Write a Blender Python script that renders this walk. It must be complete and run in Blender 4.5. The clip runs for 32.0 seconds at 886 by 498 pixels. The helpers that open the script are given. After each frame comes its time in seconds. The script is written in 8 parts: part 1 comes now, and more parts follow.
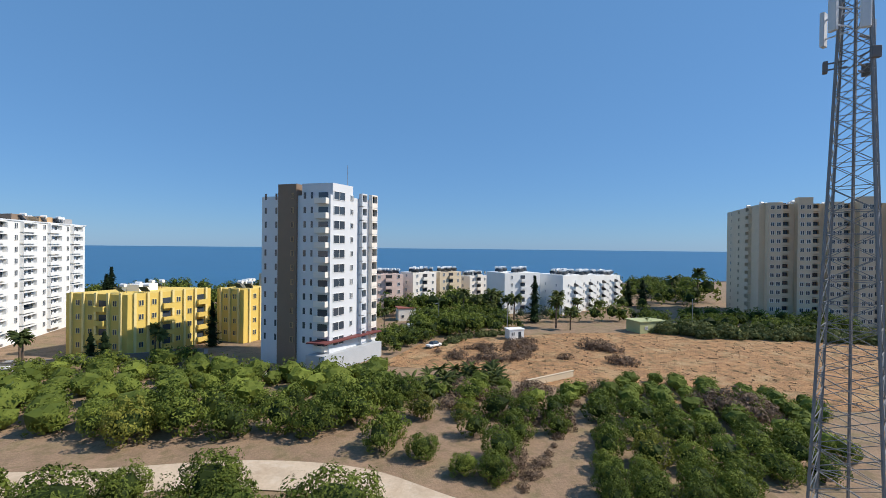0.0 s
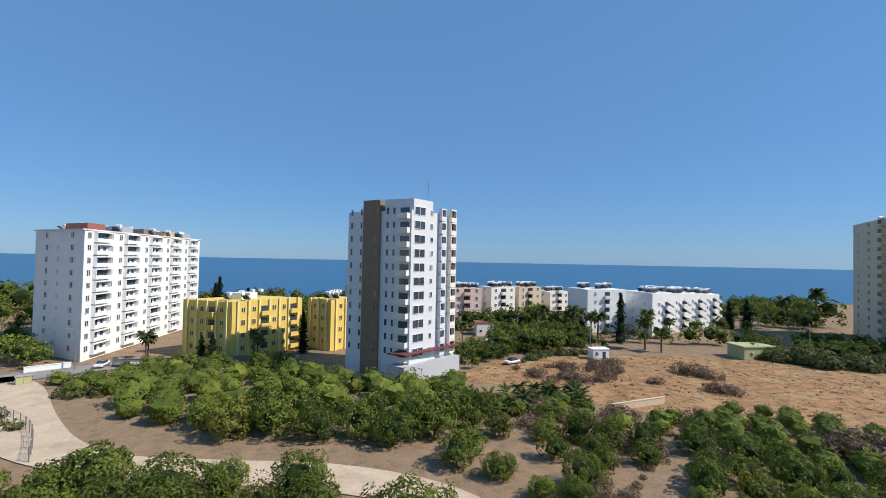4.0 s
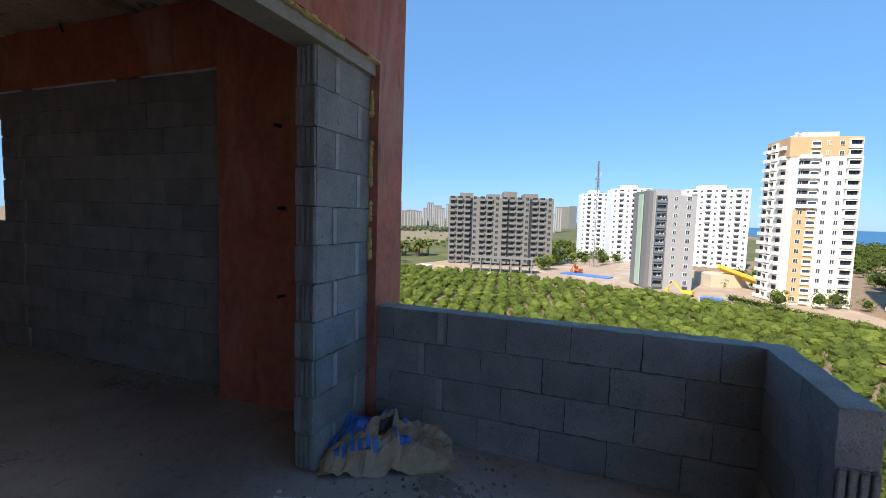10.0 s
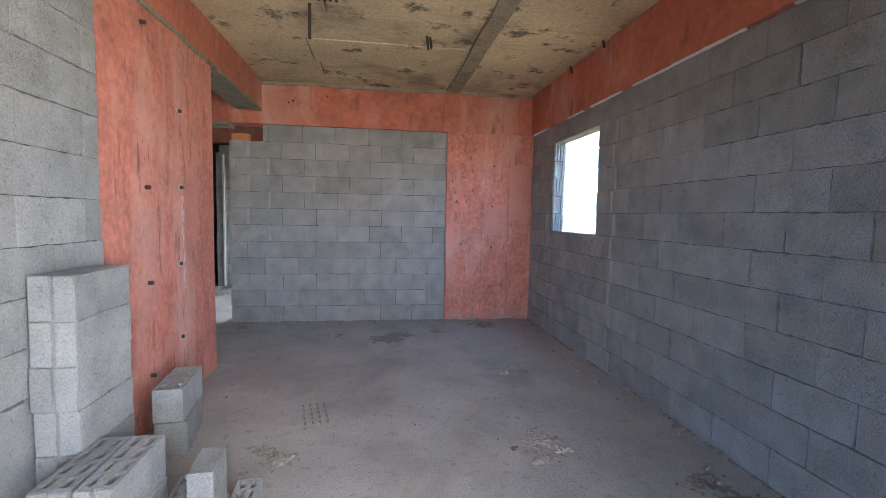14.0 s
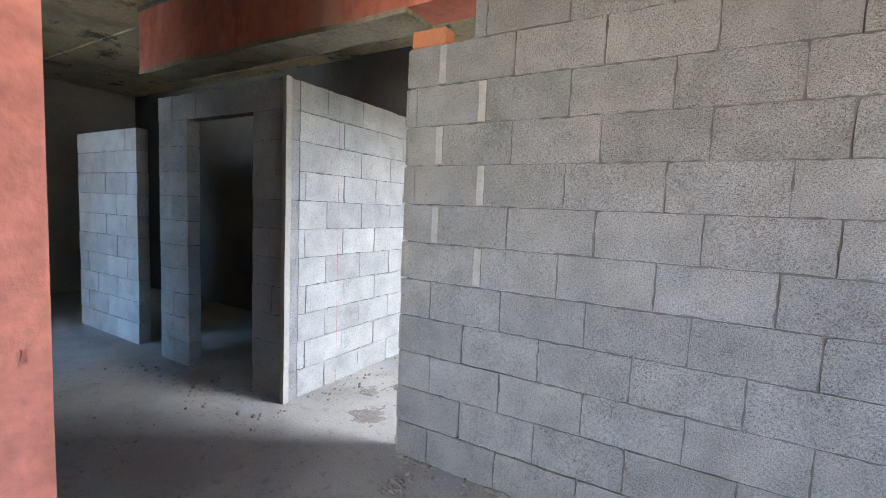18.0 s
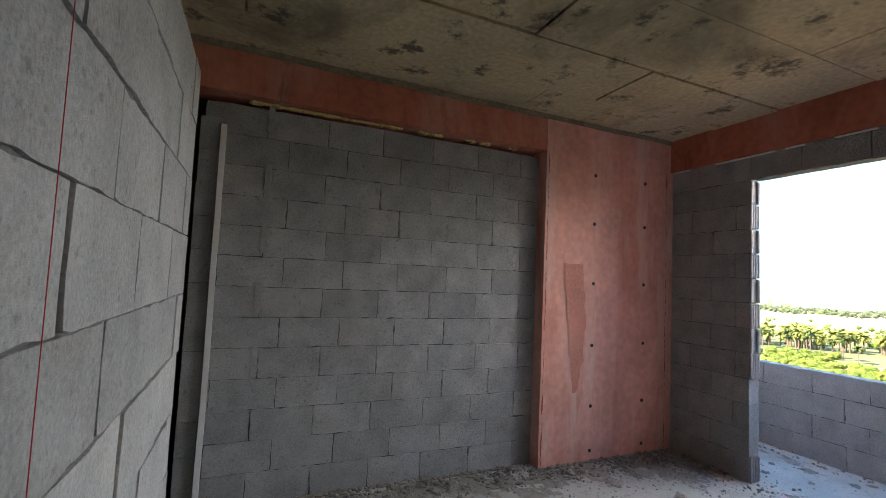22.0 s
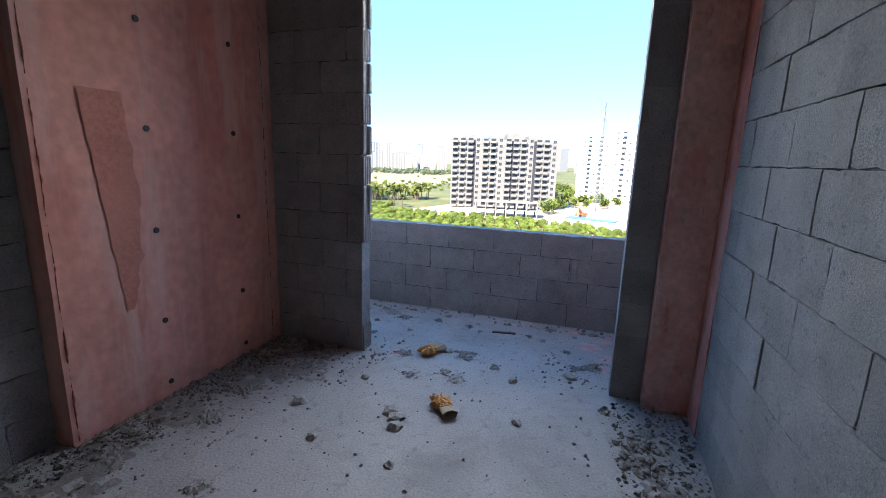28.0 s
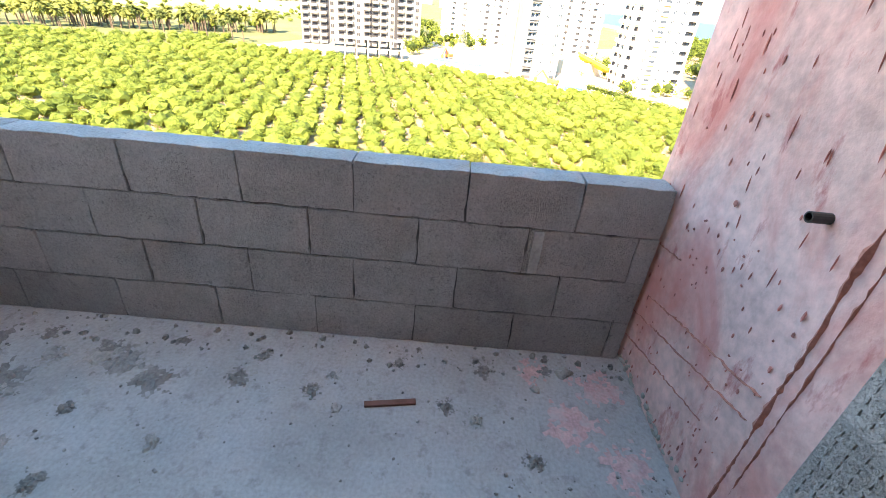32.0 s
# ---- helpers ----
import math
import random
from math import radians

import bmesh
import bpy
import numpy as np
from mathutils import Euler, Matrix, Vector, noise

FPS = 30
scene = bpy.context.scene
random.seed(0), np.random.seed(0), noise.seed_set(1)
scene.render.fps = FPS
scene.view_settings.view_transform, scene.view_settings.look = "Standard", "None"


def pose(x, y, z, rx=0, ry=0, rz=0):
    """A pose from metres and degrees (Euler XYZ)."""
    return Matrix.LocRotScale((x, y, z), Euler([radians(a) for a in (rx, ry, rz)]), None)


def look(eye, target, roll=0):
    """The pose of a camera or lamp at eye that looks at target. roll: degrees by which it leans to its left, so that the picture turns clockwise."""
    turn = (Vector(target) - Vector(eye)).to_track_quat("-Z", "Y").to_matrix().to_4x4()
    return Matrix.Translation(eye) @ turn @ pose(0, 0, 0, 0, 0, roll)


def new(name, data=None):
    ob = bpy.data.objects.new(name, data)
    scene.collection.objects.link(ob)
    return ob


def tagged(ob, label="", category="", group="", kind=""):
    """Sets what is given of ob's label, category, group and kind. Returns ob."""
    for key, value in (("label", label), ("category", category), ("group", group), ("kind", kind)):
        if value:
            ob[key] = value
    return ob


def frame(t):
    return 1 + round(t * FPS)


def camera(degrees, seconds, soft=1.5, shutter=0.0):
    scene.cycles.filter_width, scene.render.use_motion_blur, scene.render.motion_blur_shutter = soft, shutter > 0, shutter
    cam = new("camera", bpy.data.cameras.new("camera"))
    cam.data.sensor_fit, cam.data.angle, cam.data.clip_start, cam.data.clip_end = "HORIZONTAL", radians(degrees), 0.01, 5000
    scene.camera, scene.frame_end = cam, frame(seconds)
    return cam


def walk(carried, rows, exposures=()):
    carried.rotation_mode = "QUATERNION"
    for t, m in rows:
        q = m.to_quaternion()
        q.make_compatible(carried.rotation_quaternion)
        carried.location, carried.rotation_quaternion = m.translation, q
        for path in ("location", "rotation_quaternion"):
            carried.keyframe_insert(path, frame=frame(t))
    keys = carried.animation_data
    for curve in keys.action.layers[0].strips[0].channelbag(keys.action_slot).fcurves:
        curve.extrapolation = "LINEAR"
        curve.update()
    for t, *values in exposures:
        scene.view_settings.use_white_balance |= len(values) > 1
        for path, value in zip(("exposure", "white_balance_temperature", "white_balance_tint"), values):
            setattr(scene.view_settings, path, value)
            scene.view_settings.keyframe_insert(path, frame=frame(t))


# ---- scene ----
cam = camera(90.0, 32.0, soft=0.8)
PATH = [
    (0.0, -2.101, -7.7, 1.448, 89.68, -0.64, -196.92),
    (0.5, -2.101, -7.7, 1.455, 89.69, -1.13, -189.96),
    (1.0, -2.101, -7.699, 1.446, 90.08, -1.06, -181.56),
    (1.5, -2.1, -7.7, 1.457, 90.27, -1.17, -175.1),
    (2.0, -2.1, -7.699, 1.459, 90.49, -1.11, -174.39),
    (2.5, -2.1, -7.699, 1.46, 90.65, -1.09, -178.94),
    (4.5, -2.101, -7.7, 1.46, 91.48, -1.14, -186.91),
    (5.0, -2.1, -7.699, 1.46, 91.28, -0.94, -180.64),
    (5.5, -2.099, -7.7, 1.462, 90.73, -0.93, -175.65),
    (6.0, -2.099, -7.701, 1.472, 89.63, -0.68, -174.33),
    (6.5, -2.099, -7.7, 1.462, 88.93, -1.27, -175.88),
    (7.0, -2.1, -7.7, 1.46, 88.55, -1.37, -178.25),
    (7.5, -2.099, -7.7, 1.46, 88.41, -1.36, -175.91),
    (8.0, -2.099, -7.701, 1.46, 88.16, -0.9, -165.65),
    (8.5, -1.99, -7.61, 1.455, 87.88, -0.57, -143.33),
    (9.0, -2.02, -7.385, 1.5, 87.07, 0.06, -118.3),
    (9.5, -2.538, -7.249, 1.449, 84.92, -2.05, -88.08),
    (10.0, -2.562, -7.221, 1.371, 85.73, -1.67, -69.8),
    (10.5, -2.535, -7.286, 1.37, 85.01, -1.7, -51.82),
    (11.0, -2.556, -7.325, 1.386, 84.34, -1.37, -38.2),
    (11.5, -2.548, -7.302, 1.378, 84.4, -1.35, -27.95),
    (12.0, -2.482, -7.053, 1.391, 84.7, -1.17, -23.38),
    (12.5, -2.355, -6.789, 1.374, 84.97, -0.88, -18.36),
    (13.0, -2.183, -6.483, 1.396, 85.22, -1.04, -14.15),
    (13.5, -2.093, -6.058, 1.369, 85.35, -1.14, -11.16),
    (15.5, -1.667, -4.344, 1.342, 86.71, -0.99, 2.16),
    (16.0, -1.652, -3.837, 1.376, 86.61, -1.34, 7.09),
    (16.5, -1.766, -3.335, 1.387, 86.55, -1.96, 14.16),
    (17.0, -1.862, -2.853, 1.435, 85.55, -2.49, 21.6),
    (17.5, -2.056, -2.396, 1.395, 85.37, -2.83, 27.86),
    (18.0, -2.338, -1.951, 1.374, 85.01, -2.41, 30.63),
    (18.5, -2.687, -1.562, 1.39, 84.75, -1.96, 31.46),
    (19.0, -3.086, -1.327, 1.414, 84.33, -1.44, 30.48),
    (19.5, -3.46, -1.048, 1.438, 82.95, -1.2, 26.18),
    (20.0, -3.771, -0.774, 1.424, 82.48, -0.86, 19.21),
    (20.5, -4.042, -0.515, 1.43, 83.75, -1.28, 9.05),
    (21.0, -4.214, -0.194, 1.431, 87.07, -1.8, -2.85),
    (21.5, -4.381, -0.071, 1.475, 91.31, -2.17, -14.2),
    (22.0, -4.521, -0.097, 1.497, 93.65, -2.59, -23.27),
    (22.5, -4.451, -0.048, 1.456, 90.495, -2.481, -26.067),
    (23.0, -4.404, -0.037, 1.398, 83.311, -2.955, -27.151),
    (23.5, -4.441, -0.103, 1.337, 76.899, -3.253, -28.288),
    (24.0, -4.444, -0.128, 1.303, 73.832, -3.098, -29.2),
    (24.5, -4.444, -0.122, 1.328, 77.13, -2.678, -30.236),
    (26.5, -4.048, 0.039, 1.466, 85.43, -1.94, -43.75),
    (27.0, -3.975, 0.27, 1.441, 83.87, -2.15, -54.68),
    (27.5, -3.891, 0.529, 1.429, 81.44, -1.54, -64.36),
    (28.0, -3.543, 0.73, 1.395, 78.46, -1.78, -71.41),
    (28.5, -3.188, 0.938, 1.408, 74.35, -1.3, -78.45),
    (29.0, -2.831, 1.107, 1.441, 70.24, -0.66, -83.76),
    (29.5, -2.41, 1.172, 1.395, 67.4, -0.84, -88.3),
    (30.0, -2.022, 1.277, 1.395, 63.05, -1.31, -91.74),
    (30.5, -1.71, 1.262, 1.364, 58.85, -0.2, -89.6),
    (31.0, -1.486, 1.171, 1.345, 56.87, 1.08, -83.78),
    (31.5, -1.335, 1.18, 1.34, 55.6, 0.9, -82.05),
    (32.0, -1.242, 1.188, 1.327, 60.1, -4.89, -88.04),
]
EXPOSURES = [(0, 0.08, 6500, 10), (8, 0.06, 6500, 10), (9, 0.0, 6500, 10), (10, 0.7, 6500, 10), (10.5, 1.5, 6200, 10), (11, 2.25, 5500, 12), (12, 3.35, 6150, 10), (13, 3.8, 6350, 10), (15.5, 3.55, 6600, 10), (16, 3.55, 6600, 10), (17, 4.5, 6600, 10), (18, 4.6, 6700, 10), (19, 4.55, 6800, 10), (20, 4.55, 6900, 11), (21, 4.45, 7000, 10), (22, 3.0, 7200, 10), (23, 2.65, 6000, 11), (24, 2.8, 5900, 11), (26.5, 2.3, 6300, 14), (28, 2.15, 6300, 13), (29, 2.05, 6900, 14), (30, 2.45, 8000, 11), (31, 2.95, 8600, 12), (32, 2.95, 8600, 12)]
walk(cam, [(t, pose(x, y, z, a, b, c)) for t, x, y, z, a, b, c in PATH], exposures=EXPOSURES)

# ---- world, sun, exposure ----
SUN_AZ, SUN_EL = 288.0, 44.0
sky_world = bpy.data.worlds.new("sky")
scene.world = sky_world
sky_world.use_nodes = True
wn = sky_world.node_tree.nodes
wl = sky_world.node_tree.links
wn.clear()
w_out = wn.new("ShaderNodeOutputWorld")
w_bg = wn.new("ShaderNodeBackground")
w_sky = wn.new("ShaderNodeTexSky")
w_sky.sky_type = "NISHITA"
w_sky.sun_disc = False
w_sky.sun_elevation = radians(SUN_EL)
w_sky.sun_rotation = radians(SUN_AZ)
w_sky.air_density = 1.0
w_sky.dust_density = 0.15
w_sky.ozone_density = 4.0
w_bg.inputs["Strength"].default_value = 0.1
w_tint = wn.new("ShaderNodeMix")
w_tint.data_type = "RGBA"
w_tint.blend_type = "MULTIPLY"
w_tint.inputs["Factor"].default_value = 1.0
w_tint.inputs["B"].default_value = (0.72, 0.9, 1.12, 1)
wl.new(w_sky.outputs[0], w_tint.inputs["A"])
w_haze = wn.new("ShaderNodeMix")
w_haze.data_type = "RGBA"
w_haze.inputs["Factor"].default_value = 0.6
w_haze.inputs["B"].default_value = (1.3, 3.2, 6.15, 1)
wl.new(w_tint.outputs["Result"], w_haze.inputs["A"])
wl.new(w_haze.outputs["Result"], w_bg.inputs["Color"])
wl.new(w_bg.outputs[0], w_out.inputs["Surface"])

sun_data = bpy.data.lights.new("sun", "SUN")
sun_data.energy = 4.7
sun_data.angle = radians(0.53)
sun_data.color = (1.0, 0.93, 0.83)
sun = new("sun", sun_data)
saz, sel = radians(SUN_AZ), radians(SUN_EL)
sun_dir = Vector((math.sin(saz) * math.cos(sel), math.cos(saz) * math.cos(sel), math.sin(sel)))
sun.matrix_world = Matrix.Translation((0, 0, 80)) @ sun_dir.to_track_quat("Z", "Y").to_matrix().to_4x4()


# added fill lamps at the mouths of the two balconies, besides the sky
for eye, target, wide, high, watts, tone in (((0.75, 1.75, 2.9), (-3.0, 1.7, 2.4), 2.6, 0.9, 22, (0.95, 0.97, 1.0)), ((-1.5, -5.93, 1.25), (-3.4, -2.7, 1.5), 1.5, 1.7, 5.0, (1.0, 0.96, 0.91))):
    fill_area = bpy.data.lights.new("balcony_skylight", "AREA")
    fill_area.shape = "RECTANGLE"
    fill_area.size, fill_area.size_y = wide, high
    fill_area.spread = radians(118)
    fill_area.energy = watts
    fill_area.color = tone
    new("balcony_skylight", fill_area).matrix_world = look(eye, target)

# ---- materials ----
def mat(name, color, rough=0.8, metal=0.0, var=0.12, scale=3.0, fine=60.0, bump=0.25, bump_scale=120.0,
        stain=None, stain_amt=0.0, stain_scale=0.8, rand=0.0, island=0.0, depth=0.004, streak=0.0, stain2=None, amt2=0.0, scale2=8.0, lo2=0.52, hi2=0.7, streak2=0.0):
    """A surface with two scales of colour variation, optional stains, and fine relief."""
    m = bpy.data.materials.new(name)
    m.use_nodes = True
    nt = m.node_tree
    n, l = nt.nodes, nt.links
    b = n["Principled BSDF"]
    b.inputs["Roughness"].default_value = rough
    b.inputs["Metallic"].default_value = metal
    geo = n.new("ShaderNodeNewGeometry")
    src = geo.outputs["Position"]
    n1 = n.new("ShaderNodeTexNoise")
    n1.inputs["Scale"].default_value = scale
    n1.inputs["Detail"].default_value = 5
    l.new(src, n1.inputs["Vector"])
    n2 = n.new("ShaderNodeTexNoise")
    n2.inputs["Scale"].default_value = fine
    n2.inputs["Detail"].default_value = 3
    l.new(src, n2.inputs["Vector"])
    mix = n.new("ShaderNodeMath")
    mix.operation = "ADD"
    l.new(n1.outputs["Fac"], mix.inputs[0])
    l.new(n2.outputs["Fac"], mix.inputs[1])
    val = n.new("ShaderNodeMapRange")
    val.inputs["From Min"].default_value = 0.6
    val.inputs["From Max"].default_value = 1.4
    val.inputs["To Min"].default_value = 1 - var
    val.inputs["To Max"].default_value = 1 + var
    l.new(mix.outputs[0], val.inputs["Value"])
    fac = val.outputs["Result"]
    if rand or island:
        if rand:
            info = n.new("ShaderNodeObjectInfo")
            r_out = info.outputs["Random"]
        else:
            r_out = geo.outputs["Random Per Island"]
        rr = n.new("ShaderNodeMapRange")
        amt = rand or island
        rr.inputs["To Min"].default_value = 1 - amt
        rr.inputs["To Max"].default_value = 1 + amt
        l.new(r_out, rr.inputs["Value"])
        mu = n.new("ShaderNodeMath")
        mu.operation = "MULTIPLY"
        l.new(fac, mu.inputs[0])
        l.new(rr.outputs["Result"], mu.inputs[1])
        fac = mu.outputs[0]
    col = n.new("ShaderNodeMix")
    col.data_type = "RGBA"
    col.blend_type = "MULTIPLY"
    col.inputs["Factor"].default_value = 1.0
    col.inputs["A"].default_value = (*color, 1)
    l.new(fac, col.inputs["B"])
    out = col.outputs["Result"]
    if stain:
        n3 = n.new("ShaderNodeTexNoise")
        n3.inputs["Scale"].default_value = stain_scale
        n3.inputs["Detail"].default_value = 7
        n3.inputs["Roughness"].default_value = 0.62
        n3.inputs["Distortion"].default_value = 0.6
        if streak:
            mp = n.new("ShaderNodeMapping")
            mp.inputs["Scale"].default_value = (1, 1, streak)
            l.new(src, mp.inputs["Vector"])
            l.new(mp.outputs[0], n3.inputs["Vector"])
        else:
            l.new(src, n3.inputs["Vector"])
        st = n.new("ShaderNodeMapRange")
        st.inputs["From Min"].default_value = 0.5
        st.inputs["From Max"].default_value = 0.68
        st.inputs["To Max"].default_value = stain_amt
        l.new(n3.outputs["Fac"], st.inputs["Value"])
        c2 = n.new("ShaderNodeMix")
        c2.data_type = "RGBA"
        l.new(st.outputs["Result"], c2.inputs["Factor"])
        l.new(out, c2.inputs["A"])
        c2.inputs["B"].default_value = (*stain, 1)
        out = c2.outputs["Result"]
    if stain2:
        n5 = n.new("ShaderNodeTexNoise")
        n5.inputs["Scale"].default_value = scale2
        n5.inputs["Detail"].default_value = 6
        n5.inputs["Roughness"].default_value = 0.7
        if streak2:
            mp2 = n.new("ShaderNodeMapping")
            mp2.inputs["Scale"].default_value = (1, 1, streak2)
            mp2.inputs["Location"].default_value = (3.1, 7.7, 1.3)
            l.new(src, mp2.inputs["Vector"])
            l.new(mp2.outputs[0], n5.inputs["Vector"])
        else:
            l.new(src, n5.inputs["Vector"])
        st2 = n.new("ShaderNodeMapRange")
        st2.inputs["From Min"].default_value = lo2
        st2.inputs["From Max"].default_value = hi2
        st2.inputs["To Max"].default_value = amt2
        l.new(n5.outputs["Fac"], st2.inputs["Value"])
        c3 = n.new("ShaderNodeMix")
        c3.data_type = "RGBA"
        l.new(st2.outputs["Result"], c3.inputs["Factor"])
        l.new(out, c3.inputs["A"])
        c3.inputs["B"].default_value = (*stain2, 1)
        out = c3.outputs["Result"]
    l.new(out, b.inputs["Base Color"])
    if bump:
        n4 = n.new("ShaderNodeTexNoise")
        n4.inputs["Scale"].default_value = bump_scale
        n4.inputs["Detail"].default_value = 4
        l.new(src, n4.inputs["Vector"])
        bp = n.new("ShaderNodeBump")
        bp.inputs["Strength"].default_value = bump
        bp.inputs["Distance"].default_value = depth
        l.new(n4.outputs["Fac"], bp.inputs["Height"])
        l.new(bp.outputs[0], b.inputs["Normal"])
    return m


def block_material(name, color, pit=0.5, grit=0.62):
    """Pumice-concrete block: grey, each block its own tone, pores that break the surface."""
    m = mat(name, color, rough=0.95, var=0.34, scale=6, fine=110, bump=0, rand=0.13, stain=tuple(1.14 * c for c in color), stain_amt=0.4, stain_scale=2.2, stain2=tuple(0.42 * c for c in color), amt2=0.6, scale2=34, lo2=0.585, hi2=0.68)
    nt = m.node_tree
    n, l = nt.nodes, nt.links
    b = n["Principled BSDF"]
    geo = n.new("ShaderNodeNewGeometry")
    # coarse pumice grit, its creases coloured dark below
    vo = n.new("ShaderNodeTexNoise")
    vo.inputs["Scale"].default_value = 200
    vo.inputs["Detail"].default_value = 4
    vo.inputs["Roughness"].default_value = 0.72
    l.new(geo.outputs["Position"], vo.inputs["Vector"])
    no = n.new("ShaderNodeTexNoise")
    no.inputs["Scale"].default_value = 9
    no.inputs["Detail"].default_value = 4
    l.new(geo.outputs["Position"], no.inputs["Vector"])
    # open-pored patches and smoother ones
    patch = n.new("ShaderNodeMapRange")
    patch.inputs["From Min"].default_value = 0.46
    patch.inputs["From Max"].default_value = 0.62
    patch.inputs["To Min"].default_value = 0.5
    patch.inputs["To Max"].default_value = 1.0
    l.new(no.outputs["Fac"], patch.inputs["Value"])
    pore = n.new("ShaderNodeMapRange")
    pore.inputs["From Min"].default_value = 0.45
    pore.inputs["From Max"].default_value = 0.33
    l.new(vo.outputs["Fac"], pore.inputs["Value"])
    mu = n.new("ShaderNodeMath")
    mu.operation = "MULTIPLY"
    l.new(pore.outputs["Result"], mu.inputs[0])
    l.new(patch.outputs["Result"], mu.inputs[1])
    # the pores are darkened by colour, for the shade in their depth
    old = b.inputs["Base Color"].links[0].from_socket
    dark = n.new("ShaderNodeMix")
    dark.data_type = "RGBA"
    dark.inputs["B"].default_value = (0.07, 0.069, 0.067, 1)
    sc = n.new("ShaderNodeMath")
    sc.operation = "MULTIPLY"
    sc.inputs[1].default_value = grit
    l.new(mu.outputs[0], sc.inputs[0])
    l.new(sc.outputs[0], dark.inputs["Factor"])
    l.new(old, dark.inputs["A"])
    l.new(dark.outputs["Result"], b.inputs["Base Color"])
    gr = n.new("ShaderNodeTexNoise")
    gr.inputs["Scale"].default_value = 160
    gr.inputs["Detail"].default_value = 5
    gr.inputs["Roughness"].default_value = 0.7
    l.new(geo.outputs["Position"], gr.inputs["Vector"])
    hs = n.new("ShaderNodeMath")
    hs.operation = "SUBTRACT"
    l.new(gr.outputs["Fac"], hs.inputs[0])
    l.new(mu.outputs[0], hs.inputs[1])
    bp = n.new("ShaderNodeBump")
    bp.inputs["Strength"].default_value = pit
    bp.inputs["Distance"].default_value = 0.014
    l.new(hs.outputs[0], bp.inputs["Height"])
    l.new(bp.outputs[0], b.inputs["Normal"])
    return m


def glass_material(name, color=(0.04, 0.06, 0.08), rough=0.08):
    m = bpy.data.materials.new(name)
    m.use_nodes = True
    b = m.node_tree.nodes["Principled BSDF"]
    b.inputs["Base Color"].default_value = (*color, 1)
    b.inputs["Roughness"].default_value = rough
    b.inputs["Specular IOR Level"].default_value = 0.6
    return m


def leaf_material(name, a, c):
    m = bpy.data.materials.new(name)
    m.use_nodes = True
    nt = m.node_tree
    n, l = nt.nodes, nt.links
    b = n["Principled BSDF"]
    b.inputs["Roughness"].default_value = 0.75
    b.inputs["Specular IOR Level"].default_value = 0.2
    geo = n.new("ShaderNodeNewGeometry")
    info = n.new("ShaderNodeObjectInfo")
    add = n.new("ShaderNodeMath")
    add.operation = "MULTIPLY_ADD"
    add.inputs[1].default_value = 0.5
    l.new(info.outputs["Random"], add.inputs[0])
    sc = n.new("ShaderNodeMath")
    sc.operation = "MULTIPLY"
    sc.inputs[1].default_value = 0.5
    l.new(geo.outputs["Random Per Island"], sc.inputs[0])
    l.new(sc.outputs[0], add.inputs[2])
    no = n.new("ShaderNodeTexNoise")
    no.inputs["Scale"].default_value = 0.09
    no.inputs["Detail"].default_value = 3
    l.new(geo.outputs["Position"], no.inputs["Vector"])
    mm = n.new("ShaderNodeMath")
    mm.operation = "MULTIPLY"
    l.new(add.outputs[0], mm.inputs[0])
    l.new(no.outputs["Fac"], mm.inputs[1])
    ramp = n.new("ShaderNodeMix")
    ramp.data_type = "RGBA"
    ramp.inputs["A"].default_value = (*a, 1)
    ramp.inputs["B"].default_value = (*c, 1)
    sc2 = n.new("ShaderNodeMath")
    sc2.operation = "MULTIPLY"
    sc2.inputs[1].default_value = 1.9
    sc2.use_clamp = True
    l.new(mm.outputs[0], sc2.inputs[0])
    l.new(sc2.outputs[0], ramp.inputs["Factor"])
    l.new(ramp.outputs["Result"], b.inputs["Base Color"])
    # thin leaves let some light through
    thin = n.new("ShaderNodeBsdfTranslucent")
    l.new(ramp.outputs["Result"], thin.inputs["Color"])
    both = n.new("ShaderNodeMixShader")
    both.inputs["Fac"].default_value = 0.3
    l.new(b.outputs[0], both.inputs[1])
    l.new(thin.outputs[0], both.inputs[2])
    l.new(both.outputs[0], n["Material Output"].inputs["Surface"])
    return m


M_BLOCK = block_material("pumice_block", (0.43, 0.43, 0.42), 1.0)
M_BLOCKPALE = block_material("pale_pumice_block", (0.37, 0.367, 0.355), 0.5, 0.35)
M_MORTAR = mat("mortar", (0.15, 0.147, 0.14), rough=0.95, var=0.3, scale=9, fine=90, bump=0.8, bump_scale=90)
M_CONC = mat("raw_concrete", (0.36, 0.34, 0.30), rough=0.9, var=0.22, scale=1.6, fine=35, bump=0.25, bump_scale=40, stain=(0.22, 0.2, 0.17), stain_amt=0.5, stain_scale=1.2)
M_CEIL = mat("board_marked_concrete", (0.56, 0.455, 0.29), rough=0.9, var=0.3, scale=1.7, fine=30, bump=0.6, bump_scale=28, stain=(0.16, 0.135, 0.10), stain_amt=0.75, stain_scale=1.1, stain2=(0.085, 0.075, 0.06), amt2=0.9, scale2=3.4, lo2=0.56, hi2=0.64, depth=0.008)
# raw concrete coloured darker, so that rooms behind doorways look unlit
M_UNLIT = mat("damp_concrete", (0.15, 0.14, 0.13), rough=0.9, var=0.3, scale=1.6, fine=35, bump=0.25, bump_scale=40, stain=(0.09, 0.085, 0.08), stain_amt=0.6, stain_scale=1.2)
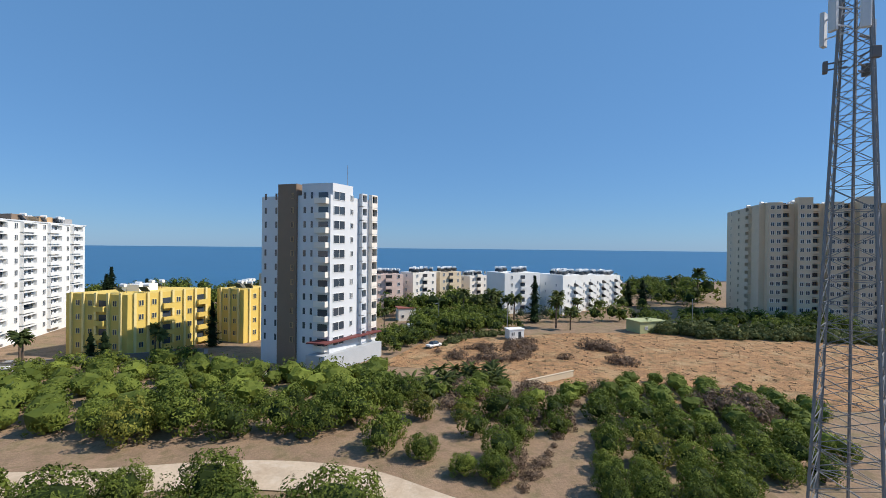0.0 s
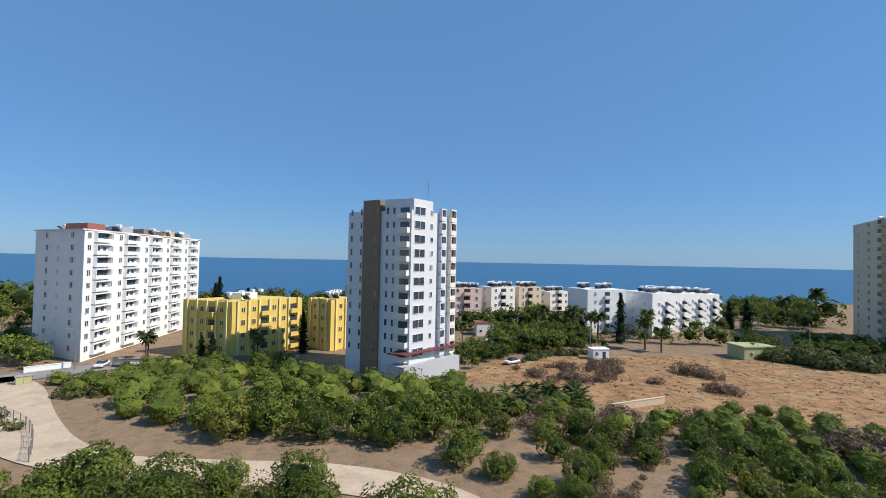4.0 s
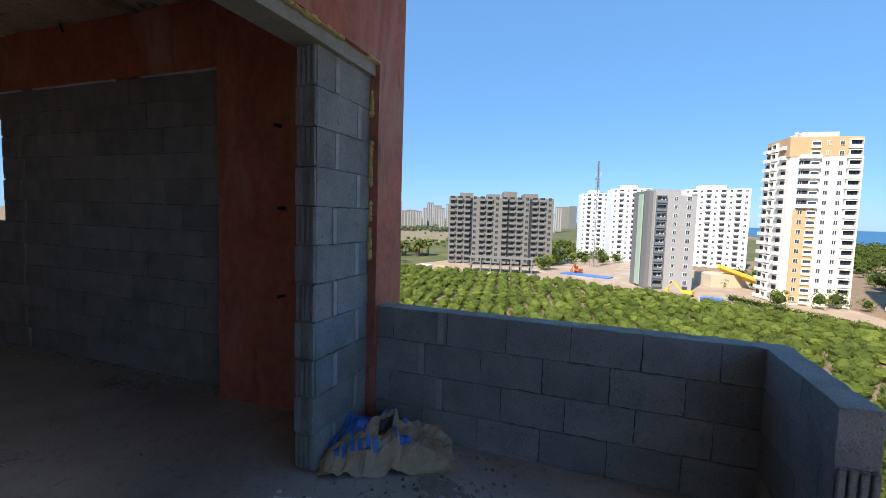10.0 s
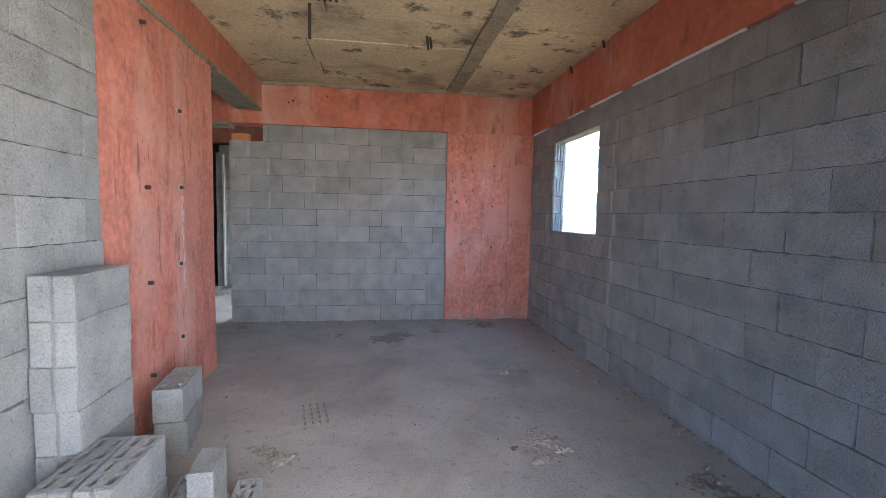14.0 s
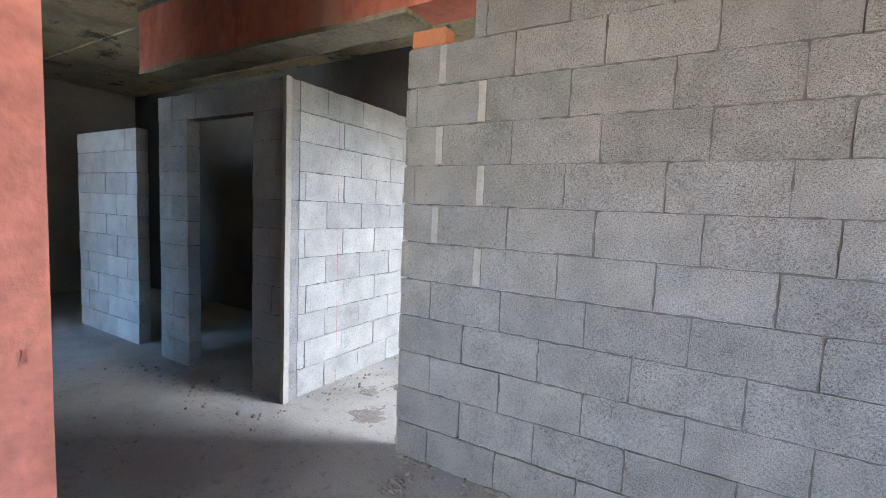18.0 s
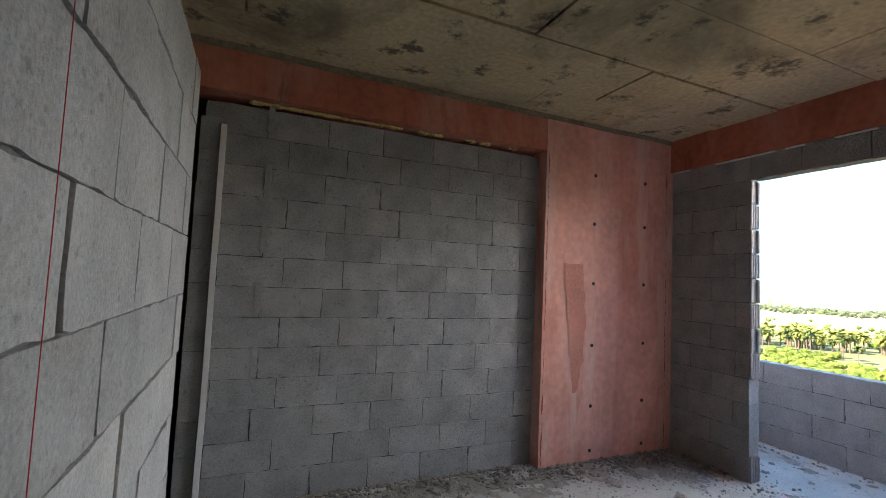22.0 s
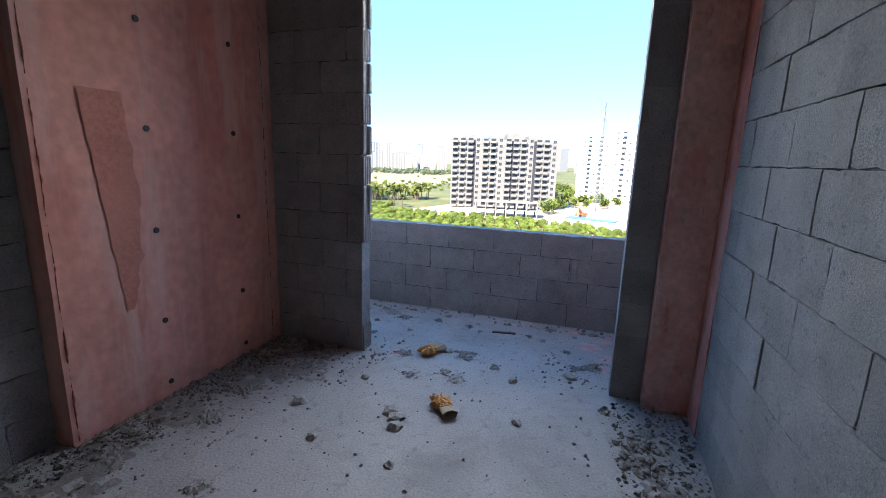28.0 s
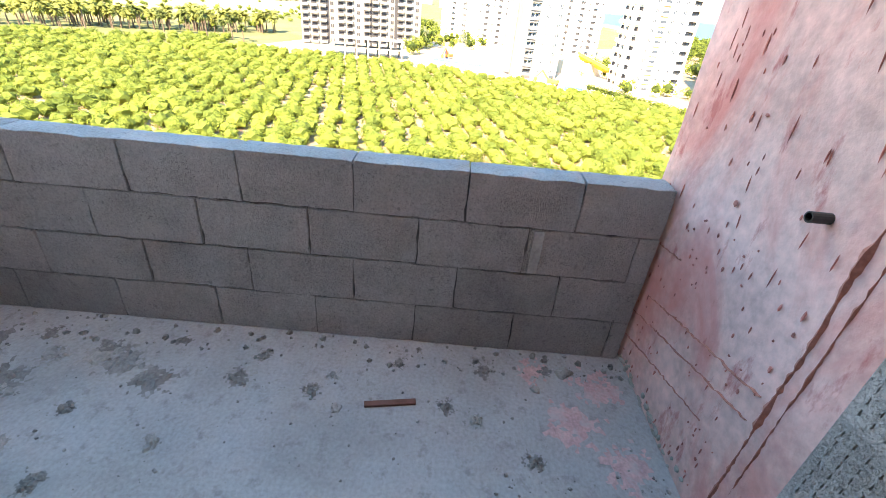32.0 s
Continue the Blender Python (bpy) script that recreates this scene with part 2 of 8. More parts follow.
M_FLOOR = mat("dusty_screed", (0.39, 0.38, 0.365), rough=0.95, var=0.24, scale=2.2, fine=75, bump=0.55, bump_scale=75, stain=(0.25, 0.235, 0.22), stain_amt=0.6, stain_scale=1.3, depth=0.008, stain2=(0.24, 0.22, 0.20), amt2=0.75, scale2=15, lo2=0.55, hi2=0.68)
M_RED = mat("red_primed_concrete", (0.47, 0.145, 0.09), stain=(0.58, 0.32, 0.25), stain2=(0.20, 0.07, 0.05), rough=0.75, var=0.3, scale=3.0, fine=18, bump=0.3, bump_scale=32, stain_amt=0.85, stain_scale=1.7, streak=0.35, amt2=0.7, scale2=8, lo2=0.57, hi2=0.7, streak2=0.25, depth=0.007)
M_REDMID = mat("thin_red_primer", (0.55, 0.20, 0.145), stain=(0.66, 0.40, 0.34), stain2=(0.25, 0.06, 0.045), rough=0.78, var=0.36, scale=4.0, fine=26, bump=0.4, bump_scale=60, stain_amt=0.6, stain_scale=2.6, streak=0.22, amt2=0.8, scale2=13, lo2=0.57, hi2=0.68, streak2=0.16, depth=0.005)
M_REDPALE = mat("faded_red_primer", (0.68, 0.43, 0.375), stain=(0.62, 0.20, 0.165), stain2=(0.45, 0.10, 0.09), rough=0.8, var=0.3, scale=5.0, fine=30, bump=0.45, bump_scale=70, stain_amt=0.8, stain_scale=2.6, streak=0.45, amt2=0.75, scale2=11, lo2=0.58, hi2=0.68, streak2=0.35, depth=0.004)
M_REDBAND = mat("brushed_red_primer", (0.70, 0.34, 0.27), stain=(0.52, 0.17, 0.115), stain2=(0.74, 0.52, 0.46), rough=0.75, var=0.22, scale=3.0, fine=18, bump=0.3, bump_scale=32, stain_amt=0.8, stain_scale=2.4, streak=0.1, amt2=0.7, scale2=4.5, lo2=0.5, hi2=0.66, streak2=0.12, depth=0.007)
M_RUBBLE = mat("mortar_rubble", (0.27, 0.255, 0.235), rough=1, var=0.3, scale=14, fine=110, bump=0.7, bump_scale=110, island=0.35)
M_FOAM = mat("yellow_foam", (0.62, 0.47, 0.20), rough=0.8, var=0.2, scale=20, bump=0.4, bump_scale=60)
M_BRICK = mat("fired_clay", (0.52, 0.20, 0.10), rough=0.85, var=0.15, scale=12, bump=0.25)
M_BLACK = mat("black_steel", (0.03, 0.028, 0.026), rough=0.5, var=0.3, bump=0.1)
M_SOIL = mat("dry_soil", (0.275, 0.182, 0.113), rough=1, var=0.28, scale=0.3, fine=3, bump=0.7, bump_scale=5, stain=(0.21, 0.18, 0.08), stain_amt=0.6, stain_scale=0.14, depth=0.12, stain2=(0.17, 0.125, 0.06), amt2=0.75, scale2=0.55, lo2=0.5, hi2=0.62)
M_DIRTROAD = mat("packed_dirt", (0.54, 0.42, 0.30), rough=1, var=0.16, scale=0.35, fine=3, bump=0.4, bump_scale=5, depth=0.05, stain=(0.40, 0.29, 0.19), stain_amt=0.7, stain_scale=0.22, stain2=(0.62, 0.52, 0.40), amt2=0.6, scale2=0.5, lo2=0.53, hi2=0.66)
M_ASPHALT = mat("worn_asphalt", (0.26, 0.245, 0.23), rough=0.95, var=0.12, scale=0.5, fine=6, bump=0.2)
M_FIELD = mat("dry_grass_field", (0.37, 0.20, 0.09), rough=1, var=0.5, scale=0.45, fine=2.2, bump=1.0, bump_scale=2.5, stain=(0.45, 0.31, 0.16), stain_amt=0.85, stain_scale=0.16, depth=0.4, stain2=(0.15, 0.105, 0.045), amt2=0.8, scale2=0.42, lo2=0.5, hi2=0.62)
M_PLOUGH = mat("ploughed_earth", (0.34, 0.20, 0.115), rough=1, var=0.35, scale=0.8, fine=3, bump=1.0, bump_scale=2.2, depth=0.4, stain=(0.50, 0.36, 0.22), stain_amt=0.75, stain_scale=0.9, stain2=(0.15, 0.085, 0.045), amt2=0.8, scale2=1.3, lo2=0.5, hi2=0.6)
M_SAND = mat("graded_sand", (0.40, 0.29, 0.20), rough=1, var=0.15, scale=0.2, fine=3, bump=0.3, bump_scale=3, stain=(0.56, 0.5, 0.42), stain_amt=0.6, stain_scale=0.06, depth=0.05)
M_STUBBLE = mat("pale_stubble", (0.24, 0.19, 0.11), rough=1, var=0.25, scale=0.05, fine=1.2, bump=0.4, bump_scale=2, stain=(0.20, 0.20, 0.08), stain_amt=0.8, stain_scale=0.02, depth=0.2)
M_MEADOW = mat("far_meadow", (0.10, 0.105, 0.03), rough=1, var=0.35, scale=0.06, fine=1.5, bump=0.5, bump_scale=2, stain=(0.20, 0.15, 0.06), stain_amt=0.8, stain_scale=0.03, depth=0.2, stain2=(0.10, 0.13, 0.03), amt2=0.7, scale2=0.25)
M_SEA = mat("sea_water", (0.012, 0.095, 0.20), rough=0.32, var=0.1, scale=0.01, fine=0.2, bump=0.5, bump_scale=0.12, depth=1.0)
M_WHITE = mat("white_render", (0.80, 0.80, 0.78), rough=0.9, var=0.04, scale=0.4, fine=6, bump=0.05)
M_GREYW = mat("pale_grey_render", (0.66, 0.68, 0.70), rough=0.9, var=0.05, scale=0.4, fine=6, bump=0.05)
M_HAZE = mat("hazy_grey_render", (0.15, 0.155, 0.16), rough=0.95, var=0.06, scale=0.1, fine=2, bump=0)
M_LGREY = mat("light_grey_render", (0.46, 0.48, 0.50), rough=0.9, var=0.08, scale=0.5, fine=6, bump=0.05)
M_CREAM = mat("cream_render", (0.62, 0.51, 0.36), rough=0.9, var=0.07, scale=0.4, fine=6, bump=0.05)
M_PALE = mat("pale_pinkish_render", (0.80, 0.745, 0.67), rough=0.9, var=0.05, scale=0.4, fine=6, bump=0.05)
M_PEACH = mat("peach_render", (0.56, 0.36, 0.19), rough=0.9, var=0.06, scale=0.4, fine=6, bump=0.05)
M_PINK = mat("pink_render", (0.70, 0.53, 0.46), rough=0.9, var=0.06, scale=0.4, fine=6, bump=0.05)
M_YELLOW = mat("yellow_render", (0.74, 0.53, 0.13), rough=0.9, var=0.05, scale=0.4, fine=6, bump=0.05)
M_YELLOW2 = mat("pale_yellow_render", (0.82, 0.66, 0.28), rough=0.9, var=0.05, scale=0.4, fine=6, bump=0.05)
M_BROWN = mat("brown_cladding", (0.235, 0.165, 0.115), rough=0.8, var=0.07, scale=0.5, fine=6, bump=0.05)
M_DGREY = mat("dark_grey_render", (0.17, 0.165, 0.165), rough=0.85, var=0.06, scale=0.4, fine=6, bump=0.05)
M_MGREY = mat("mid_grey_render", (0.36, 0.345, 0.335), rough=0.85, var=0.06, scale=0.4, fine=6, bump=0.05)
M_RCONC = mat("weathered_frame_concrete", (0.2, 0.188, 0.168), rough=0.9, var=0.18, scale=0.4, fine=6, bump=0.05)
M_LGREEN = mat("pale_green_panel", (0.36, 0.46, 0.36), rough=0.7, var=0.05, scale=0.4, bump=0.05)
M_SAGE = mat("faded_green_render", (0.42, 0.44, 0.22), rough=0.9, var=0.12, scale=0.6, bump=0.05)
M_ROOF = mat("red_roof_tile", (0.30, 0.10, 0.07), rough=0.85, var=0.2, scale=1, fine=8, bump=0.3)
M_MAROON = mat("maroon_awning", (0.16, 0.045, 0.04), rough=0.7, var=0.1, bump=0.05)
M_GLASS = glass_material("window_glass", (0.05, 0.065, 0.085))
# near-black for doors, loggia backs and gaps: their shade put into the colour
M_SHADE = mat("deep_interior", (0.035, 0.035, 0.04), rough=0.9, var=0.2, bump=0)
M_STEEL = mat("galvanised_steel", (0.35, 0.36, 0.37), rough=0.45, metal=0.7, var=0.12, bump=0.05)
M_WPLAS = mat("white_plastic", (0.78, 0.78, 0.76), rough=0.45, var=0.04, bump=0)
M_BLUE = mat("blue_plastic", (0.05, 0.17, 0.55), rough=0.4, var=0.1, bump=0.05)
M_ORANGE = mat("orange_machine_paint", (0.62, 0.14, 0.04), rough=0.5, var=0.1, bump=0.05)
M_YMACH = mat("yellow_machine_paint", (0.7, 0.45, 0.05), rough=0.5, var=0.1, bump=0.05)
M_BARK = mat("bark", (0.12, 0.085, 0.06), rough=1, var=0.25, scale=8, bump=0.6, bump_scale=30)
M_LEAF = leaf_material("citrus_leaf", (0.03, 0.055, 0.009), (0.235, 0.28, 0.048))
M_LEAFY = leaf_material("yellowing_leaf", (0.05, 0.065, 0.01), (0.25, 0.25, 0.045))
M_LEAFD = leaf_material("dark_needle", (0.008, 0.02, 0.008), (0.035, 0.06, 0.02))
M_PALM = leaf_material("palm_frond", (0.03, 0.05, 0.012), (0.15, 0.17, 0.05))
# the palm frond again, lighter: sunlight put into its colour
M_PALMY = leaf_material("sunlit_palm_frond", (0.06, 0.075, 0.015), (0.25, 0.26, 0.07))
M_REED = leaf_material("pale_reed", (0.08, 0.1, 0.03), (0.30, 0.32, 0.13))
M_SCRUB = leaf_material("dry_scrub", (0.11, 0.075, 0.05), (0.34, 0.24, 0.17))
M_OLIVE = leaf_material("olive_leaf", (0.06, 0.08, 0.04), (0.22, 0.25, 0.14))
M_PLASTER = mat("lime_plaster", (0.72, 0.71, 0.68), rough=0.9, var=0.1, scale=6, bump=0.3, bump_scale=50)
M_PAPER = mat("kraft_paper", (0.44, 0.33, 0.22), rough=0.8, var=0.2, scale=8, bump=0.35, bump_scale=14, stain=(0.52, 0.47, 0.40), stain_amt=0.5, stain_scale=5, depth=0.01)
M_GLOVE = mat("tan_leather", (0.58, 0.27, 0.06), rough=0.6, var=0.2, scale=14, bump=0.4, bump_scale=40, stain=(0.45, 0.32, 0.2), stain_amt=0.7, stain_scale=9)
M_WOOD = mat("weathered_lath", (0.16, 0.075, 0.055), rough=0.85, var=0.25, scale=20, bump=0.4, bump_scale=50)
M_RIDGE = mat("rough_grey_concrete", (0.27, 0.235, 0.17), rough=0.95, var=0.4, scale=6, fine=40, bump=0.8, bump_scale=45, stain=(0.12, 0.105, 0.085), stain_amt=0.8, stain_scale=4, depth=0.008)
M_REDPATCH = mat("second_red_coat", (0.56, 0.23, 0.17), rough=0.75, var=0.25, stain=(0.56, 0.25, 0.19), stain_amt=0.8, stain_scale=3.0, streak=0.3, scale=4, bump=0.15)
M_MORTARP = mat("pale_mortar", (0.37, 0.365, 0.35), rough=0.95, var=0.25, scale=14, fine=90, bump=0.7, bump_scale=60)
M_REDDRIP = mat("dark_red_drip", (0.44, 0.15, 0.12), rough=0.85, var=0.4, scale=20, fine=80, bump=0.5, bump_scale=60, island=0.3)
M_FIN = mat("rough_concrete_fin", (0.40, 0.155, 0.115), rough=0.95, var=0.4, scale=16, fine=80, bump=0.7, bump_scale=60)
M_MAST = mat("dull_grey_mast_paint", (0.20, 0.205, 0.21), rough=0.6, var=0.15, bump=0.05)
# crown insides: the shade between the leaves, put into the colour
M_CROWNSHADE = leaf_material("inner_leaves", (0.016, 0.03, 0.006), (0.05, 0.074, 0.016))
M_STRING = mat("red_string", (0.5, 0.04, 0.04), rough=0.8, bump=0)
M_BRUBBLE = mat("brown_rubble", (0.23, 0.205, 0.18), rough=1, var=0.35, scale=16, fine=90, bump=0.8, bump_scale=80, island=0.3)
M_DIRT = mat("brown_rubble_dirt", (0.28, 0.26, 0.24), rough=1, var=0.35, scale=16, fine=90, bump=0.8, bump_scale=80, island=0.45)
M_PINKDUST = mat("pink_paint_dust", (0.56, 0.36, 0.34), rough=1, var=0.3, scale=20, fine=90, bump=0.4, bump_scale=80, stain=(0.50, 0.45, 0.43), stain_amt=0.9, stain_scale=14)

# ---- mesh helpers ----
def part(name, bm, material, parent=None, label="", m=None):
    """Links a bmesh as one mesh object, under a thing or a part."""
    me = bpy.data.meshes.new(name)
    bm.to_mesh(me)
    bm.free()
    for mm in (material if isinstance(material, (list, tuple)) else [material]):
        me.materials.append(mm)
    ob = new(name, me)
    if parent:
        ob.parent = parent
    if m is not None:
        ob.matrix_basis = m
    if label:
        ob["label"] = label
    return ob


def piece(name, me, parent=None, m=None):
    """Links a shared mesh as one object."""
    ob = new(name, me)
    if parent:
        ob.parent = parent
    if m is not None:
        ob.matrix_basis = m
    return ob


def box(bm, x0, x1, y0, y1, z0, z1, mi=0, bev=0.0):
    vs = [bm.verts.new(c) for c in ((x0, y0, z0), (x1, y0, z0), (x1, y1, z0), (x0, y1, z0), (x0, y0, z1), (x1, y0, z1), (x1, y1, z1), (x0, y1, z1))]
    fs = [bm.faces.new([vs[i] for i in q]) for q in ((3, 2, 1, 0), (4, 5, 6, 7), (0, 1, 5, 4), (1, 2, 6, 5), (2, 3, 7, 6), (3, 0, 4, 7))]
    for fc in fs:
        fc.material_index = mi
    if bev:
        es = {e for fc in fs for e in fc.edges}
        bmesh.ops.bevel(bm, geom=list(es), offset=bev, segments=1, affect="EDGES")
    return vs


def slab(name, x0, x1, y0, y1, z0, z1, material, label="", parent=None, rough=0.0, step=0.25, kind="structure", bev=0.0, seed=1):
    """A box, its faces cut fine and pushed about a little where rough is given."""
    bm = bmesh.new()
    box(bm, x0, x1, y0, y1, z0, z1, bev=bev)
    if rough:
        for ax, lo, hi in ((0, x0, x1), (1, y0, y1), (2, z0, z1)):
            k = int((hi - lo) / step)
            for i in range(1, k + 1):
                c = [0, 0, 0]
                c[ax] = lo + (hi - lo) * i / (k + 1)
                no = [0, 0, 0]
                no[ax] = 1
                bmesh.ops.bisect_plane(bm, geom=bm.verts[:] + bm.edges[:] + bm.faces[:], plane_co=c, plane_no=no)
        for v in bm.verts:
            v.co += noise.noise_vector(v.co * 2.7 + Vector((seed * 7.3, 0, 0))) * rough
    ob = part(name, bm, material, parent)
    if kind:
        tagged(ob, label=label, kind=kind)
    elif label:
        ob["label"] = label
    return ob


# ---- the block walls ----
WALLS = []
CH, BL = 0.2, 0.4


def mortar_core(bm, lo, hi, across, seed):
    """The bed behind the blocks, as a slab from lo to hi: its two faces come forward and fall back, so that joints are full in places and open in others."""
    along = 1 - across
    nu, nv = max(2, round((hi[along] - lo[along]) / 0.055)), max(2, round((hi[2] - lo[2]) / 0.055))
    rows = {}
    for side in (0, 1):
        for i in range(nu + 1):
            for j in range(nv + 1):
                p = [0.0, 0.0, lo[2] + (hi[2] - lo[2]) * j / nv]
                p[along] = lo[along] + (hi[along] - lo[along]) * i / nu
                q = Vector((p[along] * 9 + seed, p[2] * 13, side * 31 + seed))
                back = 0.0105 + 0.013 * noise.noise(q) + 0.006 * noise.noise(q * 2.6)
                back = min(0.02, max(0.0052, back))
                p[across] = lo[across] + back if side == 0 else hi[across] - back
                rows[side, i, j] = bm.verts.new(p)
    for side in (0, 1):
        for i in range(nu):
            for j in range(nv):
                bm.faces.new((rows[side, i, j], rows[side, i + 1, j], rows[side, i + 1, j + 1], rows[side, i, j + 1]))
    rim = [(i, 0) for i in range(nu)] + [(nu, j) for j in range(nv)] + [(i, nv) for i in range(nu, 0, -1)] + [(0, j) for j in range(nv, 0, -1)]
    for a, b in zip(rim, rim[1:] + rim[:1]):
        bm.faces.new((rows[0, *a], rows[0, *b], rows[1, *b], rows[1, *a]))


def block_wall(name, axis, near, thick, a0, a1, courses, label, holes=(), phase=0.0, z0=0.0, blk=0.4, high=CH, joints=None):
    """A wall of laid blocks. axis: the way it runs; near: its lower face on the other axis; joints: where one upright joint of each course stands. The pieces are laid last."""
    bm = bmesh.new()
    cuts = sorted({a0, a1, *[min(max(h[0], a0), a1) for h in holes], *[min(max(h[1], a0), a1) for h in holes]})
    zt = z0 + courses * high
    zs = sorted({z0, zt, *[min(max(h[2], z0), zt) for h in holes], *[min(max(h[3], z0), zt) for h in holes]})
    g = 0.02
    for p, q in zip(cuts, cuts[1:]):
        for u, v in zip(zs, zs[1:]):
            if any(h[0] - 1e-4 <= p and q <= h[1] + 1e-4 and h[2] - 1e-4 <= u and v <= h[3] + 1e-4 for h in holes):
                continue
            lo, hi = p + (g if any(abs(p - h[1]) < 1e-4 for h in holes) or p == a0 else 0), q - (g if any(abs(q - h[0]) < 1e-4 for h in holes) or q == a1 else 0)
            top = v - (g if v == zt else 0)
            if axis == "x":
                mortar_core(bm, (lo, near, u), (hi, near + thick, top), 1, near * 7 + p)
            else:
                mortar_core(bm, (near, lo, u), (near + thick, hi, top), 0, near * 7 + p)
    bmesh.ops.recalc_face_normals(bm, faces=bm.faces[:])
    ob = tagged(part(name, bm, M_MORTAR), label=label, kind="structure")
    WALLS.append((ob, axis, near, thick, a0, a1, courses, holes, phase, z0, blk, high, joints))
    return ob


# room one
block_wall("wall_east", "y", 0.0, 0.14, -4.62, 0.0, 12, "grey pumice-block wall with a small square window opening", holes=[(-1.78, -0.73, 1.2, 2.2)], phase=0.1)
block_wall("wall_party", "x", 0.0, 0.1, -3.73, -1.13, 12, "grey pumice-block partition stopping short of the beam", holes=[(-3.73, -3.36, 2.2, 2.4)], joints=(-3.14, -2.95, -3.14, -2.95, -3.15, -2.89, -3.14, -2.88, -3.14, -2.88, -3.14, -2.9), blk=0.398)
block_wall("wall_west", "y", -3.47, 0.12, -5.72, -3.2, 12, "pale grey pumice-block wall beside the stacked blocks", phase=0.0)
block_wall("wall_pier", "x", -5.84, 0.12, -0.67, -0.14, 11, "narrow pumice-block pier beside a red column", phase=0.2)
block_wall("wall_jamb", "x", -5.84, 0.12, -6.0, -2.99, 12, "pumice-block front wall beside the balcony opening", phase=0.05)
# balcony one
block_wall("parapet_east", "y", -0.12, 0.12, -8.08, -5.9, 4, "low pumice-block balcony parapet", joints=(-6.93, -6.71, -6.93, -6.72), blk=0.354)
block_wall("parapet_stub", "x", -8.08, 0.12, -0.82, -0.12, 4, "short end of a pumice-block parapet with open cores", phase=0.1)
# room two
block_wall("wall_north", "x", 3.04, 0.12, -4.86, -2.32, 13, "grey pumice-block wall with toothed bare joints", joints=(-4.08, -3.94, -4.08, -3.93, -4.06, -3.94, -4.07, -3.94, -4.07, -3.94, -4.09, -3.95, -4.09), blk=0.396, high=0.197)
block_wall("wall_door_return", "y", -4.86, 0.12, 2.86, 3.03, 12, "narrow pumice-block door jamb", phase=0.0)
block_wall("wall_corridor", "y", -4.84, 0.1, 0.17, 1.69, 11, "pale pumice-block corridor wall, open above", joints=(0.43, 0.62, 0.43, 0.62, 0.43, 0.61, 0.43, 0.61, 0.42, 0.6, 0.42), blk=0.38)
block_wall("wall_opening_left", "y", -0.85, 0.12, 2.21, 2.93, 13, "pumice-block pier beside the balcony opening", phase=0.12)
block_wall("wall_opening_right", "y", -0.85, 0.12, 0.34, 0.52, 13, "narrow pumice-block pier beside a red wall", phase=0.0)
block_wall("wall_lintel", "y", -0.85, 0.12, 0.52, 2.21, 1, "single course of blocks over the balcony opening", phase=0.1, z0=2.4)
block_wall("parapet_north", "y", 0.24, 0.12, 0.36, 3.18, 4, "low pumice-block balcony parapet", joints=(0.84, 0.69, 0.85, 0.68), blk=0.415)
block_wall("parapet_return", "x", 3.06, 0.12, -0.73, 0.24, 4, "short return of a pumice-block parapet", phase=0.1)
# hall
block_wall("wall_hall_a", "x", 0.07, 0.1, -5.1, -4.74, 11, "pumice-block end wall of the corridor", phase=0.0)
block_wall("wall_hall_b", "x", 0.07, 0.1, -6.32, -5.9, 11, "pumice-block pier between dark doorways", phase=0.2)
block_wall("wall_hall_c", "x", 0.12, 0.1, -8.0, -6.8, 10, "pale pumice-block wall in the hall", phase=0.0)

block_wall("wall_hall_lintel", "x", 0.07, 0.1, -5.9, -5.1, 1, "single course of blocks over a dark doorway", phase=0.1, z0=2.0)

# reinforced-concrete frame, primed red
slab("column_far", -1.13, 0.0, -0.015, 0.1, 0, 2.9, M_REDMID, "red primed concrete column with board marks", rough=0.006)
slab("beam_far", -6.4, 0.0, -0.03, 0.22, 2.402, 2.9, M_RED, "red primed concrete beam over the partition", rough=0.006)
slab("beam_east", -0.03, 0.14, -4.62, -0.03, 2.405, 2.9, M_RED, "red primed concrete beam above the block wall", rough=0.005)
slab("column_east", -0.14, 0.2, -5.9, -4.62, 0, 2.9, M_RED, "wide red primed concrete column beside the balcony", rough=0.007)
slab("lintel_front", -6.0, -0.14, -5.87, -5.7, 2.2, 2.28, M_CONC, "raw concrete lintel over the balcony opening", rough=0.006)
slab("beam_front", -6.0, -0.14, -5.9, -5.68, 2.28, 2.9, M_RED, "red primed front beam", rough=0.006)
slab("column_west", -3.95, -3.37, -3.2, -1.62, 0, 2.9, M_REDMID, "red primed concrete column with tie holes", rough=0.006)
slab("beam_west", -3.62, -3.36, -5.68, -0.03, 2.58, 2.9, M_RED, "red primed concrete beam along the room", rough=0.006)
slab("column_north", -2.32, -0.70, 2.93, 3.16, 0, 2.9, M_REDBAND, "red primed concrete column with rows of tie holes", rough=0.004)
slab("beam_north", -6.4, -2.32, 2.94, 3.16, 2.6, 2.9, M_RED, "red primed concrete beam with a foam-filled joint", rough=0.006)
slab("beam_opening", -0.88, -0.7, 0.3, 2.95, 2.6, 2.9, M_RED, "red primed concrete beam above the balcony opening", rough=0.005)
slab("wall_shear", -0.92, 0.42, 0.1, 0.34, 0, 2.9, M_REDPALE, "red primed concrete shear wall, chipped and stained", rough=0.006)

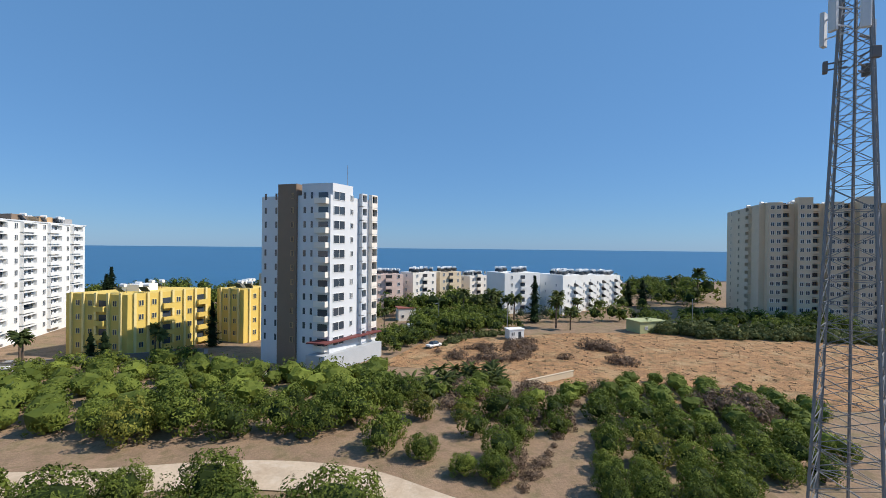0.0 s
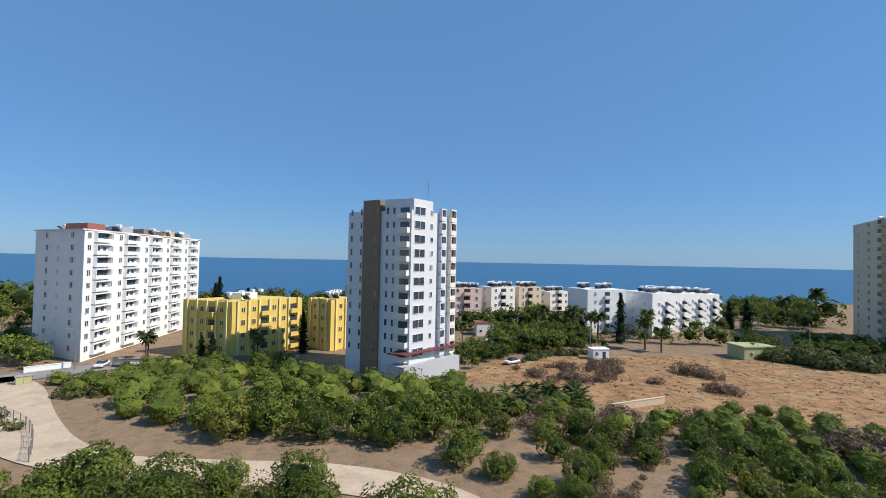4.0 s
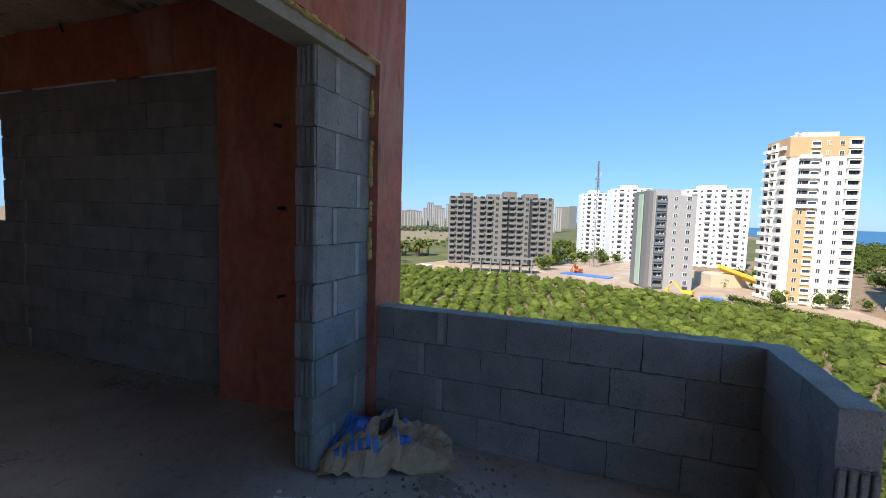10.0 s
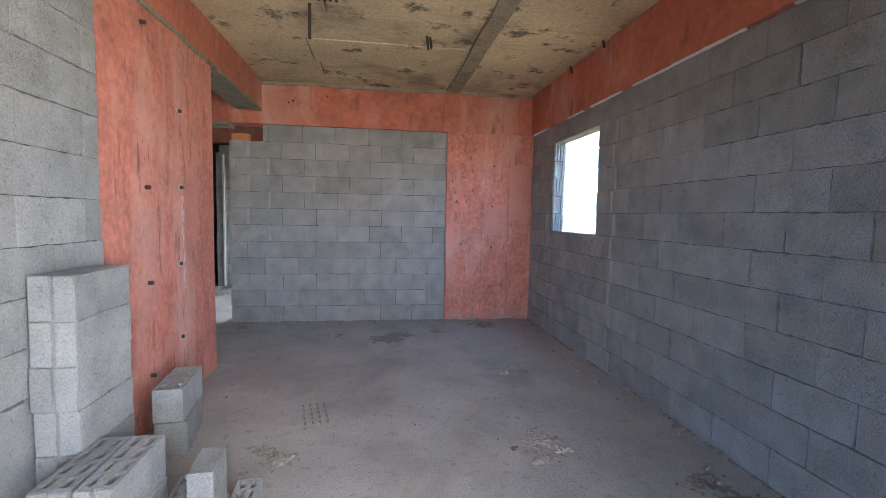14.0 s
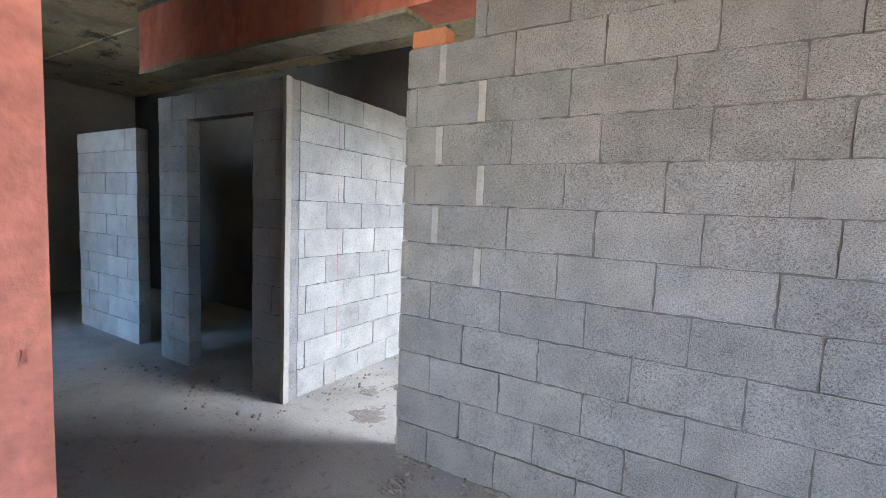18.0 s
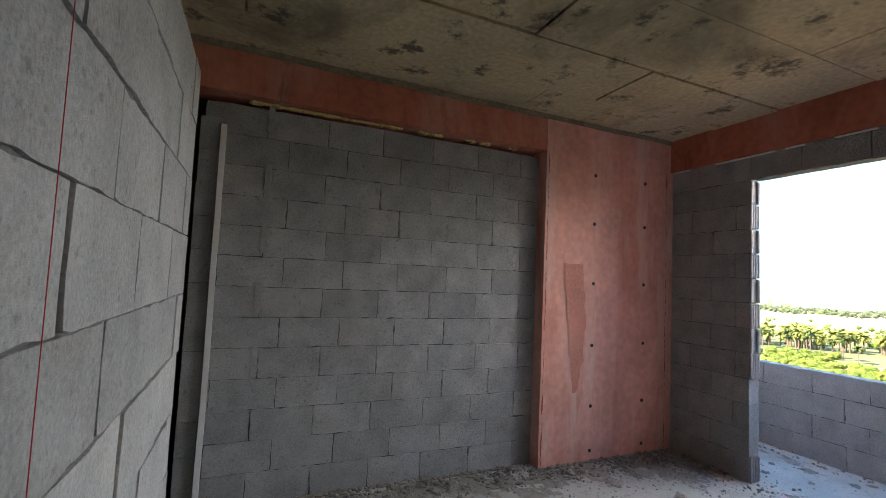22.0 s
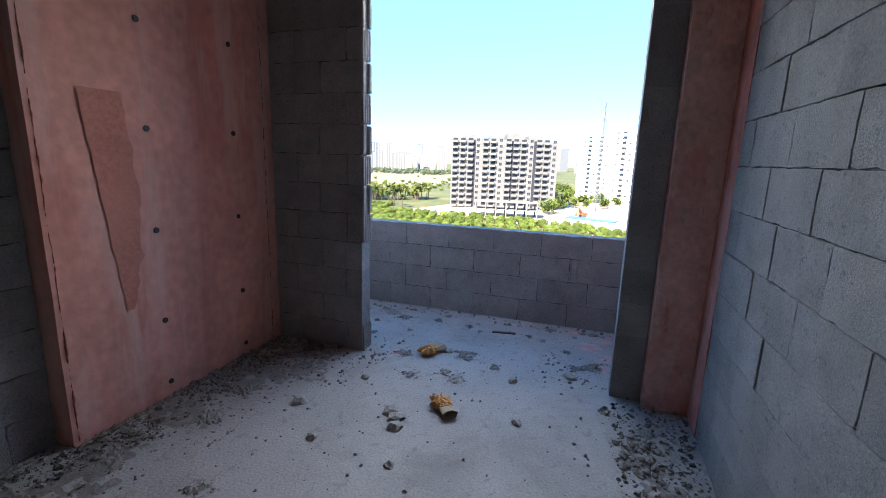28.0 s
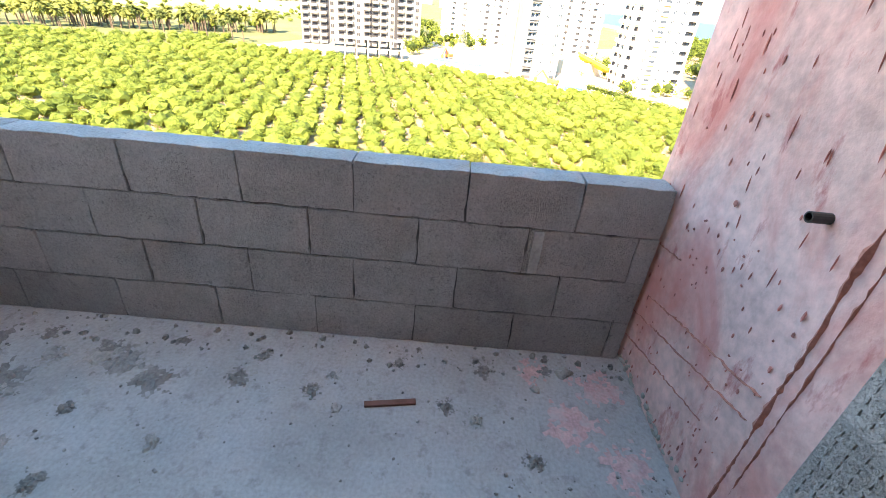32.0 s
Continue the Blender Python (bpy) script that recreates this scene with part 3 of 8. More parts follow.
# formwork seams: rough fins of concrete where two boards met
def fin(parent, axis, a, b, c, d, z0, z1, seed):
    """An uneven ridge: axis is the way it faces; a, b its two sides, c, d its back and front."""
    bm = bmesh.new()
    n = max(6, int((z1 - z0) / 0.016))
    rg = random.Random(seed)
    prev = None
    for k in range(n + 1):
        z = z0 + (z1 - z0) * k / n
        j = 0.006 * noise.noise(Vector((z * 5, seed, 0))) + rg.uniform(-0.0015, 0.0015)
        w = max(0.05, 0.55 + 0.7 * noise.noise(Vector((z * 7, seed, 9))) + rg.uniform(-0.3, 0.3))
        m, h = (a + b) / 2 + j, (b - a) / 2 * w
        q = []
        for u, v in ((m - h, c), (m - h * 0.4, c + (d - c) * w), (m + h * rg.uniform(0, 0.6), c + (d - c) * w * rg.uniform(0.5, 1)), (m + h, c)):
            q.append(bm.verts.new((u, v, z) if axis == "y" else (v, u, z)))
        if prev:
            for i in range(3):
                bm.faces.new((prev[i], prev[i + 1], q[i + 1], q[i]))
        prev = q
    bmesh.ops.recalc_face_normals(bm, faces=bm.faces[:])
    part("fin", bm, M_FIN, parent)


STRUCT = bpy.data.objects


def pits(parent, axis, plane, spots, material, out=0.002, label=""):
    """Ragged drips and pits on an upright face: spots of (along, z, half width, half height)."""
    bm = bmesh.new()
    for u, z, w, h in spots:
        vs = bmesh.ops.create_icosphere(bm, subdivisions=1, radius=1)["verts"]
        sh = noise.noise(Vector((u * 90, z * 90, 0))) * 0.5
        for v in vs:
            j = 1 + 0.45 * noise.noise(v.co * 2.3 + Vector((u * 77, z * 51, 3)))
            p, q, r = v.co.x * w * j + v.co.z * h * sh * 0.4, v.co.y * out, v.co.z * h * j
            v.co = (u + p, plane + q, z + r) if axis == "y" else (plane + q, u + p, z + r)
    part("pits", bm, material, parent, label)


def scattered(seed, n, u0, u1, z0, z1, w, h):
    rg = random.Random(seed)
    return [(rg.uniform(u0, u1), rg.uniform(z0, z1), w * (0.35 + rg.random() ** 2), h * (0.3 + rg.random() ** 2)) for _ in range(n)]


def brushed(parent, axis, plane, u0, u1, z0, z1, seed):
    """A patch of a second, darker coat with dripping lower edge."""
    rg = random.Random(seed)
    bm = bmesh.new()
    n = max(8, int((u1 - u0) / 0.012))
    prev = None
    for k in range(n + 1):
        u = u0 + (u1 - u0) * k / n
        low = z0 + rg.uniform(0, 0.02) - (rg.uniform(0.05, 0.22) if rg.random() < 0.2 else 0)
        top = z1 + 0.012 * noise.noise(Vector((u * 9, seed, 0)))
        q = [bm.verts.new((u, plane, z) if axis == "y" else (plane, u, z)) for z in (low, top)]
        if prev:
            bm.faces.new((prev[0], q[0], q[1], prev[1]))
        prev = q
    part("paint_patch", bm, M_REDPATCH, parent, "darker red brushed patch")


FARC, WESTC, SHEAR = STRUCT["column_far"], STRUCT["column_west"], STRUCT["wall_shear"]
for x in (-1.122, -0.66, -0.31):
    fin(FARC, "y", x - 0.008, x + 0.008, -0.012, -0.022, 0.02, 2.4, int(x * 100))
pits(FARC, "y", -0.0195, scattered(21, 46, -1.08, -0.7, 1.5, 2.38, 0.009, 0.03) + scattered(22, 26, -1.08, -0.05, 0.1, 1.5, 0.006, 0.025), M_MORTAR, label="dark drips and pits")
pits(FARC, "y", -0.019, scattered(23, 60, -0.70, -0.62, 0.1, 1.7, 0.007, 0.012) + scattered(24, 34, -0.345, -0.285, 0.4, 1.9, 0.007, 0.012) + scattered(25, 90, -1.1, -0.02, 0.0, 0.1, 0.016, 0.02), M_CONC, 0.004, "pale crumbs of cement along the seams")
brushed(FARC, "y", -0.0225, -0.3, -0.04, 1.3, 2.02, 3)
brushed(FARC, "y", -0.0225, -0.62, -0.34, 1.1, 1.5, 4)
fin(WESTC, "x", -2.22, -2.207, -3.372, -3.362, 0.02, 2.55, 5)
pits(WESTC, "x", -3.366, scattered(26, 60, -3.15, -1.65, 0.1, 2.5, 0.004, 0.022), M_FIN, label="thin dark drips")
pits(WESTC, "x", -3.366, [(-2.262, 2.042, 0.04, 0.02), (-2.262, 1.516, 0.045, 0.03), (-2.29, 0.982, 0.03, 0.03), (-2.292, 0.46, 0.035, 0.04)] + scattered(27, 22, -2.25, -2.2, 0.8, 1.5, 0.012, 0.04), M_PINKDUST, 0.003, "pale cement smeared round the tie holes")
brushed(WESTC, "x", -3.3615, -2.56, -2.36, 0.38, 0.52, 6)
brushed(WESTC, "x", -3.3615, -2.19, -1.98, 1.22, 1.56, 7)
for x in (-2.295, -0.93):
    fin(STRUCT["column_north"], "y", x - 0.007, x + 0.007, 2.934, 2.922, 0.02, 2.58, int(x * 100))
# the shear wall: a torn upright seam, a few sloping board seams near the floor, drips and pits
fin(SHEAR, "y", -0.472, -0.45, 0.338, 0.352, 0.0, 2.6, 8)
fin(SHEAR, "y", -0.508, -0.498, 0.339, 0.347, 0.0, 2.6, 9)
rg = random.Random(44)
for x0, z0, x1, z1 in ((0.2, 0.375, -0.43, 0.515), (0.28, 0.25, -0.43, 0.43), (0.3, 0.12, -0.3, 0.27), (0.36, 0.56, 0.1, 0.6)):
    bm = bmesh.new()
    n = 46
    prev = None
    for k in range(n + 1):
        f = k / n
        x, z = x0 + (x1 - x0) * f, z0 + (z1 - z0) * f + rg.uniform(-0.004, 0.004)
        h = rg.uniform(0.0004, 0.0035)
        q = [bm.verts.new((x, y, z + dz)) for y, dz in ((0.338, -h), (0.344 + rg.uniform(0, 0.003), -h * 0.3), (0.338, h))]
        if prev:
            for i in range(2):
                bm.faces.new((prev[i], prev[i + 1], q[i + 1], q[i]))
        prev = q
    part("board_seam", bm, M_FIN, SHEAR)
pits(SHEAR, "y", 0.343, scattered(31, 110, -0.42, 0.36, 0.7, 2.5, 0.0032, 0.03) + scattered(32, 110, -0.42, 0.38, 0.04, 0.8, 0.005, 0.012) + scattered(33, 14, -0.42, 0.3, 0.3, 1.6, 0.009, 0.014), M_REDDRIP, 0.0025, "dark red drips and chipped pits")
pits(SHEAR, "y", 0.342, scattered(35, 40, -0.6, 0.4, 0.0, 0.05, 0.02, 0.016), M_CONC, 0.008, "cement crumbs along the foot")
slab("trim_beam_west_soffit", -3.63, -3.35, -5.68, -0.03, 2.55, 2.582, M_RIDGE, "dark rough concrete edge under the red beam", rough=0.012, step=0.05)
slab("trim_beam_far_soffit", -6.4, -3.74, -0.035, 0.225, 2.375, 2.404, M_RIDGE, "dark rough concrete edge under the red beam", rough=0.012, step=0.05)
slab("trim_beam_top_far", -6.4, 0.0, -0.05, -0.026, 2.862, 2.902, M_RIDGE, "dark rough concrete seam between beam and ceiling", rough=0.014, step=0.06)
slab("trim_beam_top_north", -6.4, -0.7, 2.918, 2.942, 2.866, 2.902, M_RIDGE, "dark rough concrete seam between beam and ceiling", rough=0.012, step=0.06)

# floors and ceilings
slab("floor", -10.0, 0.36, -8.1, 3.2, -0.3, 0.0, M_FLOOR, "dusty grey concrete floor with mortar droppings")
def ceiling_boards():
    """The slab over the flat: the print of each shutter board a little higher or lower than the next."""
    bm = bmesh.new()
    box(bm, -10.0, 0.36, -5.9, 0.34, 2.93, 3.1)
    box(bm, -10.0, -0.69, 0.3402, 3.2, 2.93, 3.1)
    rg = random.Random(5)
    y = -5.66
    while y < 3.15:
        w = rg.uniform(0.48, 0.62)
        x = -10.0 + rg.uniform(0, 2.0)
        xs = [-10.0]
        while x < 0.3:
            xs.append(x)
            x += 2.44
        last = 0.36 if y < 0.2 else -0.69
        xs = [v for v in xs if v < last - 0.1] + [last]
        for p, q in zip(xs, xs[1:]):
            dz = rg.uniform(-0.009, 0.009)
            if q - p > 0.05:
                box(bm, p + 0.006, q - 0.006, y + 0.006, min(y + w, 3.18) - 0.006, 2.9 + dz, 2.93)
        y += w
    tagged(part("ceiling", bm, M_CEIL), label="board-marked bare concrete ceiling", kind="structure")


ceiling_boards()
slab("trim_ceiling_seam", -1.08, -0.03, -3.71, -3.675, 2.882, 2.902, M_RIDGE, "narrow raised seam of concrete across the ceiling", rough=0.01, step=0.05)
slab("trim_ceiling_ridge", -1.15, -1.0, -5.6, -0.04, 2.868, 2.902, M_RIDGE, "raised rough seam of concrete along the ceiling", rough=0.016, step=0.06)
def bead(name, p, q, r, n, material, label, seed, gap=0.35, squash=0.7):
    """A line of squeezed-out lumps from p to q, broken by gaps."""
    rg = random.Random(seed)
    p, q = Vector(p), Vector(q)
    bm = bmesh.new()
    t = 0.0
    while t < 1:
        ln = rg.uniform(0.4, 2.2) / n
        if rg.random() > gap:
            k = max(2, int(ln * (q - p).length / (r * 0.9)))
            for i in range(k):
                c = p.lerp(q, min(1, t + ln * i / k))
                vs = bmesh.ops.create_icosphere(bm, subdivisions=1, radius=r * rg.uniform(0.6, 1.25))["verts"]
                for v in vs:
                    v.co = c + Vector((v.co.x * 1.2, v.co.y * 1.2, v.co.z * squash)) + noise.noise_vector(v.co * 90 + c * 7) * r * 0.4
        t += ln
    tagged(part(name, bm, material), label=label, kind="structure")


bead("trim_floor_party", (-3.7, -0.012, 0.002), (-0.05, -0.022, 0.002), 0.014, 26, M_RUBBLE, "mortar crumbs swept against the wall foot", 11, 0.3)
bead("trim_floor_east", (-0.012, -4.6, 0.002), (-0.012, -0.05, 0.002), 0.014, 30, M_RUBBLE, "mortar crumbs swept against the wall foot", 12, 0.3)
bead("trim_floor_north", (-4.7, 3.02, 0.002), (-2.35, 3.02, 0.002), 0.018, 20, M_BRUBBLE, "mortar crumbs swept against the wall foot", 13, 0.2)
bead("trim_floor_column", (-2.3, 2.91, 0.002), (-0.75, 2.91, 0.002), 0.018, 16, M_BRUBBLE, "mortar crumbs swept against the column foot", 14, 0.2)
bead("trim_mortar_east", (-0.012, -4.58, 2.4), (-0.012, -0.1, 2.4), 0.014, 26, M_PLASTER, "squeezed pale mortar under the beam", 3)
bead("trim_foam_north", (-4.8, 3.02, 2.585), (-2.36, 3.02, 2.585), 0.02, 22, M_FOAM, "yellowish foam squeezed out under the beam", 4, 0.3)
bead("trim_foam_pier", (-0.142, -5.85, 1.1), (-0.142, -5.85, 2.2), 0.014, 9, M_FOAM, "yellow foam in the joint beside the column", 5, 0.4, 1.3)
bead("trim_foam_lintel", (-2.9, -5.885, 2.275), (-0.15, -5.885, 2.275), 0.018, 20, M_FOAM, "yellow foam between lintel and beam", 6, 0.25)
bead("trim_foam_opening", (-0.86, 0.6, 2.59), (-0.86, 2.9, 2.59), 0.012, 18, M_PLASTER, "squeezed pale mortar under the beam", 7, 0.5)
slab("trim_bead_corridor", -4.765, -4.728, 0.045, 0.09, 0, 2.2, M_CONC, "pale plaster corner bead", rough=0.004, step=0.1)
slab("trim_bead_jamb", -4.75, -4.72, 2.84, 2.88, 0, 2.36, M_PLASTER, "pale plaster corner bead", rough=0.004, step=0.1)
# slab overhead, lengthened past the balcony edge, out of view, to deepen the shade
slab("ceiling_balcony", -6.1, 0.1, -9.3, -5.9, 2.9, 3.1, M_CEIL, "bare concrete slab over the balcony, lengthened for shade")
# plain walls that close the flat
slab("wall_close_west", -10.1, -10.0, -5.9, 3.2, 0, 2.97, M_CONC, "bare concrete wall at the end of the hall")
# rooms behind the doorways: their lack of light is put into the colour
slab("wall_close_north", -10.0, -4.75, 5.4, 5.5, 0, 2.97, M_UNLIT, "concrete wall behind the dark rooms, coloured dark as unlit")
slab("floor_dark_room", -10.1, -4.75, 3.2, 5.5, -0.3, 0.0, M_UNLIT, "concrete floor of the dark room, coloured dark as unlit")
slab("ceiling_dark_room", -10.1, -4.75, 3.2, 5.5, 2.9, 3.1, M_UNLIT, "concrete ceiling of the dark room, coloured dark as unlit")
slab("wall_close_west_end", -10.1, -10.0, 3.2, 5.4, 0, 2.9, M_UNLIT, "concrete end wall of the dark room, coloured dark as unlit")
# unseen: added to keep the sun off the north parapet
slab("wall_close_neighbour", -4.75, -0.75, 3.27, 5.5, -0.3, 3.1, M_CONC, "unseen bare concrete mass added to keep sun off the balcony")
# unseen pair; the gap between them is left to light the hall
slab("wall_close_south_b", -10.0, -8.1, -1.6, -1.5, 0, 2.97, M_CONC, "unseen bare concrete wall along the hall")
slab("wall_close_south", -6.7, -3.95, -1.6, -1.5, 0, 2.97, M_CONC, "unseen bare concrete wall along the hall")
slab("wall_close_closet", -10.0, -4.87, 1.6, 1.69, 0, 2.97, M_UNLIT, "concrete wall inside the dark closet, coloured dark as unlit")
# unseen: added to screen the balcony's west end from light
slab("wall_close_balcony", -6.1, -6.0, -8.1, -5.7, 0, 2.97, M_CONC, "unseen bare concrete wall added to screen the balcony from light")
slab("building_below", -10.0, 0.3, -8.0, 3.1, -23.6, -0.3, M_CONC, "unfinished concrete storeys of the tower below")

# ---- the land outside ----
G = -23.6


def sheet(name, pts, z, material, label, kind="structure"):
    bm = bmesh.new()
    bm.faces.new([bm.verts.new((x, y, z)) for x, y in pts])
    bmesh.ops.triangulate(bm, faces=bm.faces[:])
    bmesh.ops.recalc_face_normals(bm, faces=bm.faces[:])
    for fc in bm.faces:
        if fc.normal.z < 0:
            fc.normal_flip()
    return tagged(part(name, bm, material), label=label, kind=kind)


def ribbon(name, line, z, material, label):
    """A road along a line of (x, y, half width)."""
    bm = bmesh.new()
    prev = None
    for i, (x, y, h) in enumerate(line):
        x0, y0, _ = line[max(i - 1, 0)]
        x1, y1, _ = line[min(i + 1, len(line) - 1)]
        d = Vector((x1 - x0, y1 - y0)).normalized()
        a = bm.verts.new((x - d.y * h, y + d.x * h, z))
        b = bm.verts.new((x + d.y * h, y - d.x * h, z))
        if prev:
            bm.faces.new((prev[0], prev[1], b, a))
        prev = (a, b)
    for fc in bm.faces:
        fc.normal_update()
        if fc.normal.z < 0:
            fc.normal_flip()
    return tagged(part(name, bm, material), label=label, kind="structure")


sheet("ground", [(-4700, -4700), (4700, -4700), (4700, 4700), (-4700, 4700)], G, M_SOIL, "dry reddish soil between the orchard trees")
sheet("water", [(-4700, -4700), (4700, -4700), (4700, -330), (500, -300), (300, -275), (-400, -275), (-4700, -330)], G + 0.3, M_SEA, "calm deep-blue sea reaching the horizon")
sheet("field_dry", [(-16, -100), (-30, -93), (-42, -80), (-58, -66), (-72, -58), (-120, -45), (-190, -60), (-135, -93), (-110, -104), (-99, -116), (-78, -121), (-50, -121), (-30, -118)], G + 0.06, M_FIELD, "field of dry reddish-brown grass")
sheet("meadow_shore", [(-16, -100), (-30, -118), (-50, -121), (-78, -121), (-99, -116), (-110, -104), (-135, -93), (-190, -60), (-400, -60), (-400, -278), (60, -278), (40, -135), (8, -112)], G + 0.05, M_SOIL, "green weedy ground towards the shore")
sheet("field_ploughed", [(90, -96), (75, -98), (60, -72), (46, -56), (50, -51), (66, -66)], G + 0.06, M_PLOUGH, "strip of red-brown ploughed earth")
sheet("ground_site", [(186, 88), (184, 30), (169, -14), (152, -46), (134, -73), (118, -84), (200, -75), (300, -40), (290, 62)], G + 0.05, M_SAND, "bare sandy building ground")
sheet("field_stubble", [(330, 150), (480, 130), (760, 200), (780, 330), (560, 520), (420, 640), (300, 560), (300, 300)], G + 0.08, M_STUBBLE, "pale dry stubble field on the plain")
sheet("meadow", [(300, -40), (290, 62), (186, 88), (170, 150), (150, 260), (60, 500), (1500, 1500), (2500, 300), (2000, -260), (480, -240)], G + 0.04, M_MEADOW, "yellow-green flat farmland")
def smooth_line(line, n=6):
    """The line rounded through its points."""
    out = []
    for k in range(len(line) - 1):
        p = [Vector(line[min(max(k + d, 0), len(line) - 1)]) for d in (-1, 0, 1, 2)]
        for i in range(n):
            t = i / n
            out.append(tuple(0.5 * (2 * p[1] + (p[2] - p[0]) * t + (2 * p[0] - 5 * p[1] + 4 * p[2] - p[3]) * t * t + (3 * p[1] - p[0] - 3 * p[2] + p[3]) * t ** 3)))
    return out + [line[-1]]


DIRT = smooth_line([(-30, -36, 2.7), (-16, -46, 2.6), (-6.8, -55, 2.9), (5, -60, 3.1), (18.4, -62.3, 2.8), (31, -65, 2.6), (41, -70, 3.6), (52, -79.5, 5.0), (66, -94, 6.5), (76, -102, 6.0)])
ribbon("road_dirt", DIRT, G + 0.12, M_DIRTROAD, "winding pale dirt road")
ribbon("road", [(74, -96, 5.5), (86, -110, 4.6), (104, -129, 4.2), (121, -146.3, 3.8), (160, -190, 3.6), (215, -250, 3.2)], G + 0.16, M_ASPHALT, "worn grey asphalt street towards the shore")
ribbon("road_branch", [(73, -103, 4.2), (62, -112, 3.8), (50, -117.5, 3.2), (20, -122, 3.0)], G + 0.14, M_ASPHALT, "grey asphalt lane in front of the blocks of flats")
ribbon("road_far", [(70, -104, 2.5), (110, -80, 2.5), (140, -58, 2.5), (160, -25, 2.5), (176, 30, 2.5)], G + 0.14, M_DIRTROAD, "pale track along the orchard edge")


# ---- buildings ----
FACE_MESH = {}


def face_mesh(kind, w, h, mats):
    key = (kind, round(w, 2), round(h, 2), tuple(m.name for m in mats))
    if key in FACE_MESH:
        return FACE_MESH[key]
    bm = bmesh.new()
    if kind == "window":
        # one moulded frame, its two panes set back
        t = 0.08
        xs = [-w / 2, -w / 2 + t, -t / 2, t / 2, w / 2 - t, w / 2]
        zs = [0, t, h - t, h]
        g = {(i, j): bm.verts.new((x, 0.11, z)) for i, x in enumerate(xs) for j, z in enumerate(zs)}
        for i in range(5):
            for j in range(3):
                q = [g[i, j], g[i + 1, j], g[i + 1, j + 1], g[i, j + 1]]
                if i in (1, 3) and j == 1:
                    d = [bm.verts.new((v.co.x, 0.03, v.co.z)) for v in q]
                    bm.faces.new(d[::-1]).material_index = 1
                    for k in range(4):
                        bm.faces.new((q[k], d[k], d[(k + 1) % 4], q[(k + 1) % 4]))
                else:
                    bm.faces.new(q[::-1])
        rim = [g[0, 0], g[1, 0], g[2, 0], g[3, 0], g[4, 0], g[5, 0], g[5, 1], g[5, 2], g[5, 3], g[4, 3], g[3, 3], g[2, 3], g[1, 3], g[0, 3], g[0, 2], g[0, 1]]
        bk = [bm.verts.new((v.co.x * 1.06, 0.0, v.co.z)) for v in rim]
        for k in range(16):
            bm.faces.new((rim[k], rim[(k + 1) % 16], bk[(k + 1) % 16], bk[k]))
    elif kind == "balcony":
        box(bm, -w / 2, w / 2, 0, 1.15, -0.16, 0, 0)
    elif kind == "balcony_parapet":
        pts = ((-w / 2, 0), (-w / 2, 1.15), (w / 2, 1.15), (w / 2, 0), (w / 2 - 0.1, 0), (w / 2 - 0.1, 1.05), (-w / 2 + 0.1, 1.05), (-w / 2 + 0.1, 0))
        lo = [bm.verts.new((x, y, 0.002)) for x, y in pts]
        hi = [bm.verts.new((x, y, h)) for x, y in pts]
        for k in range(8):
            bm.faces.new((lo[k], lo[(k + 1) % 8], hi[(k + 1) % 8], hi[k]))
        for q in ((0, 1, 6, 7), (1, 2, 5, 6), (2, 3, 4, 5)):
            bm.faces.new([hi[k] for k in q])
            bm.faces.new([lo[k] for k in q[::-1]])
        bmesh.ops.recalc_face_normals(bm, faces=bm.faces[:])
    elif kind == "balcony_door":
        box(bm, -w / 2 + 0.25, w / 2 - 0.25, -0.02, 0.03, 0.1, 2.2, 0)
    elif kind == "loggia":
        # floor, cheeks and head in one ring
        ring = []
        for y in (-0.02, 0.95):
            for e, f0, f1 in ((0.14, -0.16, h + 0.3), (0.0, 0.0, h)):
                ring.append([bm.verts.new(c) for c in ((-w / 2 - e, y, f0), (w / 2 + e, y, f0), (w / 2 + e, y, f1), (-w / 2 - e, y, f1))])
        for p, q in ((0, 1), (2, 3), (0, 2), (1, 3)):
            for k in range(4):
                bm.faces.new((ring[p][k], ring[p][(k + 1) % 4], ring[q][(k + 1) % 4], ring[q][k]))
        bmesh.ops.recalc_face_normals(bm, faces=bm.faces[:])
    elif kind == "loggia_back":
        box(bm, -w / 2 + 0.002, w / 2 - 0.002, -0.02, 0.03, 0.002, h - 0.002, 0)
    elif kind == "loggia_door":
        box(bm, -w * 0.36, -w * 0.36 + min(1.5, w * 0.36), 0.03, 0.06, 0.05, h * 0.85, 0)
    elif kind == "loggia_window":
        box(bm, w * 0.14, w * 0.14 + min(1.1, w * 0.26), 0.03, 0.06, h * 0.4, h * 0.85, 0)
    elif kind == "loggia_parapet":
        box(bm, -w / 2 + 0.002, w / 2 - 0.002, 0.85, 0.947, 0.002, h * 0.37, 0)
    elif kind == "pilaster":
        box(bm, -w / 2, w / 2, -0.02, 0.4, 0, h, 0)
    elif kind == "bay":
        box(bm, -w / 2, w / 2, 0, 0.7, -0.1, h, 0)
        box(bm, -w / 2 + 0.15, w / 2 - 0.15, 0.7, 0.74, h * 0.42, h * 0.86, 1)
    elif kind == "slot":
        box(bm, -w / 2, w / 2, -0.02, 0.03, 0, h, 0)
    me = bpy.data.meshes.new(kind)
    bm.to_mesh(me)
    bm.free()
    for m in mats:
        me.materials.append(m)
    FACE_MESH[key] = me
    return me


PART_NAME = {"window": "window", "balcony": "balcony", "loggia": "loggia", "bay": "bay_window", "slot": "recess", "pilaster": "pilaster"}


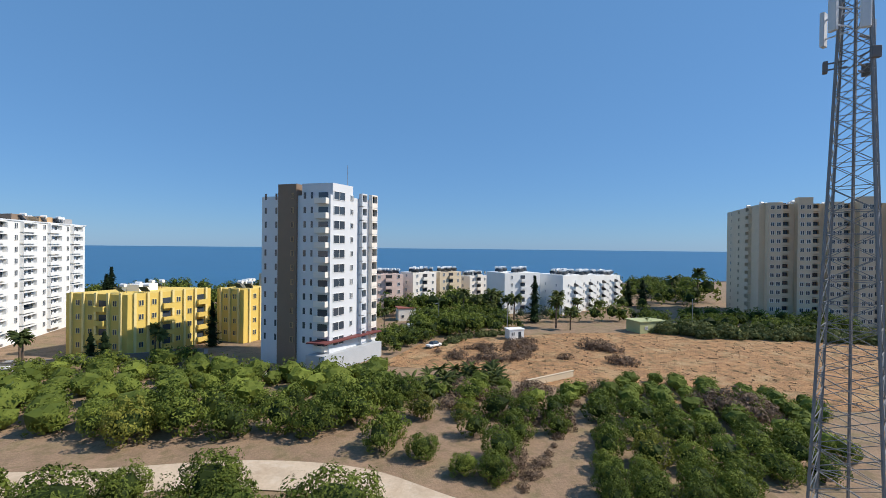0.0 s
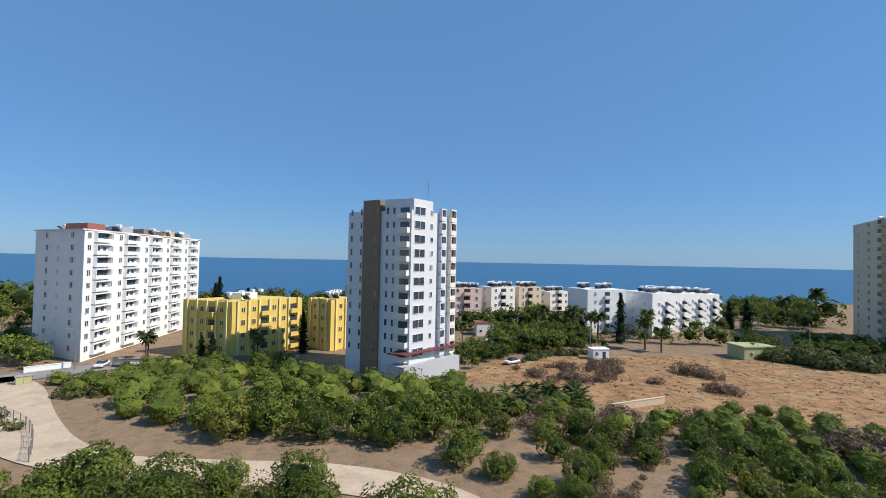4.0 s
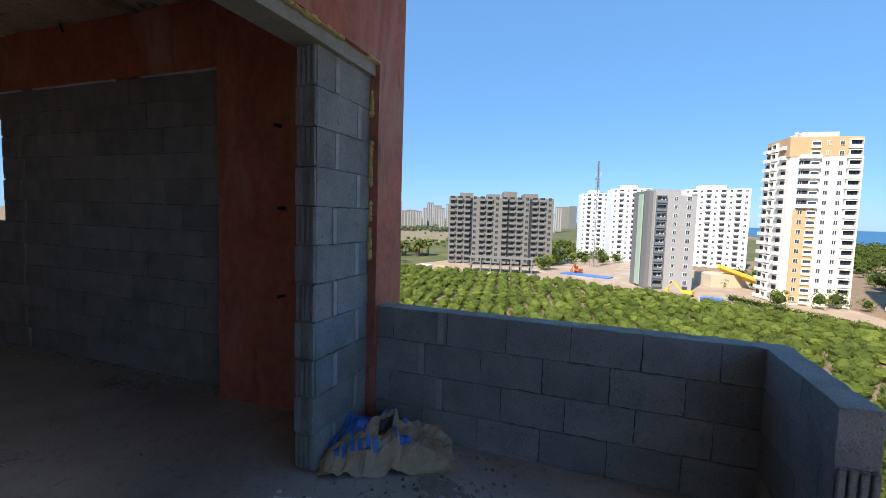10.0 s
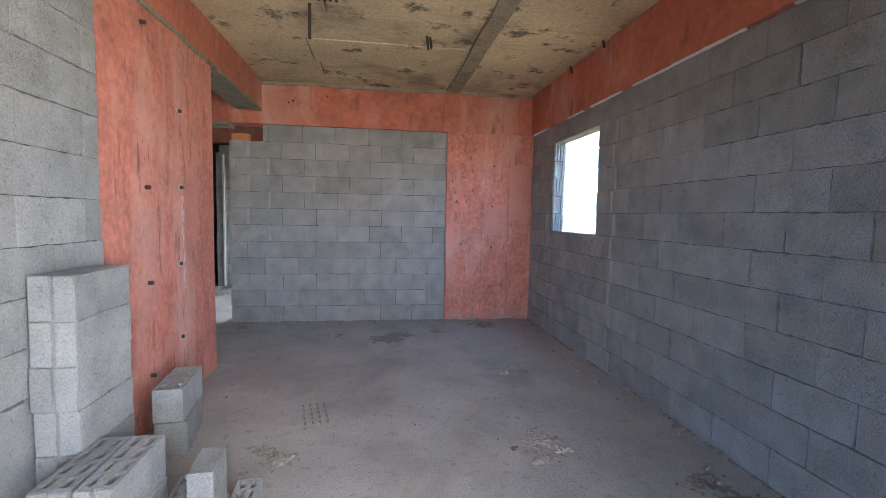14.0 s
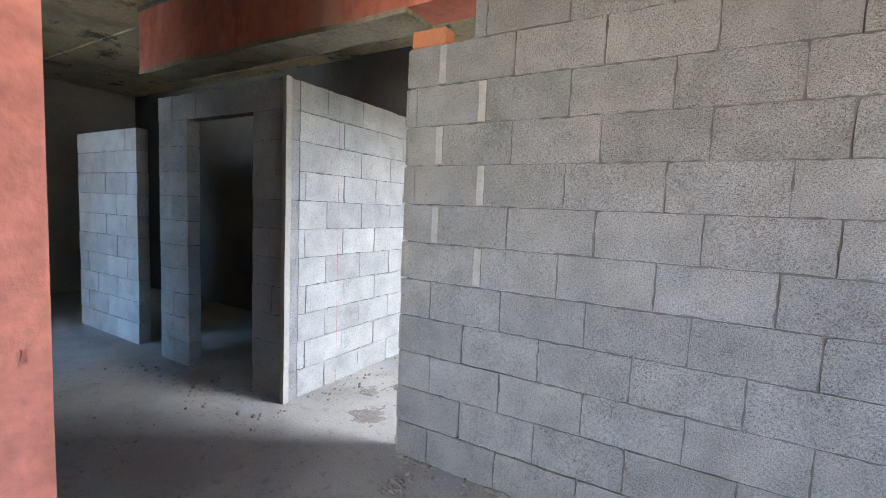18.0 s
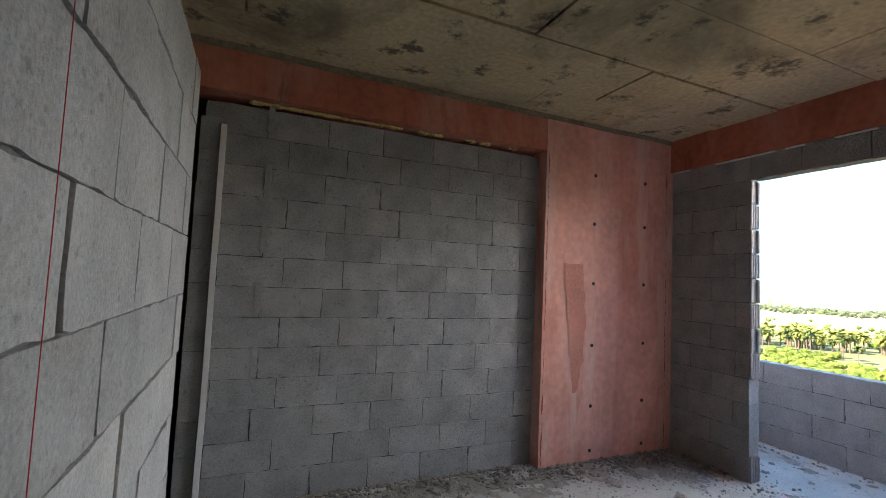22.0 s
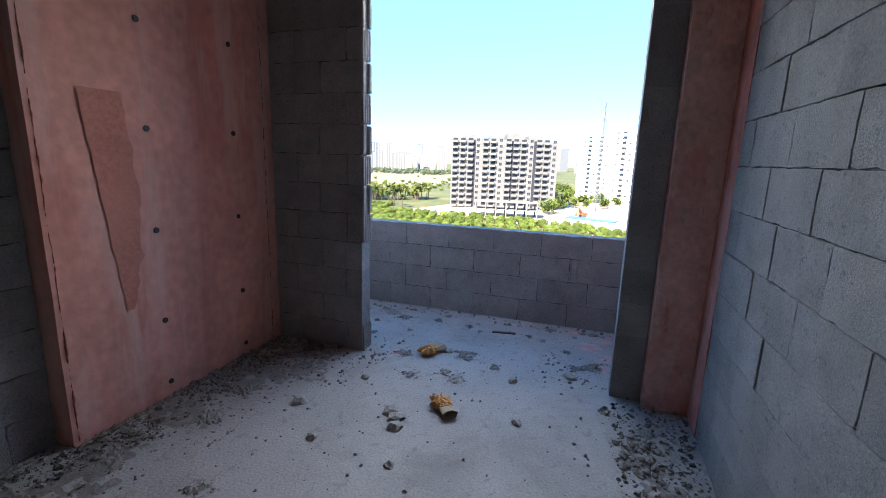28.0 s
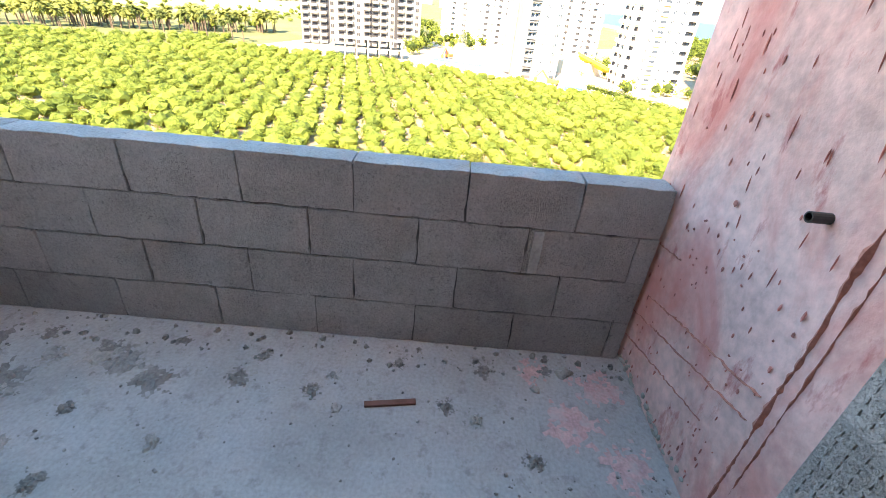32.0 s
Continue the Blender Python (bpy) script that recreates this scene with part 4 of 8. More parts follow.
PIECES = {"loggia": (("loggia_back", "back_wall", 1), ("loggia_door", "glazed_door", 2), ("loggia_window", "window", 2), ("loggia_parapet", "parapet", 0)), "balcony": (("balcony_parapet", "parapet", 0), ("balcony_door", "balcony_door", 1))}


def face(parent, a, b, z0, sh, storeys, items, skip=()):
    """Windows and balconies on the wall from a to b, whose outside lies to the right of the way from a to b. Items: (share of the length, kind, width, height, sill, materials)."""
    a, b = Vector(a), Vector(b)
    d = (b - a).normalized()
    nrm = Vector((d.y, -d.x))
    ln = (b - a).length
    rot = Matrix(((d.x, nrm.x, 0), (d.y, nrm.y, 0), (0, 0, 1))).to_4x4()
    rng = random.Random(str((round(a.x), round(b.y), storeys)))
    for s in range(storeys):
        for u, kind, w, h, sill, mats in items:
            if (s, u) in skip:
                continue
            p = a + d * ln * u
            if kind == "loggia" and rng.random() < 0.16:
                mats = (mats[0], M_GLASS)
            whole = piece(PART_NAME[kind], face_mesh(kind, w, h, mats[:1] if kind in PIECES else mats), parent, Matrix.Translation((p.x, p.y, z0 + s * sh + sill)) @ rot)
            for sub, name, mi in PIECES.get(kind, ()):
                piece(name, face_mesh(sub, w, h, ((*mats, M_GLASS)[mi],)), whole)


def prism(parent, name, pts, z0, z1, material, label=""):
    bm = bmesh.new()
    lo = [bm.verts.new((x, y, z0)) for x, y in pts]
    hi = [bm.verts.new((x, y, z1)) for x, y in pts]
    bm.faces.new(hi)
    bm.faces.new(lo[::-1])
    for i in range(len(pts)):
        j = (i + 1) % len(pts)
        bm.faces.new((lo[i], lo[j], hi[j], hi[i]))
    bmesh.ops.recalc_face_normals(bm, faces=bm.faces[:])
    return part(name, bm, material, parent, label)


def quad(B, A, C):
    """The footprint from its near corner B and the ends A and C of the two faces seen."""
    return [A, B, C, (A[0] + C[0] - B[0], A[1] + C[1] - B[1])]


def lerp(p, q, t):
    return (p[0] + (q[0] - p[0]) * t, p[1] + (q[1] - p[1]) * t)


def tower(name, label, category="building", group=""):
    ob = new(name)
    return tagged(ob, label=label, category=category, group=group)


def heaters(parent, pts, z, n, seed):
    """White tanks and tilted panels on a flat roof."""
    rng = random.Random(seed)
    for _ in range(n):
        u, v = rng.uniform(0.1, 0.9), rng.uniform(0.1, 0.9)
        p = lerp(lerp(pts[0], pts[1], u), lerp(pts[3], pts[2], u), v)
        key = ("tank",)
        if key not in FACE_MESH:
            bm = bmesh.new()
            bmesh.ops.create_cone(bm, cap_ends=True, segments=10, radius1=0.42, radius2=0.42, depth=1.3, matrix=pose(0, 0, 1.7, 90, 0, 0))
            for fc in bm.faces:
                fc.material_index = 0
            for sx in (-0.4, 0.4):
                for sy in (-0.5, 0.5):
                    box(bm, sx - 0.03, sx + 0.03, sy - 0.03, sy + 0.03, 0, 1.4, 1)
            vs = box(bm, -0.9, 0.9, -0.03, 0.03, -0.9, 0.9, 2)
            bmesh.ops.transform(bm, matrix=pose(0.9, 0, 0.85, 50, 0, 90), verts=vs)
            me = bpy.data.meshes.new("solar_heater")
            bm.to_mesh(me)
            bm.free()
            for m in (M_WPLAS, M_STEEL, M_GLASS):
                me.materials.append(m)
            FACE_MESH[key] = me
        piece("solar_heater", FACE_MESH[key], parent, pose(p[0], p[1], z, 0, 0, rng.uniform(-25, 25) + 70))


WIN = (M_WPLAS, M_GLASS)

# white tower with a brown stripe
b = tower("apartment_tower", "pale grey twelve-storey tower with a brown vertical stripe and stacked balconies")
Tb, Ta, Tc = (-6.3, -98.8), (7.4, -109.5), (-17.0, -109.6)
tq = quad(Tb, Ta, Tc)
prism(b, "body", tq, G, 11.6, M_GREYW)
ud = Vector((Ta[0] - Tb[0], Ta[1] - Tb[1])).normalized()
un = Vector((-ud.y, ud.x))
un = un if un.dot(Vector((0, 1))) > 0 else -un
p0, p1 = lerp(Tb, Ta, 0.46), lerp(Tb, Ta, 0.73)
prism(b, "stripe", [(p0[0] + un.x * 0.5, p0[1] + un.y * 0.5), (p1[0] + un.x * 0.5, p1[1] + un.y * 0.5), (p1[0] - un.x * 4, p1[1] - un.y * 4), (p0[0] - un.x * 4, p0[1] - un.y * 4)], G, 14.0, M_BROWN, "brown clad stair tower")
prism(b, "roof_house", quad(lerp(Tb, Tc, 0.04), lerp(Tb, Ta, 0.4), lerp(Tb, Tc, 0.45)), 11.6, 14.0, M_GREYW)
face(b, Ta, Tb, G + 4.0, 2.95, 11, [(0.06, "slot", 0.5, 1.3, 1.0, (M_GLASS,)), (0.22, "slot", 0.5, 1.3, 1.0, (M_GLASS,)), (0.64, "slot", 0.6, 1.3, 1.0, (M_GLASS,)), (0.74, "slot", 0.5, 1.3, 1.0, (M_GLASS,)), (0.90, "balcony", 2.8, 1.0, 0, (M_PALE, M_GLASS))])
q0, q1 = (p1[0] + un.x * 0.5, p1[1] + un.y * 0.5), (p0[0] + un.x * 0.5, p0[1] + un.y * 0.5)
face(b, q0, q1, G + 4.0, 2.95, 11, [(0.8, "window", 0.7, 1.2, 1.0, (M_PEACH, M_GLASS))])
face(b, Tb, Tc, G + 4.0, 2.95, 11, [(0.17, "window", 3.4, 1.75, 0.75, (M_WPLAS, M_GLASS)), (0.43, "window", 0.9, 1.2, 1.0, WIN), (0.64, "loggia", 1.4, 2.3, 0.2, (M_GREYW, M_GLASS)), (0.88, "loggia", 1.7, 2.4, 0.2, (M_PALE, M_GLASS))])
pod = quad((Tb[0] + 1.0, Tb[1] + 2.4), (Tb[0] + 4.5, Tb[1] + 0.2), (Tc[0] - 1.2, Tc[1] + 1.8))
prism(b, "podium", pod, G, G + 3.4, M_LGREY, "grey walled terrace")
prism(b, "awning", [(x, y) for x, y in pod], G + 5.6, G + 5.9, M_MAROON, "maroon terrace roof")
heaters(b, tq, 11.6, 4, 3)
bm = bmesh.new()
box(bm, -10.05, -9.95, -104.05, -103.95, 14, 18.5)
part("antenna", bm, M_STEEL, b)

# long white block
b = tower("apartment_block", "long white ten-storey block of flats with recessed balconies")
Wb, Wa, Wc = (67.5, -118.0), (87.0, -131.0), (66.0, -176.0)
wq = quad(Wb, Wa, Wc)
prism(b, "body", wq, G, 6.6, M_WHITE)
prism(b, "roof_parapet", [lerp(lerp(wq[0], wq[2], -0.01), lerp(wq[0], wq[2], 1.01), t) for t in (0,)] + [lerp(wq[3], wq[1], 1.01), lerp(wq[0], wq[2], 1.01), lerp(wq[1], wq[3], 1.01)], 6.6, 6.9, M_GREYW)
for k, (t, mt) in enumerate(((0.06, M_ROOF), (0.26, M_MGREY), (0.46, M_BROWN), (0.66, M_PEACH), (0.84, M_MGREY))):
    c0, c1 = lerp(wq[1], wq[2], t), lerp(wq[1], wq[2], t + 0.11)
    d0, d1 = lerp(wq[0], wq[3], t), lerp(wq[0], wq[3], t + 0.11)
    prism(b, "stair_house", [lerp(c0, d0, 0.15), lerp(c1, d1, 0.15), lerp(c1, d1, 0.6), lerp(c0, d0, 0.6)], 6.9, 8.6, mt)
face(b, Wa, Wb, G + 1.0, 2.93, 10, [(0.26, "window", 1.3, 1.4, 1.0, WIN), (0.5, "window", 0.6, 1.1, 1.2, WIN), (0.78, "window", 1.3, 1.4, 1.0, WIN)])
wi = []
for k in range(5):
    o = k * 0.2
    wi += [(o + 0.028, "window", 1.3, 1.4, 1.0, WIN), (o + 0.098, "loggia", 5.2, 2.1, 0.3, (M_WHITE, M_GREYW)), (o + 0.165, "window", 1.2, 1.4, 1.0, WIN)]
face(b, Wb, Wc, G + 1.0, 2.93, 10, wi)
heaters(b, wq, 6.9, 26, 5)

# yellow blocks
for nm, Yb, Ya, Yc, zt in (("apartment_block", (35.3, -119.5), (49.2, -126.0), (21.7, -133.5), -9.8), ("apartment_block", (13.3, -128.8), (20.4, -134.8), (6.5, -136.5), -10.0)):
    b = tower(nm, "yellow four-storey block of flats with pale pilasters")
    yq = quad(Yb, Ya, Yc)
    prism(b, "body", yq, G, zt, M_YELLOW)
    for p, q in ((Ya, Yb), (Yb, Yc)):
        nn = max(3, int((Vector(q) - Vector(p)).length / 2.6))
        face(b, p, q, G, zt - G, 1, [((k + 0.5) / nn, "pilaster", 0.5, zt - G + 0.3, 0, (M_YELLOW2,)) for k in range(nn + 1) if (k + 0.5) / nn < 1])
        face(b, p, q, G + 0.8, 3.1, 4, [((k + 1) / nn, ("window", "window", "balcony")[k % 3], (1.1, 1.1, 2.4)[k % 3], (1.3, 1.3, 1.0)[k % 3], (1.0, 1.0, 0.1)[k % 3], ((M_YELLOW2, M_GLASS), (M_YELLOW2, M_GLASS), (M_YELLOW, M_GLASS))[k % 3]) for k in range(nn - 1)])
    heaters(b, yq, zt, 5, 8)
    prism(b, "stair_house", [lerp(yq[0], yq[2], 0.35), lerp(yq[1], yq[3], 0.35), lerp(yq[0], yq[2], 0.6), lerp(yq[1], yq[3], 0.62)], zt, zt + 1.6, M_WHITE)

# white stepped holiday blocks
b = tower("apartment_block", "white five-storey holiday block with arched windows")
vq = [(-72.4, -159.1), (-88.6, -161.8), (-87, -174), (-70, -171)]
prism(b, "body", vq, G, -8.3, M_WHITE)
face(b, vq[0], vq[1], G + 0.5, 2.9, 5, [(0.2, "window", 0.8, 1.3, 1.0, WIN), (0.5, "balcony", 2.6, 0.95, 0.1, (M_WHITE, M_GLASS)), (0.82, "window", 0.8, 1.3, 1.0, WIN)])
heaters(b, vq, -8.3, 16, 2)
for k in range(4):
    o = k * 10.8
    b = tower("apartment_block", "white stepped holiday block with slanting stair parapets", group="stepped holiday blocks")
    vq = [(-93 - o, -152.5 - 6 * k), (-104 - o, -157 - 6 * k), (-105 - o, -172 - 6 * k), (-91.5 - o, -168 - 6 * k)]
    zt = -9.0 - 0.5 * k
    prism(b, "body", vq, G, zt, M_WHITE)
    face(b, vq[3], vq[0], G + 0.5, 2.9, 4, [(0.3, "window", 0.7, 1.2, 1.0, WIN), (0.75, "window", 0.7, 1.2, 1.0, WIN)])
    face(b, vq[0], vq[1], G + 0.5, 2.9, 4, [(0.3, "window", 0.9, 1.2, 1.0, WIN), (0.72, "balcony", 3.6, 1.0, 0.1, (M_WHITE, M_SHADE))])
    dv = Vector((vq[1][0] - vq[0][0], vq[1][1] - vq[0][1])).normalized()
    for s in range(4):
        bm = bmesh.new()
        box(bm, 0, 5.2, 1.2, 1.4, 0, 1.0)
        for v in bm.verts:
            v.co.z += v.co.x * -0.45
        part("stair_parapet", bm, M_WHITE, b, m=Matrix.Translation((*lerp(vq[0], vq[1], 0.52), G + 3.0 + s * 2.9)) @ Matrix(((dv.x, dv.y, 0), (dv.y, -dv.x, 0), (0, 0, 1))).to_4x4())
    heaters(b, vq, zt, 12, 20 + k)

# pink and cream blocks behind the trees
for nm, P, Q, dep, zt, mt, seed in (("apartment_block", (-25.5, -172), (-37, -174), 10, -9.3, M_PINK, 1), ("apartment_block", (-41, -175), (-52, -180.5), 10, -9.0, M_PALE, 2), ("apartment_block", (-54, -182), (-65, -187), 10, -9.2, M_CREAM, 3), ("apartment_block", (-70, -190), (-80, -194), 9, -11.5, M_PALE, 4), ("apartment_block", (12, -172), (-2, -176), 10, -9.0, M_CREAM, 5)):
    b = tower(nm, "faded five-storey block of flats with bays", group="faded blocks")
    pq = [P, Q, (Q[0] + 3, Q[1] - dep), (P[0] + 3, P[1] - dep)]
    prism(b, "body", pq, G, zt, mt)
    face(b, P, Q, G + 0.4, 2.85, 5, [(0.18, "window", 1.0, 1.3, 1.0, WIN), (0.5, "balcony", 3.0, 1.0, 0.1, (mt, M_SHADE)), (0.84, "window", 1.0, 1.3, 1.0, WIN)])
    face(b, pq[3], P, G + 0.4, 2.85, 5, [(0.5, "window", 1.0, 1.3, 1.0, WIN)])
    heaters(b, pq, zt, 10, 30 + seed)

# beige block at the shore
b = tower("apartment_tower", "weathered beige fourteen-storey block with deep vertical recesses")
Ra, Rb = (-175, -155), (-152.5, -123.5)
rq = quad(Rb, Ra, (-190, -101))
prism(b, "body", rq, G, 17.4, M_CREAM)
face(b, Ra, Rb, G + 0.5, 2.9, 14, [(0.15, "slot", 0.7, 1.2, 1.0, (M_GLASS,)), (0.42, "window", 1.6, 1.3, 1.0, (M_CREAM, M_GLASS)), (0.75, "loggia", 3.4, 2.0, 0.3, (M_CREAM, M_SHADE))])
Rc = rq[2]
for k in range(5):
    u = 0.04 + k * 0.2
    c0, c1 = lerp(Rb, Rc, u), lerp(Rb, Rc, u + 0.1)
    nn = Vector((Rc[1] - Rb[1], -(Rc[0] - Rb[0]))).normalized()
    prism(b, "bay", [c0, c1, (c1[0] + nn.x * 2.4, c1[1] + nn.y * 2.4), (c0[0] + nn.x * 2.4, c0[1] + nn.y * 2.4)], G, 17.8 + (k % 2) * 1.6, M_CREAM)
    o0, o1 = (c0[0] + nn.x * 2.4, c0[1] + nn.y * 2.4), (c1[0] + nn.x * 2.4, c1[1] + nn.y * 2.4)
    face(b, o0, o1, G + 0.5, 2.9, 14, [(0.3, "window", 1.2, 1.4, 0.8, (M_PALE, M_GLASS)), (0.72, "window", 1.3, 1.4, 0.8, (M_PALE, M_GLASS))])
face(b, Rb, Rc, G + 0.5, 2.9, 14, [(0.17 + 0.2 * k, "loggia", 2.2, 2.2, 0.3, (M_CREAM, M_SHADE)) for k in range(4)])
heaters(b, rq, 17.4, 22, 6)

# three cream towers with peach crowns
for Bp, Ap, Cp, zt in (((109.1, -87.0), (125.0, -87.2), (110.4, -106.0), 28.4), ((153.6, -90.3), (168.0, -88.5), (154.2, -103.7), 30.0), ((166.0, -60.0), (180.0, -57.5), (167.6, -79.0), 29.0)):
    b = tower("apartment_tower", "pale cream seventeen-storey tower with a peach-coloured crown", group="cream towers")
    q = quad(Bp, Ap, Cp)
    sh = (zt - 1 - G) / 17
    prism(b, "body", q, G, zt - 2 * sh, M_PALE)
    prism(b, "crown", [lerp(q[i], q[(i + 2) % 4], 0.012 if i != 1 else -0.02) for i in range(4)], zt - 2 * sh, zt, M_PEACH, "peach-coloured top storeys")
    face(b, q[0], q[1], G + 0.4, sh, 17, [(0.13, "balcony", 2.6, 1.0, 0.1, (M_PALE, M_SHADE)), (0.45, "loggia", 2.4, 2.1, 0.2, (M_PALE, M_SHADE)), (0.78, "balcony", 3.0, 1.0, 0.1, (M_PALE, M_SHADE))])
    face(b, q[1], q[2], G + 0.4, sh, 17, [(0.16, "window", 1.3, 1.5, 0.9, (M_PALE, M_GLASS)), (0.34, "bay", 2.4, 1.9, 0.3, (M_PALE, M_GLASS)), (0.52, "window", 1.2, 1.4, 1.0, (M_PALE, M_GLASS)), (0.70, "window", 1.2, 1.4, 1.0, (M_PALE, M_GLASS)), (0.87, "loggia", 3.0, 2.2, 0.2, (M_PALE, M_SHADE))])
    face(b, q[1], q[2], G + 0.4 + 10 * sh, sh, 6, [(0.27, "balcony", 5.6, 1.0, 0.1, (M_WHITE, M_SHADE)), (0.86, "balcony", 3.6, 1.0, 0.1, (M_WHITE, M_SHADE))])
    dpt = Vector((q[2][0] - q[1][0], q[2][1] - q[1][1])).normalized()
    nn = Vector((dpt.y, -dpt.x))
    c0, c1 = lerp(q[1], q[2], 0.1), lerp(q[1], q[2], 0.42)
    prism(b, "accent_panel", [c0, c1, (c1[0] + nn.x * 0.3, c1[1] + nn.y * 0.3), (c0[0] + nn.x * 0.3, c0[1] + nn.y * 0.3)], G + 1, G + 10 * sh, M_PEACH, "peach-coloured lower bay")
    face(b, (c0[0] + nn.x * 0.3, c0[1] + nn.y * 0.3), (c1[0] + nn.x * 0.3, c1[1] + nn.y * 0.3), G + 0.4, sh, 10, [(0.28, "window", 1.3, 1.4, 0.9, (M_PALE, M_GLASS)), (0.72, "window", 1.3, 1.4, 0.9, (M_PALE, M_GLASS))])
    prism(b, "roof_house", [lerp(q[i], q[(i + 2) % 4], 0.25) for i in range(4)], zt, zt + 2.0, M_PALE)
    heaters(b, q, zt, 8, 11)

# grey tower, newly finished
b = tower("apartment_tower", "new dark grey tower with pale windows and green glazed stair")
gB, gA, gC = (178.0, -23.8), (192.0, -18.8), (181.6, -38.0)
gq = quad(gB, gA, gC)
prism(b, "body", gq, G, 11.4, M_MGREY)
prism(b, "stair_core", [lerp(gB, gA, 0.12), gA, (gA[0] - 0.5, gA[1] + 1.5), (lerp(gB, gA, 0.12)[0] - 0.5, lerp(gB, gA, 0.12)[1] + 1.5)], G, 13.0, M_DGREY, "dark grey stair core")
prism(b, "stair_glazing", [(182.5, -20.2), (186.0, -19.0), (185.9, -18.6), (182.4, -19.8)], G + 1, 11.8, M_LGREEN, "pale green glazing")
prism(b, "roof_house", quad(gB, lerp(gB, gA, 0.7), lerp(gB, gC, 0.6)), 11.4, 13.4, M_MGREY)
face(b, gB, gC, G + 1.2, 3.1, 11, [(0.14, "loggia", 3.2, 2.2, 0.1, (M_DGREY, M_GREYW)), (0.5, "window", 1.2, 1.4, 0.9, WIN), (0.82, "window", 1.5, 1.5, 0.9, WIN)])

# concrete frame of a long tower block
b = tower("apartment_block", "unfinished twelve-storey concrete block with rows of dark balconies")
g0, g1 = (222.0, 72.0), (237.0, 19.0)
uq = [g0, g1, (254, 24), (239, 77)]
prism(b, "body", uq, G, 12.0, M_RCONC)
ui = []
for k in range(14):
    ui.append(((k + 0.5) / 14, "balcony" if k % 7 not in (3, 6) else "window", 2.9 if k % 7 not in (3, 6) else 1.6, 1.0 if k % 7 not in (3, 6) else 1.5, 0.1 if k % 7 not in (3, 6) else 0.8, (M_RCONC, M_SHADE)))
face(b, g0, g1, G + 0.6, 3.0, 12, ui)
# flat strips on the face, coloured dark as the shade between the bays
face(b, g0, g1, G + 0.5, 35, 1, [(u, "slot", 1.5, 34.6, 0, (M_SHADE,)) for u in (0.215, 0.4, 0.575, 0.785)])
for t in (0.1, 0.36, 0.52, 0.72):
    prism(b, "roof_house", [lerp(g0, g1, t), lerp(g0, g1, t + 0.13), lerp(uq[3], uq[2], t + 0.13), lerp(uq[3], uq[2], t)], 12.0, 13.0 + (t * 10) % 3, M_RCONC)
b = tower("construction_shell", "bare two-storey concrete frame under construction", "building site")
for lv in range(2):
    prism(b, "floor_slab", [(191, 51), (196, 22), (204, 24), (200, 53)], G + 3.1 + 3.3 * lv, G + 3.4 + 3.3 * lv, M_RCONC)
    for k in range(7):
        for j in (0, 1):
            p = lerp((191.4, 50), (196, 23), k / 6) if j == 0 else lerp((199.5, 52), (203.5, 25), k / 6)
            prism(b, "post", [(p[0] - 0.3, p[1] - 0.3), (p[0] + 0.3, p[1] - 0.3), (p[0] + 0.3, p[1] + 0.3), (p[0] - 0.3, p[1] + 0.3)], G + 3.4 * lv, G + 3.1 + 3.3 * lv, M_RCONC)

# white blocks behind, and the far city
for P, Q, zt, n in (((505, 16), (478, -18), 24.0, 13), ((297, -10), (293, -32), 21.5, 14), ((294, -50), (281, -80), 21.0, 14), ((330, 10), (322, -8), 20.0, 14)):
    b = tower("apartment_tower", "tall white block of flats with rounded balconies", group="white towers")
    dep = 16
    pq = [P, Q, (Q[0] + dep, Q[1] + 3), (P[0] + dep, P[1] + 3)]
    sh = (zt - G) / n
    prism(b, "body", pq, G, zt, M_WHITE)
    ln = (Vector(Q) - Vector(P)).length
    kk = max(4, int(ln / 3.4))
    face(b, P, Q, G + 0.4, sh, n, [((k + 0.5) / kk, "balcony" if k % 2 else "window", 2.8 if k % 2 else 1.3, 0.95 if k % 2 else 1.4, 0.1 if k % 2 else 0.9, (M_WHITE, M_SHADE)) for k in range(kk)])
    face(b, Q, pq[2], G + 0.4, sh, n, [(0.3, "window", 1.3, 1.4, 0.9, WIN), (0.7, "window", 1.3, 1.4, 0.9, WIN)])
    prism(b, "roof_house", [lerp(pq[i], pq[(i + 2) % 4], 0.3) for i in range(4)], zt, zt + 2.5, M_WHITE)
rng = random.Random(4)
for az in [34, 36, 38.5, 40, 42, 44, 45.5, 47, 48, 49, 50.5, 52, 53.5, 55, 56, 57, 58, 59, 60, 61, 62, 62.8, 63.5, 64.4, 65.2, 66.1, 67, 67.8, 68.5, 69.4, 70, 71.2, 84, 84.8, 85.6, 86.4, 88, 90, 92]:
    dd = rng.uniform(820, 1300)
    h = rng.uniform(36, 56) * dd / 1000
    w = rng.uniform(12, 22)
    ce = Vector((math.sin(radians(az)), math.cos(radians(az)))) * dd
    tv = Vector((-ce.y, ce.x)).normalized() * w / 2
    rv = ce.normalized() * 12
    b = tower("apartment_tower", "distant pale tower block in the haze", group="distant towers")
    prism(b, "body", [tuple(ce + tv), tuple(ce - tv), tuple(ce - tv + rv), tuple(ce + tv + rv)], G, G + h, M_RCONC if rng.random() < 0.5 else M_HAZE)
    kk = max(3, int(w / 5))
    if dd < 1250:
        for k in range(kk):
            face(b, tuple(ce + tv), tuple(ce - tv), G + 1, h - 2, 1, [((k + 0.5) / kk, "slot", 2.2, h - 3, 0, (M_MGREY,))])

